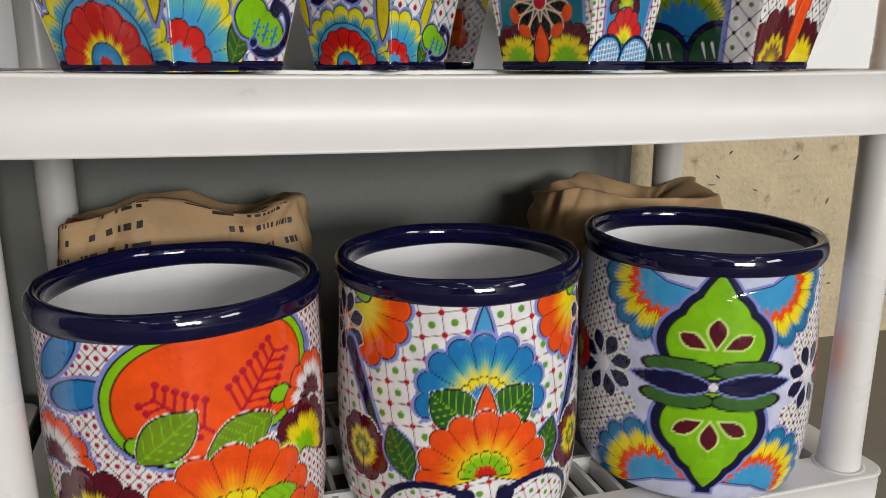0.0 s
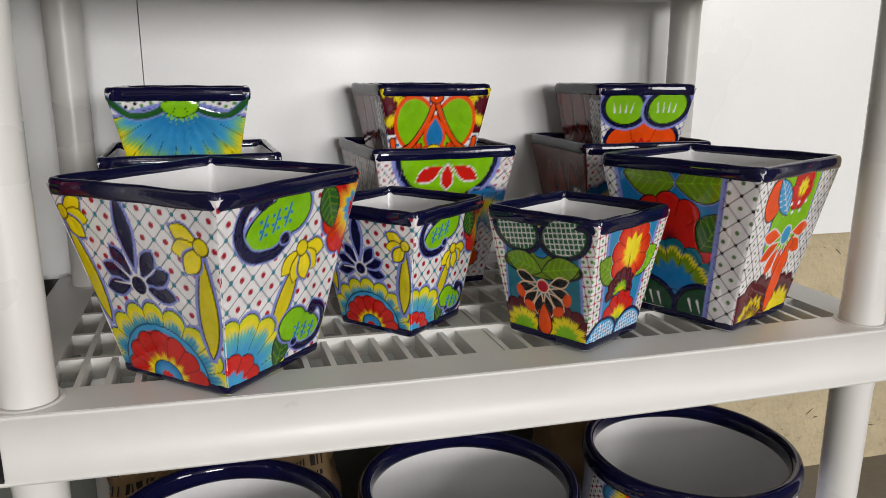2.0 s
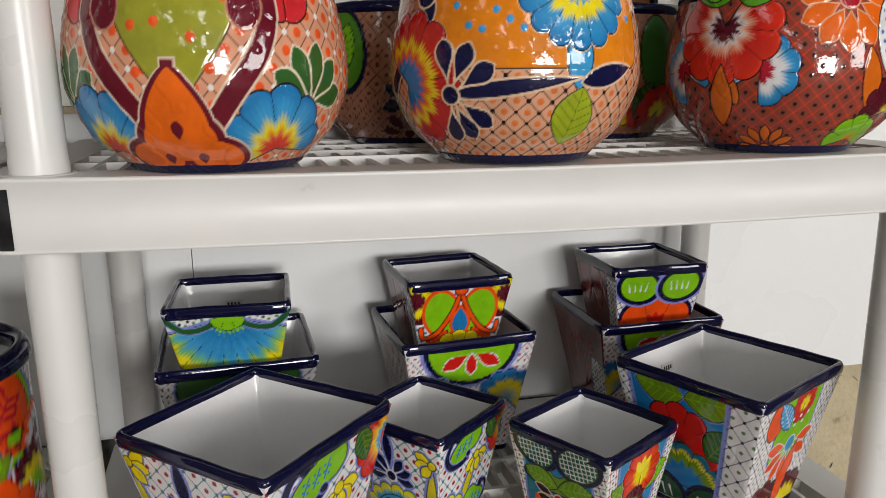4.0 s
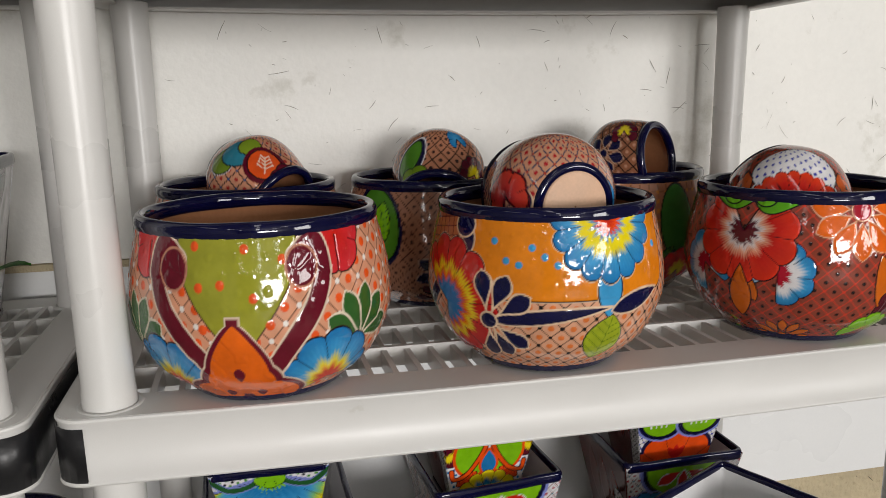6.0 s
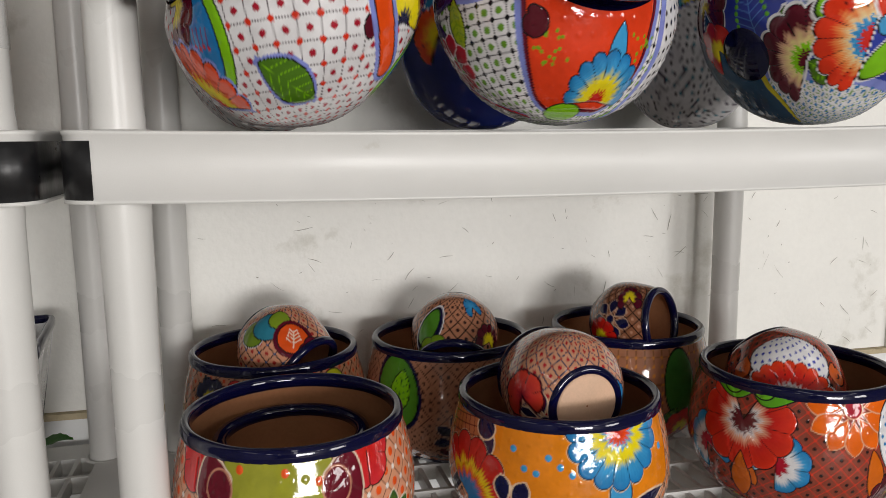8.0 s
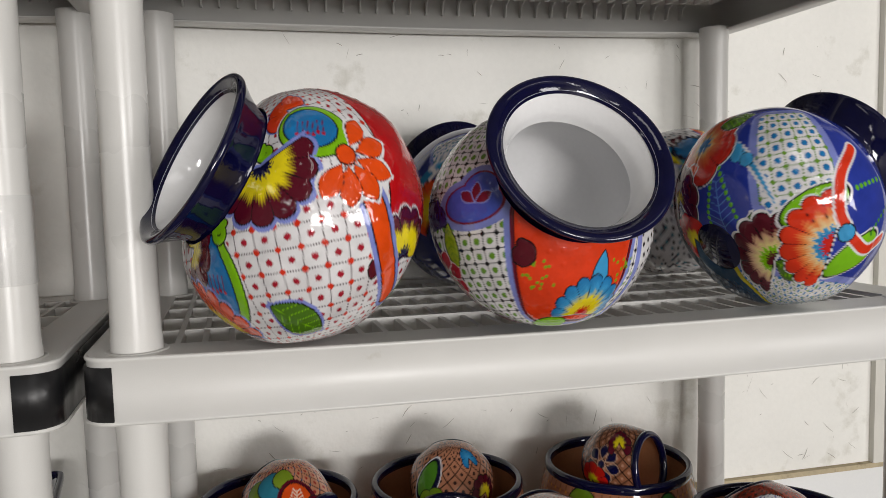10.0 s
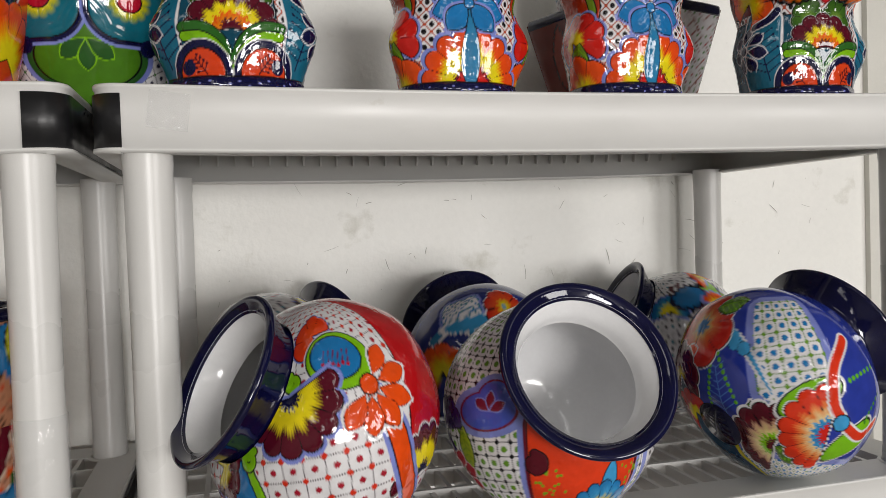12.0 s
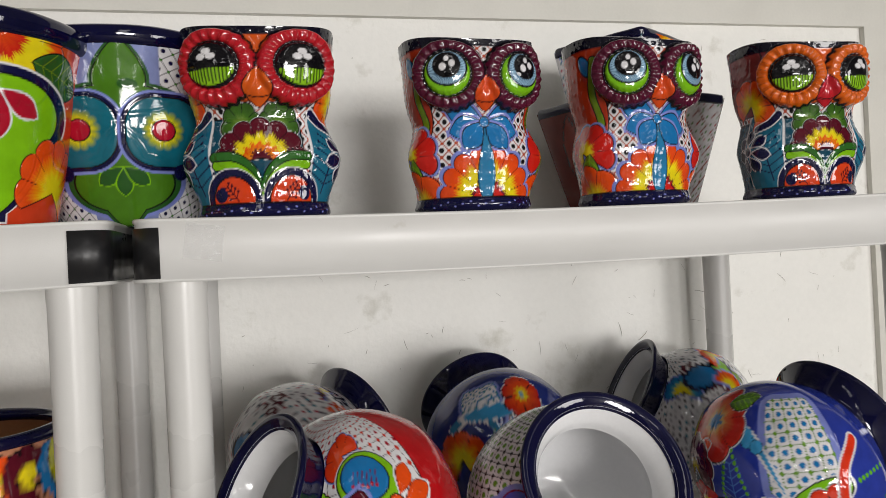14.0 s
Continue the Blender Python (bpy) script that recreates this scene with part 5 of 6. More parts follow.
def vase_mouth(U, V):
    p = Paint(U, V, W, 28)
    p.lattice(1.4, 3, BLK, srgb("6a9a2e"), BLK, 0.32, 0.22)
    a, b = G(-6.2, 1.6)
    d = np.minimum(p.ellipse(a, b - 0.4, 3.2, 1.8, 8), p.ellipse(a + 0.8, b + 1.0, 1.9, 1.6))
    p.lay(d - 0.5, srgb("7a2036"), LAV, 0.3)
    p.lay(d, srgb("4a5cc0"), None)
    for k in (60, 0, -60):
        p.lay(p.drop(a + 0.3, b - 0.4, 2.0, 0.55, k, 1.2), srgb("7a2036"), LAV, 0.07)
    a, b = G(-10.2, -1.5)
    p.fan(a, b, 3.4, [(0, W), (0.2, PUR), (1, PUR)], 7, 300, 70)
    p.leaf(*G(-8.6, -0.6), 4.6, 1.0, 185, srgb("9fae22"), OLV)
    a, b = G(-8.4, -5.8)
    p.daisy(a, b, 3.0, 8, CRIM, line=srgb("f0d0d4"), wd=0.9)
    p.stroke([G(-7.4, -8.0), G(-5.0, -9.4), G(-2.4, -10.3)], 0.6, CRIM, LAV)
    # orange-red panel with maroon scrolls
    d = np.maximum(p.box(*G(3.4, -4.6), 6.2, 7.2, 2.4), -9)
    p.lay(d - 0.7, srgb("6b1426"), LAV, 0.3)
    p.lay(d, srgb("e8401a"), BLK, 0.05)
    rnd = random.Random(3)
    for s in (-1, 1):
        for k in range(20):
            a, b = G(3.6 + s * (2.4 + rnd.uniform(0, 2.8)), -4.2 - rnd.uniform(0, 2.6))
            p.lay(p.ellipse(a, b, 0.17, 0.17), srgb("7fa81e"), None, rise=0.06)
    p.scroll(*G(-1.6, -3.6), 1.0, srgb("5a1020"), -1, 90, 0.5)
    p.lay(p.ellipse(*G(0.6, -10.1), 3.6, 1.5, 4), LIM, BLK)
    p.lay(p.ellipse(*G(6.4, -9.9), 3.2, 1.5, 12), LIM, BLK)
    a, b = G(3.4, -9.2)
    p.lay(p.drop(a + 0.3, b + 2.6, 4.8, 1.0, 0, 0.8), SKY, BLK)
    p.fan(a, b, 5.0, [(0, RED), (0.22, RED), (0.28, YEL), (0.5, YEL), (0.7, SKY), (1, BLU)], 9, 190, 0, halo=(BLK, 0.08))
    d = 11.6 - p.U - 0.15 * p.V
    p.lay(np.maximum(d, -30), W, LAV, 0.45)
    p.lattice(1.1, 25, None, BLK, None, 0.25, clip=d + 0.5)
    return p


def vase_blue(U, V):
    p = Paint(U, V, srgb("2a3ca0"), 29)
    # sprig with green beads on the blue panel
    a, b = G(-5.6, -1.6)
    p.sprig(a, b - 2.6, 6.2, 4, srgb("4f7fd0"), 7, 0.3, 0.08)
    for s in (-1, 1):
        for k in range(10):
            p.lay(p.ellipse(a - 0.5 + s * (0.35 + 0.2 * k) + 0.05 * k, b + 5.0 - 0.68 * k, 0.26, 0.26), srgb("5fae22"), None, rise=0.07)
    # white lattice on top
    d = np.maximum(p.box(*G(1.5, 4.6), 4.0, 6.4, 1.6, 6), -9)
    p.lay(d, W, LAV, 0.5)
    p.lattice(1.45, 8, srgb("5f8a2e"), BLU, srgb("6a9a2e"), 0.34, 0.24, clip=d + 0.3)
    p.stroke([G(-5.9, 5.6), G(-3.9, 5.4), G(-2.2, 3.4), G(0.0, -0.6)], 0.85, SKY, W, True, w=0.14)
    for k in range(4):
        p.lay(p.ellipse(*G(-5.6 + 0.95 * k, 4.9 - 0.25 * k * k * 0.4), 0.75, 0.8), SKY, BLK, 0.04)
    p.lay(p.ellipse(*G(-4.6, 5.6), 1.9, 0.75, -8), SKY, None)
    a, b = G(-6.5, 6.2)
    p.fan(a - 1.2, b, 5.2, [(0, BLU), (0.18, BLU), (0.24, srgb("e9c070")), (0.4, srgb("e2703a")), (0.7, RED), (1, srgb("c02a1c"))], 7, 360, 0, halo=(W, 0.2))
    p.leaf(*G(-5.4, 8.0), 5.2, 1.6, -70, srgb("4f7a1e"), LIM, halo=(W, 0.12))
    a, b = G(-9.4, 3.0)
    p.lay(p.drop(a, b, 2.8, 0.8, -75, 1.2), ORG, W, 0.1)
    p.lay(p.drop(a, b - 0.8, 2.0, 0.7, -140, 1.2), ORG, W, 0.1)
    d = p.V + on_sphere(8.0, 11.1)
    p.lay(d, W, LAV, 0.5)
    p.lattice(1.15, 30, srgb("6a9a2e"), BLU, None, 0.28, clip=d + 0.4)
    # shells
    a, b = G(0.0, -6.6)
    p.leaf(a - 1.0, b + 0.6, 5.0, 1.9, 15, srgb("4f7a1e"), LIM, halo=(W, 0.3))
    p.fan(a, b, 5.6, [(0, MAR), (0.16, MAR), (0.2, LIM), (0.3, LIM), (0.34, srgb("e9d890")), (0.55, srgb("d0a080")), (0.66, MAR), (1, MAR)], 8, 190, 75, halo=(W, 0.4))
    p.leaf(a + 0.2, b - 0.2, 4.4, 1.5, -115, srgb("4f7a1e"), LIM, halo=(W, 0.12))
    d = np.minimum(p.ellipse(*G(3.6, -0.9), 3.6, 1.7, 30), p.ellipse(*G(7.0, -5.6), 3.6, 1.7, 48))
    p.lay(d, srgb("7fc31a"), BLK, halo=(W, 0.2))
    a, b = G(5.2, -4.6)
    p.fan(a, b, 5.6, [(0, RED), (0.2, RED), (0.22, BLU), (0.34, SKY), (0.38, srgb("f0d8a0")), (0.55, srgb("f0904a")), (0.72, srgb("e2381a")), (1, srgb("e2381a"))], 8, 185, 92, halo=(W, 0.2))
    p.stroke([G(6.8, 5.2), G(5.7, 2.2), G(5.7, -1.2), G(6.6, -3.4)], 0.62, srgb("e2381a"), W, w=0.12)
    p.stroke([G(6.6, -3.6), G(8.0, -4.8), G(9.8, -3.6)], 0.6, srgb("e2381a"), W, w=0.12)
    p.lay(p.ellipse(*G(6.4, -3.4), 0.95, 0.95), SKY, BLK)
    for k in range(7):
        p.lay(p.ellipse(*G(7.2 + 0.4 * k, 1.0 + 0.22 * k), 0.26, 0.26), srgb("5fae22"), None)
        p.lay(p.ellipse(*G(10.2 - 0.28 * k, -0.6 - 0.45 * k), 0.22, 0.22), srgb("3f8a22"), None)
    d = p.U + 0.6 * p.V + 12.4
    p.lay(d, srgb("1f4a6a"), srgb("c9b81c"), 0.6)
    a, b = -13.2, 0.5
    p.fan(a, b, 4, [(0, YEL), (0.3, MAR), (1, MAR)], 7, 300, 0, halo=(W, 0.2))
    p.fan(a + 0.5, b - 5, 3.4, REDF, 7, 300)
    return p


def vase_back(U, V):
    p = Paint(U, V, srgb("23327e"), 30)
    e = p.box(4.2, 2.0, 3.4, 4.2, 1.5, -10)
    p.lay(e, W, LAV, 0.3)
    p.lattice(1.15, 35, BLU, BLK, srgb("b02028"), 0.24, 0.16, clip=e)
    p.stroke([(-7, 2.5), (-4.5, 4.6), (-1.5, 4.0), (0.5, 1.5)], 0.6, srgb("2a7fae"), W)
    a, b = -3.2, 7.0
    d = p.box(a, b, 3.4, 2.2, 1, 20)
    p.lay(d, W, LAV, 0.3)
    p.lattice(1.0, 20, BLU, LTEAL, None, 0.22, clip=d)
    p.lay(p.ellipse(-0.6, 5.2, 5.4, 1.1, 12), SKY, W, 0.1)
    p.fan(4.2, 7.6, 3.6, [(0, SKY), (0.2, YEL), (0.4, ORG), (1, RED)], 9, 360, 0, halo=(W, 0.15))
    p.sprig(0.6, -2.5, 5, 5, srgb("5f9a2e"), 6, 0.3, 0.16)
    p.fan(-5.5, -1.5, 4, FIRE, 7, 300)
    p.leaf(3.5, 2, 5, 1.5, -120, GRN, OLV)
    return p


# ---------------------------------------------------------------- bottom shelf
CYL = "cylindrical planters on the bottom shelf"
Z1, Z2, Z3, Z4, Z5 = TOPS


def cylinder_profile(r, h, belly=1.0):
    return [(r * 0.84, 0), (r * 0.93 * belly, 0.012), (r * 0.99 * belly, h * 0.2), (r * belly, h * 0.5), (r * 0.99, h * 0.8), (r * 0.985, h - 0.004)]


def faced(x, y, z, turn=0, lean=0):
    """A pose for a pot whose painted front faces the aisle where one walks."""
    return pose(x, y, z, lean, 0, turn)


round_pot("planter", faced(-0.269, 0.098, Z1, -4), cylinder_profile(0.1245, 0.252), cyl_orange, "large white glazed cylinder planter with orange flowers", CYL, rim=(0.004, 0.0125), fine=460, rows=220, seed=1)
round_pot("planter", faced(-0.006, 0.1, Z1, -8), cylinder_profile(0.121, 0.258, 1.02), cyl_blue, "white glazed cylinder planter with blue and orange fans", CYL, rim=(0.004, 0.0125), fine=460, rows=220, seed=2)
round_pot("planter", faced(0.273, 0.105, Z1, -24), cylinder_profile(0.1255, 0.262, 1.02), cyl_lime, "glazed cylinder planter with lime medallion and navy flowers", CYL, rim=(0.004, 0.0125), fine=460, rows=220, seed=3)

# ---------------------------------------------------------------- second shelf
SQ = "square flared planters on the second shelf"
square_pot("square_planter", pose(-0.256, 0.0865, Z2, 0, 0, 48), 0.193, 0.123, 0.175, sq_yellow, "large flared square planter with yellow lilies and navy fan", SQ, (150, 150), 1)
square_pot("square_planter", pose(-0.068, 0.166, Z2, 0, 0, 42), 0.135, 0.092, 0.131, sq_yellow_small, "small flared square planter with yellow lilies and red fan", SQ, (130, 130), 2)
square_pot("square_planter", pose(0.104, 0.085, Z2, 0, 0, 31), 0.136, 0.095, 0.131, sq_blue_small, "small flared square planter with teal and orange flowers", SQ, (130, 130), 3)
square_pot("square_planter", pose(0.290, 0.117, Z2, 0, 0, 27), 0.19, 0.122, 0.175, sq_teal, "large flared square planter with red flowers and teal fans", SQ, (145, 145), 4, sticker=True)
square_pot("square_planter", pose(-0.289, 0.325, Z2, 0, 0, 4), 0.19, 0.122, 0.175, sq_back[0], "large flared square planter holding a smaller one, dark green", SQ, (80, 30), 5)
square_pot("square_planter", pose(0.0, 0.345, Z2, 0, 0, 6), 0.185, 0.122, 0.175, sq_back[1], "large flared square planter with lime and red drops", SQ, (80, 40), 6)
square_pot("square_planter", pose(0.284, 0.353, Z2, 0, 0, 1), 0.187, 0.122, 0.175, sq_back[2], "large flared square planter with clay-red side panels", SQ, (80, 60), 7)
square_pot("square_planter", pose(-0.292, 0.312, Z2 + 0.115, 0, 0, 0), 0.147, 0.095, 0.131, sq_top[0], "small flared square planter with blue shell fan, stacked", SQ, (90, 30), 8, sticker=True)
square_pot("square_planter", pose(-0.005, 0.352, Z2 + 0.118, 0, 0, 6), 0.145, 0.095, 0.131, sq_top[1], "small flared square planter with lime and orange scrolls, stacked", SQ, (90, 50), 9)
square_pot("square_planter", pose(0.288, 0.352, Z2 + 0.118, 0, 0, 1), 0.144, 0.095, 0.131, sq_top[2], "small flared square planter with orange fan, stacked", SQ, (90, 60), 10)

# ---------------------------------------------------------------- third shelf
BOWL = [(0.071, 0.0), (0.079, 0.008), (0.102, 0.03), (0.1165, 0.062), (0.1188, 0.085), (0.1155, 0.115), (0.1095, 0.14), (0.106, 0.154)]
BG = "round clay planters on the third shelf"


def bowl(x, y, turn, paint, label, s=1.0, seed=0, fine=400, rows=170):
    prof = [(r * s, z * s) for r, z in BOWL]
    return round_pot("round_planter", faced(x, y, Z3, turn), prof, paint, label, BG, (0.0025, 0.008), CLAY, fine, rows, seed=seed, wall=0.006, floor_z=0.01)


bowl(-0.276, 0.08, -8, bowl_green, "round clay planter with olive panel and maroon scrolls", 1.01, 1)
bowl(0.004, 0.08, -18, bowl_orange, "round clay planter with orange panels and navy daisy", 1.0, 2)
bowl(0.306, 0.092, -30, bowl_red, "round clay planter with red flower and clay lattice", 1.0, 3)
bowl(-0.298, 0.325, -5, bowl_back[0], "round clay planter with small bowl resting inside", 1.0, 4, 220, 80)
bowl(-0.06, 0.33, -12, bowl_back[1], "round clay planter with peach lattice and navy fans", 1.0, 5, 220, 80)
bowl(0.203, 0.325, -25, bowl_back[2], "round clay planter with maroon scrolls and lattice", 1.0, 6, 220, 80)

round_pot("round_planter", faced(-0.279, 0.1, Z3 + 0.014), [(r * 0.72, z * 0.72) for r, z in BOWL], bowl_back[2], "smaller round clay planter nested inside a larger one", BG, (0.004, 0.007), CLAY, 120, 40, seed=9, wall=0.007)

CUP = [(0.034, 0.0), (0.045, 0.006), (0.061, 0.03), (0.0635, 0.052), (0.058, 0.08), (0.052, 0.098)]
CG = "small clay bowls lying in the larger planters"


def cup(x, y, z, axis, paint, label, s=1.0, seed=0):
    """A small planter on its side; axis points out of its mouth."""
    a = Vector(axis).normalized()
    q = a.to_track_quat("Z", "Y").to_matrix().to_4x4()
    m = Matrix.Translation(Vector((x, y, z)) - a * 0.05 * s) @ q
    inv = q.to_3x3().inverted()
    R = 0.0635 * s

    def uv(co):
        M = np.array(q.to_3x3())
        d = (co - np.array([0, 0, 0.05 * s])) @ M.T
        n = np.linalg.norm(d, axis=1)
        return R * np.arctan2(d[:, 0], -d[:, 1]) * 100, R * np.arcsin(np.clip(d[:, 2] / n, -1, 1)) * 100
    th = [(r * s, h * s) for r, h in CUP]
    pot = root("small_planter", m, label, "planter", CG)
    P = smooth_profile(th, 90)
    t = np.linspace(0, 2 * np.pi, 230, endpoint=False)
    G = np.stack([P[:, 0][:, None] * np.sin(t), -P[:, 0][:, None] * np.cos(t), np.repeat(P[:, 1][:, None], 230, 1)], -1)
    U, V = uv(G.reshape(-1, 3))
    pt = paint(U, V)
    child("body", mesh_of("body", G, grid_faces(90, 230), GLAZE, pt.C), pot, "hand-painted glazed body")
    child("lining", lathe("lining", [((r - 0.006 * s), h) for r, h in th[1:]][::-1] + [(0.001, 0.01)], CLAY, 48), pot)
    child("rim", ring_mesh("rim", 0.0485 * s, 0.099 * s, 0.0055 * s, 0.006 * s, COBALT), pot, "dark cobalt glazed rim")
    child("base", lathe("base", [(0.001, -0.001), (0.031 * s, -0.001), (0.033 * s, 0.0), (0.034 * s, 0.004)], BARE_CLAY, 48), pot, "bare clay foot with a pencil mark")
    child("base_band", ring_mesh("base_band", 0.0365 * s, 0.004 * s, 0.005 * s, 0.005 * s, COBALT), pot, "dark cobalt base ring")
    return pot


cup(-0.287, 0.305, 1.087, (0.62, -0.6, -0.45), cup_paint[0], "small clay planter on its side, orange shell motif", 0.93, 1)
cup(-0.059, 0.305, 1.09, (-0.2, -0.75, -0.6), cup_paint[1], "small upturned clay planter with peach lattice", 0.93, 2)
cup(0.012, 0.085, 1.084, (-0.12, 0.98, 0.04), cup_paint[2], "small clay planter on its side showing bare foot", 1.03, 3)
cup(0.19, 0.285, 1.097, (0.55, -0.75, 0.15), cup_paint[3], "small clay planter lying with its mouth forward", 0.9, 4)
cup(0.296, 0.1, 1.062, (0.1, -0.75, -0.65), cup_paint[4], "small upturned clay planter with red flower", 1.05, 5)

# ---------------------------------------------------------------- fourth shelf
VASE = [(0.03, 0.0), (0.05, 0.002), (0.09, 0.024), (0.117, 0.07), (0.12, 0.1), (0.111, 0.137), (0.09, 0.166), (0.078, 0.178)]
LIP = [(0.077, 0.173), (0.076, 0.182), (0.083, 0.194), (0.091, 0.204), (0.095, 0.2085), (0.0945, 0.2125), (0.089, 0.2135), (0.081, 0.2095), (0.077, 0.206)]
VG = "round-bellied planters lying on the fourth shelf"


def vase(x, y, axis, paint, label, seed=0, fine=480, rows=180, lift=0.0, s=0.925, nod=9.0, mouth=1.0):
    """A globe planter with flared lip, tipped over; axis points out of its mouth."""
    a = Vector(axis).normalized()
    q = a.to_track_quat("Z", "Y").to_matrix().to_4x4()
    mid = 0.098 * s
    m = Matrix.Translation(Vector((x, y, Z4 + 0.1195 * s + lift)) - a * mid) @ q
    Q = np.array(q.to_3x3())
    R = 0.12 * s

    def uv(co):
        d = (co - np.array([0, 0, mid])) @ Q.T
        n = np.linalg.norm(d, axis=1)
        c, k = math.cos(radians(turn)), math.sin(radians(turn))
        dx, dy = d[:, 0] * c + d[:, 1] * k, -d[:, 0] * k + d[:, 1] * c
        e, f = math.cos(radians(nod)), math.sin(radians(nod))
        dy, dz = dy * e - d[:, 2] * f, dy * f + d[:, 2] * e
        return R * np.arctan2(dx, -dy) * 100, R * np.arcsin(np.clip(dz / n, -1, 1)) * 100
    turn = math.degrees(math.atan2(x + 0.3, y + 0.68)) * -1
    pot = root("globe_planter", m, label, "planter", VG)
    P = smooth_profile([(r * s, z * s) for r, z in VASE[:-1]] + [(0.078 * s * mouth, 0.178 * s)], rows)
    t = np.linspace(0, 2 * np.pi, fine, endpoint=False)
    G = np.stack([P[:, 0][:, None] * np.sin(t), -P[:, 0][:, None] * np.cos(t), np.repeat(P[:, 1][:, None], fine, 1)], -1)
    pt = paint(*uv(G.reshape(-1, 3)))
    nor = G - np.array([0, 0, mid])
    nor /= np.linalg.norm(nor, axis=2, keepdims=True)
    G = G + nor * (pt.H * 0.01).reshape(rows, fine)[..., None]
    child("body", mesh_of("body", G, grid_faces(rows, fine), GLAZE, pt.C), pot, "hand-painted glazed body")
    sc = lambda rows: [(r * s, z * s) for r, z in rows]
    lip = lambda rows: [(r * s * mouth, z * s) for r, z in rows]
    child("lining", lathe("lining", sc([(0.0665 * mouth, 0.176), (0.082, 0.164), (0.102, 0.137), (0.112, 0.1), (0.109, 0.07), (0.083, 0.03), (0.05, 0.01), (0.001, 0.008)]), WHITE_GLAZE, 72, 40), pot)
    child("lip", lathe("lip", lip(LIP), COBALT, 80, 40, 0.004, seed), pot, "flared dark cobalt glazed lip")
    child("throat", lathe("throat", lip([(0.0795, 0.2085), (0.075, 0.201), (0.069, 0.188), (0.0662, 0.175)]), WHITE_GLAZE, 80, 24, 0.004, seed), pot)
    child("base", lathe("base", sc([(0.001, -0.0005), (0.029, -0.0005), (0.0305, 0.001)]), COBALT, 48), pot)
    return pot


vase(-0.262, 0.022, (-0.80, -0.33, 0.47), vase_red, "globe planter with red lattice and orange daisy, tipped over", 1, s=0.99, nod=-1.0, mouth=0.86)
vase(-0.026, 0.02, (0.06, -0.84, 0.54), vase_mouth, "globe planter tipped forward showing white interior", 2, nod=3.0)
vase(0.257, 0.042, (0.87, 0.16, 0.44), vase_blue, "globe planter with blue panels and red flower, tipped back", 3, nod=7.0)
vase(-0.298, 0.325, (0.81, 0.473, 0.347), garden(31, W, 12, 10), "globe planter tipped back behind the others", 4, 150, 60)
vase(-0.016, 0.309, (-0.122, 0.905, 0.407), vase_back, "globe planter with blue panels leaning on the wall", 5, 240, 90)
vase(0.302, 0.335, (-0.875, 0.172, 0.452), garden(33, W, 12, 10, BLK), "globe planter with its dark lip turned sideways", 6, 150, 60)

# ---------------------------------------------------------------- top shelf
OW = "owl planters on the top shelf"


def owl_eye(p, u, v, ring, kind):
    """An eye with a scalloped ring."""
    x, y = p.local(u, v)
    r, f = np.hypot(x, y), np.arctan2(y, x)
    shade = np.array(ring)[None] * (0.9 + 0.1 * np.cos(f * 22))[:, None]
    p.lay(r - 4.0 - 0.08 * np.cos(f * 22), shade, BLK, 0.14)
    n = np.abs(f * 11 / np.pi - np.round(f * 11 / np.pi)) * np.pi / 11 * r
    p.lay(np.maximum(n - 0.035, np.abs(r - 3.1) - 0.45), np.array(ring) * 0.35, None, rise=-0.02)
    if kind == 0:
        d = p.ellipse(u, v + 0.1, 2.35, 2.25)
        p.lay(d, srgb("8fc61e"), BLK, 0.16)
        g = np.abs(x / 0.3 - np.round(x / 0.3)) * 0.3
        p.lay(np.maximum(g - 0.055, np.maximum(np.maximum(d + 0.1, y + 0.3), -y - 1.75 + 0.12 * np.cos(x * 9))), BLK, None, rise=0)
        p.lay(np.maximum(d, -y - 0.4 + 0.05 * x), BLK, None)
        for a, b in ((-0.55, 0.75), (0.3, 0.8), (-0.1, 1.3)):
            p.lay(p.ellipse(u + a, v + b, 0.4, 0.32), W, None)
    else:
        p.lay(p.ellipse(u, v, 2.4, 2.5), srgb("7fc31a"), BLK, 0.14)
        p.lay(p.ellipse(u + 0.1, v + 0.5, 1.85, 1.9), srgb("9cc4de"), BLK, 0.1)
        n2 = np.abs(f * 20 / np.pi - np.round(f * 20 / np.pi)) * np.pi / 20 * r
        p.lay(np.maximum(n2 - 0.03, p.ellipse(u + 0.1, v + 0.5, 1.75, 1.8)), srgb("2a4668"), None, rise=0)
        n = np.abs(f * 9 / np.pi - np.round(f * 9 / np.pi))
        p.lay(p.ellipse(u + 0.1, v + 0.8, 1.3, 1.45), BLK, None)
        for a, b, c in ((-0.35, 0.6, 0.42), (0.5, 0.95, 0.38), (0.0, 1.5, 0.3)):
            p.lay(p.ellipse(u + 0.1 + a, v + b, c * 0.75, c), W, None)


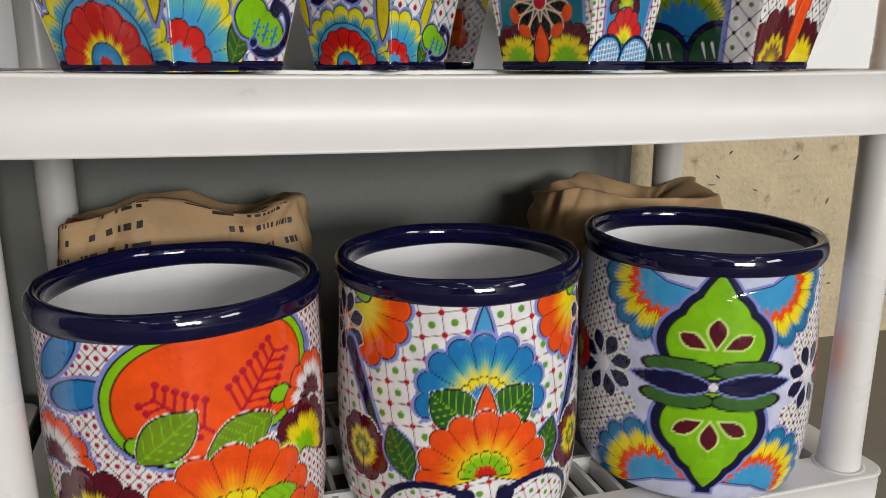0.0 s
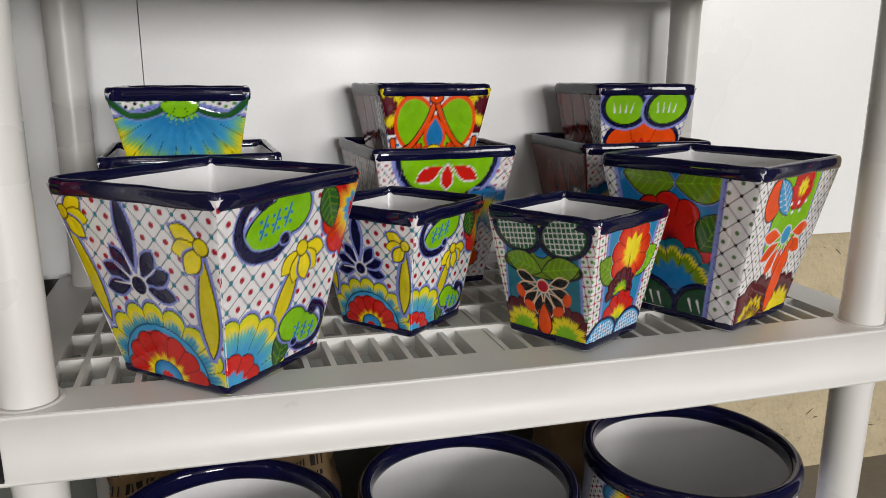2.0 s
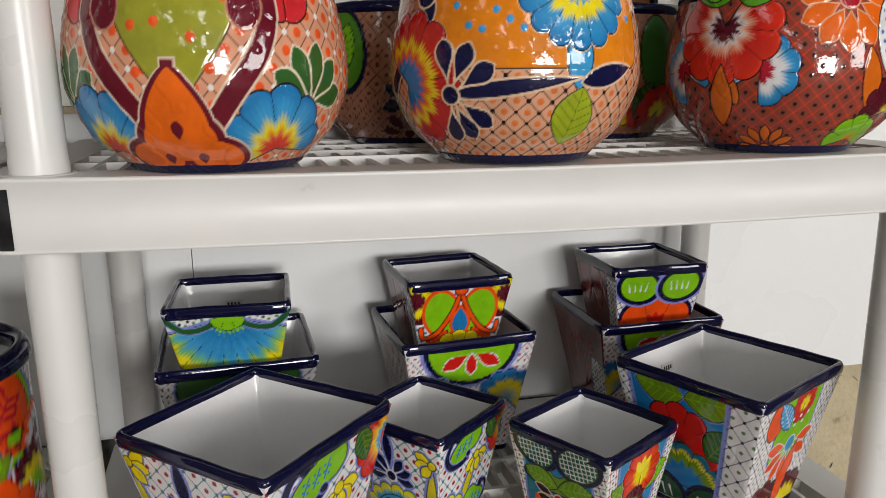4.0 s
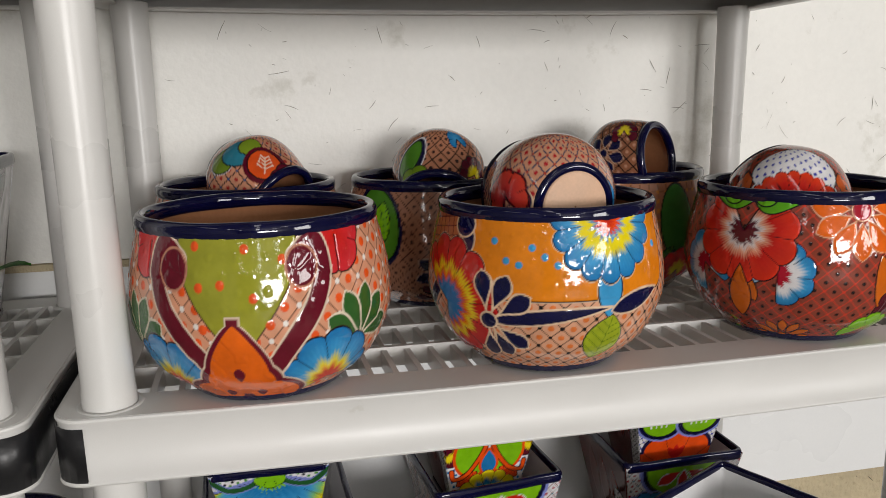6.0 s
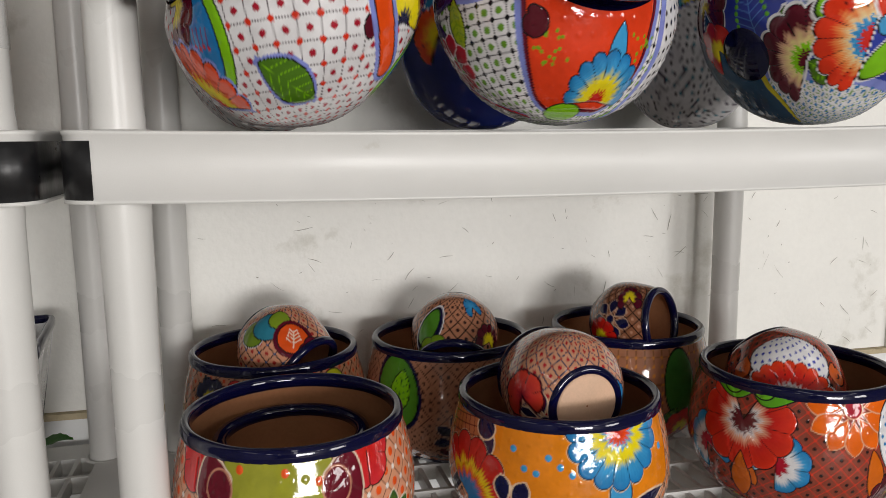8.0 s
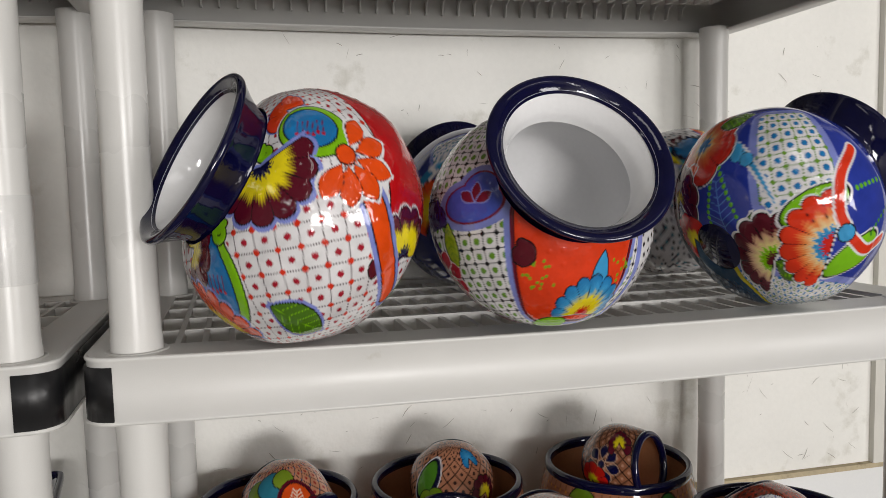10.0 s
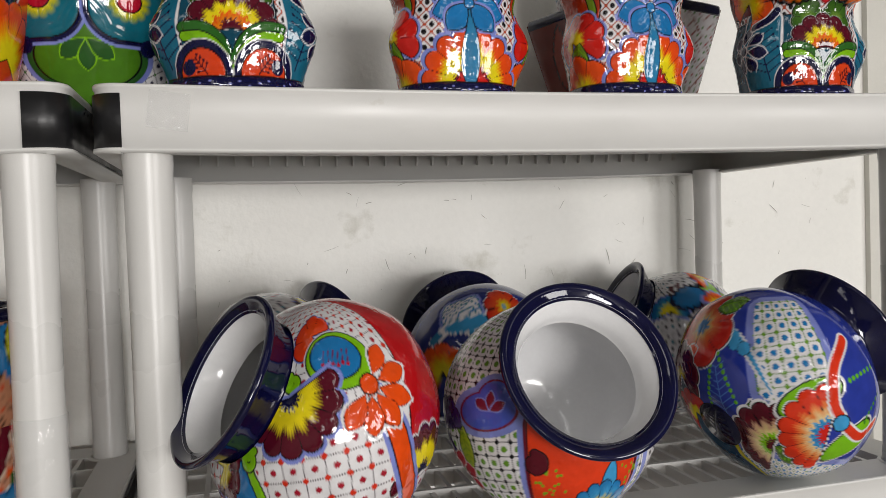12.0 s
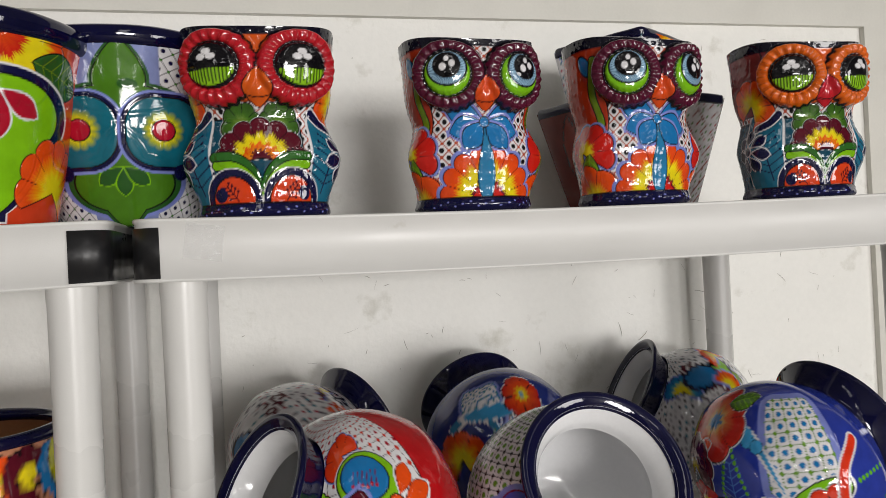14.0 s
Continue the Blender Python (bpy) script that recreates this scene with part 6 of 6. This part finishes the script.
def owl_paint(ring, kind, beak):
    def paint(U, V):
        p = Paint(U, V, W, 40)
        p.lattice(1.15, 42, srgb("a8482e"), BLK, srgb("b84e34"), 0.3, 0.2, w=0.07)
        if not kind:
            p.lay(np.maximum(11.6 - p.V, np.abs(p.U) - 2.0), srgb("d8581c"), BLK)
            for s in (-1, 1):
                p.lay(p.box(s * 10.4, 17.6, 4.4, 2.2, 1), srgb("9a3a44"), W, 0.12)
                p.fan(s * 11.4, 17.4, 2.4, [(0, MAR), (0.2, MAR), (0.3, srgb("a84a50")), (1, srgb("a84a50"))], 9, 360, 0)
            p.lay(np.maximum(p.V - 10.0, p.U - 4.5), srgb("144a60"), BLK)
        if kind:
            for s in (-1, 1):
                p.lay(p.box(s * 10.9, 14, 4.2, 7, 2), srgb("b83a1c"), BLK)
                p.lay(p.ellipse(s * 9.2, 16.5, 0.8, 1.4, -s * 30), BLU, BLK)
                p.stroke([(s * 7.6, 9.5), (s * 8.4, 13), (s * 8.0, 17)], 0.5, OLV, BLK)
                p.fan(s * 9.4, 6.2, 3.6, REDF, 7, 300, -s * 20, halo=(LAV, 0.3))
                p.leaf(s * 8.4, 6.0, 4.6, 1.3, 180 + s * 18, OLV, LIM)
                p.fan(s * 9.4, 0.6, 4.2, [(0, YEL), (0.3, YEL), (0.6, ORG), (1, ORG)], 5, 220, 0)
            p.fan(0.2, 1.2, 6.5, [(0, MAR), (0.1, MAR), (0.14, RED), (0.3, RED), (0.33, MAR), (0.38, MAR), (0.41, YEL), (0.6, YEL), (0.74, ORG), (1, srgb("e2481a"))], 8, 190, 0, 0.92, halo=(LAV, 0.5))
            for k in (72, 105, 140):
                for s in (-1, 1):
                    p.lay(p.drop(s * 0.2, 9.9, 6.0 - 0.015 * k, 1.35, -s * k, 1.2), BLU, BLK, halo=(LAV, 0.4))
            p.lay(p.drop(0, 9.8, 9.4, 1.15, 180, 1.6), srgb("2a7fae"), BLK)
            p.lay(p.ellipse(0, 9.9, 0.65, 0.6), BLU, BLK)
        else:
            for s in (-1, 1):
                p.lay(p.box(s * 8.0, 6.0, 2.6, 5.0, 1.5), srgb("1d6a86"), W, 0.14)
                p.sprig(s * 7.0, 2.4, 5.6, -s * 6, NAVY, 6, 0.32, 0.14)
                p.daisy(s * 9.6, 6.2, 2.8, 7, NAVY, line=W)
                p.lay(p.box(s * 10.8, 15, 3.4, 4.2, 1.5), srgb("8a3a3a"), BLK)
                p.fan(s * 9.6, 12.0, 3.4, FIRE, 7, 300, s * 30)
                p.stroke([(s * 6.0, 10.6), (s * 7.2, 9.6), (s * 8.8, 9.0)], 0.5, NAVY, W)
            for k in (-1, 1):
                p.fan(k * 2.1, 9.4, 2.3, [(0, srgb("7fa03e")), (0.5, srgb("3f6a1e")), (1, srgb("33581c"))], 5, 220, -k * 14, halo=(W, 0.1))
            p.fan(0, 5.9, 4.9, [(0, MAR), (0.2, MAR), (0.25, AMB), (0.38, ORG), (0.42, YEL), (0.56, YEL), (0.66, MAR), (1, MAR)], 7, 200, 0, 0.85, halo=(W, 0.1))
            for k in (-1, 1):
                p.stroke([(k * 0.2, 3.0), (k * 1.2, 4.9), (k * 2.8, 6.0), (k * 4.9, 6.1)], 0.55, srgb("2f6a24"), BLK, w=0.06)
                p.stroke([(k * 0.2, 2.2), (k * 1.3, 4.1), (k * 2.9, 5.2), (k * 4.9, 5.3)], 0.45, LIM, BLK, w=0.06)
            for k in (-1, 1):
                d = np.maximum(p.ellipse(k * 3.3, 1.6, 2.5, 2.6), 0.9 - p.V)
                p.lay(d - 0.8, NAVY, W, 0.05)
                p.lay(d, srgb("e0441a"), BLK)
                p.sprig(k * 2.7, 1.7, 2.0, -k * 40, srgb("4a0a18"), 4, 0.3, 0.16)
                p.scroll(k * 4.9, 2.4, 0.6, NAVY, k, 60, 0.32, None)
        p.lay(p.V - 1.5, NAVY, BLK)
        for k in range(22):
            p.lay(p.ellipse(-7 + 0.95 * k, 0.5 + 0.25 * (k % 3), 0.14, 0.1), srgb("8a90d8"), None)
        p.lay(18.3 - p.V, srgb("0e0d20"), None)
        for s in (-1, 1):
            owl_eye(p, s * 3.95, 15.1, ring, kind)
        p.lay(p.drop(0, 15.0, 4.0, 1.3, 180, 1.3), beak, BLK)
        p.stroke([(-1.2, 12.2), (0, 11.9), (1.2, 12.2)], 0.06, BLK)
        return p
    return paint


def owl_planter(x, y, turn, ring, kind, beak, label, s=1.0):
    prof = [(0.059, 0.0), (0.063, 0.006), (0.0605, 0.018), (0.064, 0.045), (0.0675, 0.068), (0.0625, 0.095), (0.0625, 0.106), (0.068, 0.128), (0.07, 0.15), (0.071, 0.172), (0.073, 0.19), (0.0735, 0.194)]
    rows = 190
    P = smooth_profile(prof, rows)
    th = theta_steps(340, 20)
    t = (th + np.pi) % (2 * np.pi) - np.pi
    cx = np.sign(np.sin(t)) * np.abs(np.sin(t)) ** 0.82
    cy = np.sign(np.cos(t)) * np.abs(np.cos(t)) ** 0.82
    fine = np.linspace(0, np.pi, 4000)
    fx, fy = 1.09 * np.sin(fine) ** 0.82, 0.86 * np.sign(np.cos(fine)) * np.abs(np.cos(fine)) ** 0.82
    arc = np.concatenate([[0], np.cumsum(np.hypot(np.diff(fx), np.diff(fy)))])
    U = np.repeat((np.sign(t) * np.interp(np.abs(t), fine, arc) * 7.0)[None], rows, 0)
    V = np.repeat(P[:, 1][:, None], len(th), 1) * 100
    R = np.repeat(P[:, 0][:, None], len(th), 1)
    h = np.zeros_like(R)
    for k in (-1, 1):
        q = np.hypot(U - k * 3.95, V - 15.1)
        f = np.arctan2(V - 15.1, U - k * 3.95)
        h += 0.0125 / (1 + np.exp((q - 3.85) * 9)) + 0.0012 * np.cos(f * 22) * np.exp(-((q - 2.9) / 0.6) ** 2)
        h += 0.003 * np.exp(-(q / 1.6) ** 2) - 0.004 * np.exp(-((q - 2.4) / 0.25) ** 2)
        h += 0.0105 * np.exp(-((U - k * 8.6) / 2.3) ** 2 - ((V - 5.5) / 3.0) ** 2)
        h += 0.006 * np.exp(-((U - k * 2.8) / 1.8) ** 2 - ((V - 0.8) / 0.8) ** 2)
    h += 0.010 * np.exp(-(U / 1.1) ** 2 - ((V - 12.6) / 1.5) ** 2)
    pt = owl_paint(ring, kind, beak)(U.ravel(), V.ravel())
    h += (pt.H * 0.01).reshape(R.shape)
    R = R + h
    X, Y, Z = R * 1.07 * cx, -R * 0.86 * cy, np.repeat(P[:, 1][:, None], len(th), 1)
    Z = Z + 0.004 * np.clip((Z - 0.18) / 0.014, 0, 1) * np.cos(2 * th + 3.14)
    Gd = np.stack([X, Y, Z], -1)
    ins = np.stack([Gd[-1] * np.array([0.9, 0.9, 1.0]), Gd[-1] * np.array([0.88, 0.88, 0.6]), Gd[-1] * np.array([0.02, 0.02, 0.1])])
    pot = root("owl_planter", pose(x, y, Z5, 0, 0, turn), label, "planter", OW)
    child("body", mesh_of("body", Gd * s, grid_faces(rows, len(th)), GLAZE, pt.C), pot, "hand-painted moulded owl body")
    child("rim", mesh_of("rim", np.stack([Gd[-1], Gd[-1] * np.array([0.97, 0.97, 1.004]), ins[0]]) * s, grid_faces(3, len(th)), COBALT), pot, "dark cobalt glazed rim")
    child("lining", mesh_of("lining", ins * s, grid_faces(3, len(th)), WHITE_GLAZE), pot)
    return pot


owl_planter(-0.33, 0.085, -2, srgb("c9202c"), 0, srgb("e2601a"), "glazed owl-shaped planter with red eye rings")
owl_planter(-0.098, 0.095, 4, srgb("5a1230"), 1, srgb("e2501a"), "glazed owl-shaped planter with maroon eyes and blue bow", 0.97)
owl_planter(0.1, 0.085, 8, srgb("5a1230"), 1, srgb("e2501a"), "glazed owl-shaped planter with maroon eyes, before square pots", 0.97)
owl_planter(0.328, 0.085, -3, srgb("ee6a14"), 0, srgb("c9202c"), "glazed owl-shaped planter with orange eye rings", 0.97)
square_pot("square_planter", pose(0.205, 0.3, Z5 + 0.085, 0, 0, 33), 0.15, 0.095, 0.165, [garden(51), garden(52)], "flared square planter stacked behind an owl planter", "square planters on the top shelf", (50, 50), 11)
square_pot("square_planter", pose(0.215, 0.31, Z5, 0, 0, 20), 0.2, 0.13, 0.165, [plain_lattice(W, srgb("8f4a3c"), srgb("4f8a2e"), CRIM), back_clay], "large flared square planter with lattice, behind an owl planter", "square planters on the top shelf", (50, 50), 12)


def face_paint(U, V):
    p = Paint(U, V / 0.92, srgb("8792c4"), 41)
    for s in (-1, 1):
        for z in (19, 3):
            d = p.box(s * 7.6, z, 3.6, 4.2, 0.6)
            p.lay(d, W, None)
            p.lattice(1.5, 30, BLK, NAVY, srgb("3f7a24"), 0.25, 0.16, clip=d)
    d = np.minimum.reduce([p.drop(0, 14.5, 7.5, 2.6, 0, 0.7), p.ellipse(0, 15.2, 5.4, 1.6)])
    p.lay(d, srgb("4b7d1c"), BLK, halo=(GRN, 0.4))
    p.lay(p.ellipse(0.8, 16.8, 1.0, 0.6), GRN, None)
    e = np.minimum.reduce([p.ellipse(0, 5.6, 5.8, 3.4), p.drop(0, 7, 7.0, 3.0, 180, 0.7), p.drop(0, 6, 6, 2.2, 0, 0.7)])
    p.lay(e - 0.7, GRN, LAV, 0.2)
    p.lay(e, srgb("4b7d1c"), BLK)
    for k in (-55, 0, 55):
        p.lay(p.drop(0, 7.6, 3.4, 0.95, 180 + k, 1.3), GRN, LIM, 0.08)
    for s in (-1, 1):
        d = p.box(s * 4.6, 11.6, 4.2, 3.9, 3.2)
        p.lay(d - 0.65, NAVY, LAV, 0.15)
        p.lay(d, srgb("15697c"), BLK)
        p.fan(s * 4.3, 11.8, 2.4, [(0, RED), (0.4, RED), (0.5, YEL), (0.75, srgb("a8b030")), (1, srgb("15697c"))], 13, 360, 0, line=None, lines=False)
        p.lay(p.ellipse(s * 4.3, 11.8, 1.25, 1.2), CRIM, BLK)
        p.scroll(s * 6.6, 7.0, 0.8, NAVY, s, 90, 0.35, None)
    return p


def tulip_paint(U, V):
    p = Paint(U, V, W, 42)
    p.lay(p.V * 0 - 1, srgb("d8401c"), None)
    p.fan(1, 17.5, 7, [(0, ORG), (0.3, RED), (0.35, YEL), (0.6, YEL), (0.75, srgb("f0601a")), (1, srgb("e2381a"))], 7, 250, 180, halo=(BLK, 0.1))
    for s in (-1, 1):
        p.leaf(2 + s * 2, 15.5, 7, 2.2, -s * 105, GRN, OLV)
    d = np.minimum(p.ellipse(1, 10.4, 6.6, 3.6), p.drop(1, 10, 8.6, 4.0, 180, 0.7))
    p.lay(d - 0.9, NAVY, W, 0.1)
    p.lay(d, LIM, BLK)
    for k in (-60, 0, 60):
        p.lay(p.drop(1, 12.6, 4.4, 1.1, 180 + k, 1.3), CRIM, W, 0.1)
    for s in (-1, 1):
        p.fan(1 + s * 7, 3.5, 5.4, FIRE, 7, 240, -s * 10)
    return p


NB = "assorted planters on the adjoining shelving"
round_pot("planter", pose(-0.482, 0.185, Z5, 0, 0, 6), [(0.07, 0), (0.08, 0.01), (0.105, 0.07), (0.115, 0.13), (0.118, 0.18), (0.118, 0.194)], face_paint, "blue-grey planter with teal discs and green medallions", NB, (0.005, 0.011), WHITE_GLAZE, 420, 230, seed=12)
round_pot("planter", pose(-0.612, 0.075, Z5, 0, 0, 30), [(0.07, 0), (0.076, 0.01), (0.088, 0.07), (0.1, 0.14), (0.11, 0.182)], tulip_paint, "tapered planter with lime medallion and orange flowers", NB, (0.005, 0.012), WHITE_GLAZE, 420, 210, seed=13)

# ---------------------------------------------------------------- adjoining shelving
for k, zz in enumerate((0.0, 0.075)):
    prof = [(r * (1.0 - 0.06 * k), z) for r, z in BOWL]
    round_pot("round_planter", pose(-0.66 + 0.01 * k, 0.12, Z4 + zz, 0, 0, 30), prof, bowl_green if k == 0 else bowl_b1, "round clay planter in a stack of two", NB, (0.004, 0.007), CLAY, 110, 40, seed=14 + k)
square_pot("square_planter", pose(-0.66, 0.3, Z3, 0, 0, 10), 0.185, 0.12, 0.195, [plain_lattice(W, BLK, BLK, None), plain_lattice(W, BLK, BLK, None)], "tall flared square planter with black dotted lattice", NB, (40, 30), 16)
round_pot("planter", pose(-0.582, 0.13, Z2, 0, 0, 20), cylinder_profile(0.105, 0.25), cyl_orange, "white glazed planter with orange flowers and lattice", NB, (0.005, 0.012), WHITE_GLAZE, 150, 70, seed=17)


# ---------------------------------------------------------------- sacks on the bottom shelf
def sack(x, y, z, w, d, h, turn, label, prints, seed, fold):
    """A crumpled paper sack with a rolled, creased top."""
    bag = root("paper_sack", pose(x, y, z, 0, 0, turn), label, "sack", "paper sacks on the bottom shelf")
    nu, nv = 240, 60
    th = np.linspace(0, 2 * np.pi, nu, endpoint=False)
    rows = []
    for j in range(nv):
        t = j / (nv - 1)
        row = []
        for a in th:
            c, s = math.cos(a), math.sin(a)
            e = 0.45
            px, py = math.copysign(abs(c) ** e, c) * w / 2, math.copysign(abs(s) ** e, s) * d / 2
            top = max(0.0, (t - fold) / (1 - fold))
            k = 1 - 0.10 * t - 0.45 * top ** 2
            pz = h * min(1, t / fold * 0.97) if t <= fold else h * (0.97 + 0.03 * math.sin(top * 3.1)) - 0.03 * top ** 2
            v = Vector((px * 9, py * 9, pz * 9 + seed * 7))
            crease = 0.013 * (abs(noise.noise(v * 1.1)) ** 0.7) + 0.008 * abs(noise.noise(v * 2.7)) - 0.012
            amp = 0.5 + 1.6 * t ** 3
            row.append((px * k + c * crease * amp * 2, py * k + s * crease * amp * 2, pz + 0.05 * noise.noise(v * 0.9) * t ** 2 + crease * amp * top))
        rows.append(row)
    V = np.array(rows)
    lid = V[-1] * np.array([0.3, 0.3, 1.0]) - np.array([0, 0, 0.012])
    V = np.concatenate([V, lid[None], (lid * np.array([0.01, 0.01, 1]))[None]])
    child("paper", mesh_of("paper", V, grid_faces(nv + 2, nu), KRAFT), bag, "crumpled brown kraft paper")
    for mat, lab, cells in prints:
        VV, FF = [], []
        for j, i, hj, wi in cells:
            for jj in range(j, j + hj):
                for ii in range(i, i + wi):
                    q = [V[jj, ii % nu], V[jj, (ii + 1) % nu], V[jj + 1, (ii + 1) % nu], V[jj + 1, ii % nu]]
                    FF.append([len(VV) + n for n in range(4)])
                    for v in q:
                        n = v - np.array([0, 0, v[2]])
                        VV.append(v + n / max(np.linalg.norm(n), 1e-6) * 0.0012 + np.array([0, 0, 0.0006]))
        mark = child("print", mesh_of("print", VV, FF, mat), bag, lab)
        if len(cells) > 20:
            tagged(mark, lab, kind="stuff")
    return bag


rnd = random.Random(4)
bars = []
for r in range(11):
    i = 128 + rnd.randrange(16)
    while i < 228 - rnd.randrange(30):
        n = rnd.choice((1, 1, 2, 3))
        if rnd.random() < 0.85:
            bars.append((27 + r * 3 - (r % 4 == 2), i, 2 if r % 5 == 2 else 1, n))
        i += n + rnd.choice((1, 1, 1, 2, 4))
sack(-0.275, 0.33, Z1, 0.31, 0.17, 0.285, 2, "brown paper sack with dark and red printing", [(INK, "dark printed bars", bars), (RED_INK, "red printed patch", [(34, 120, 18, 12)]), (RED_INK, "red printed patch", [(50, 176, 6, 9)])], 1, 0.72)
sack(0.31, 0.335, Z1, 0.29, 0.16, 0.285, -4, "plain crumpled brown paper sack", [], 3, 0.74)


# ---------------------------------------------------------------- scuffs, tape and small marks
def marks(name, n, x0, x1, z0, z1, y, seed, mat, label, long=0.03, wide=0.00045):
    """Short scratches on a wall face."""
    rnd = random.Random(seed)
    bm = bmesh.new()
    for _ in range(n):
        x, z, a, l = rnd.uniform(x0, x1), rnd.uniform(z0, z1), rnd.uniform(0, math.pi), rnd.uniform(0.15, 1) ** 2 * long
        w = wide * rnd.uniform(0.4, 1.4)
        bend = rnd.uniform(-0.3, 0.3)
        pts = []
        for k in range(4):
            q = (k / 3 - 0.5) * l
            pts.append((x + q * math.cos(a + bend * k / 3), z + q * math.sin(a + bend * k / 3), w * (1 - abs(k / 1.5 - 1) * 0.7)))
        vs = [(bm.verts.new((px - w2 * math.sin(a), y, pz + w2 * math.cos(a))), bm.verts.new((px + w2 * math.sin(a), y, pz - w2 * math.cos(a)))) for px, pz, w2 in pts]
        for k in range(3):
            bm.faces.new((vs[k][0], vs[k][1], vs[k + 1][1], vs[k + 1][0]))
    me = bpy.data.meshes.new(name)
    bm.to_mesh(me)
    bm.free()
    me.materials.append(mat)
    ob = new(name, me)
    return tagged(ob, label, "scratches", kind="stuff")


marks("wall_scratches", 150, -0.45, 0.75, 0.99, 1.31, 0.4612, 1, SCRATCH, "fine dark scratches on the white wall", 0.03)
marks("wall_scratches", 110, -0.4, 0.7, 1.4, 1.75, 0.4612, 2, SCRATCH, "fine dark scratches on the white wall", 0.028)
marks("wall_scratches", 14, -0.2, 0.7, 1.85, 2.12, 0.4612, 3, SCRATCH, "fine dark scratches on the white wall", 0.02)
marks("wall_pits", 130, 0.2, 1.3, 0.02, 0.47, 0.4992, 4, INK, "dark pits in the rough concrete", 0.02, 0.0014)


def tape_piece(x, y, z, w, h, turn, label):
    ob = root("clear_tape", pose(x, y, z, 0, turn, 0), label, "tape")
    nu, nv = 12, 10
    V = np.array([[(w * (i / (nu - 1) - 0.5), -0.0006 - 0.0006 * noise.noise(Vector((i * 0.8, j * 0.9, x * 9))), h * (j / (nv - 1) - 0.5)) for i in range(nu)] for j in range(nv)])
    child("strip", mesh_of("strip", V, grid_faces(nv, nu, False), CLEAR), ob)
    return ob


tape_piece(-0.388, 0.0, 1.776, 0.036, 0.034, 8, "wrinkled glossy clear tape on the shelf edge")


def screw_heads():
    """Small raised mould marks under and on the shelf edges."""
    for x, z in ((-0.12, TOPS[3] - FAS), (0.16, TOPS[3] - FAS), (-0.12, TOPS[4] - FAS), (0.16, TOPS[4] - FAS)):
        th = np.linspace(0, 2 * np.pi, 16, endpoint=False)
        V = np.array([[(r * math.cos(a), r * math.sin(a) * 0.6, zz) for a in th] for r, zz in ((0.011, 0.0005), (0.0105, -0.0018), (0.006, -0.0022), (0.001, -0.001))])
        ob = new("mould_mark", mesh_of("mould_mark", V, grid_faces(4, 16), RESIN))
        ob.matrix_basis = pose(x, 0.012, z)
        tagged(ob, "small oval mould mark under the shelf edge", "mould mark", "mould marks under the shelves")


screw_heads()

# a leaf tip beside the dotted planter
leaf = root("plant_leaf", pose(-0.578, 0.24, Z3 + 0.075), "green serrated leaf tip poking from a planter", "leaf")
V = np.array([[(0.05 * t, 0.016 * math.sin(math.pi * min(1, t * 1.05)) * k * (1 + 0.25 * (i % 2)), 0.012 * math.sin(t * 2) + 0.003 * abs(k)) for k in (-1, 0, 1)] for i, t in enumerate(np.linspace(0, 1, 12))])
child("blade", mesh_of("blade", V, grid_faces(12, 3, False), LEAF), leaf)
child("stem", mesh_of("stem", np.array([[(x, 0.0015 * math.cos(a), -0.07 * (1 - t) + 0.0015 * math.sin(a)) for a in (0, 2, 4)] for t, x in ((0, -0.03), (0.5, -0.012), (1, 0.002))]), grid_faces(3, 3), LEAF), leaf)


# glossy clear tape wound round a tube of the adjoining unit
band = root("clear_tape_band", pose(-0.512, 0.028, 1.43), "glossy clear tape wound round a white shelf tube", "tape")
child("wrap", lathe("wrap", [(0.0222, 0.0), (0.0232, 0.001), (0.0233, 0.03), (0.0231, 0.05), (0.0233, 0.075), (0.0222, 0.077)], CLEAR, 40), band)
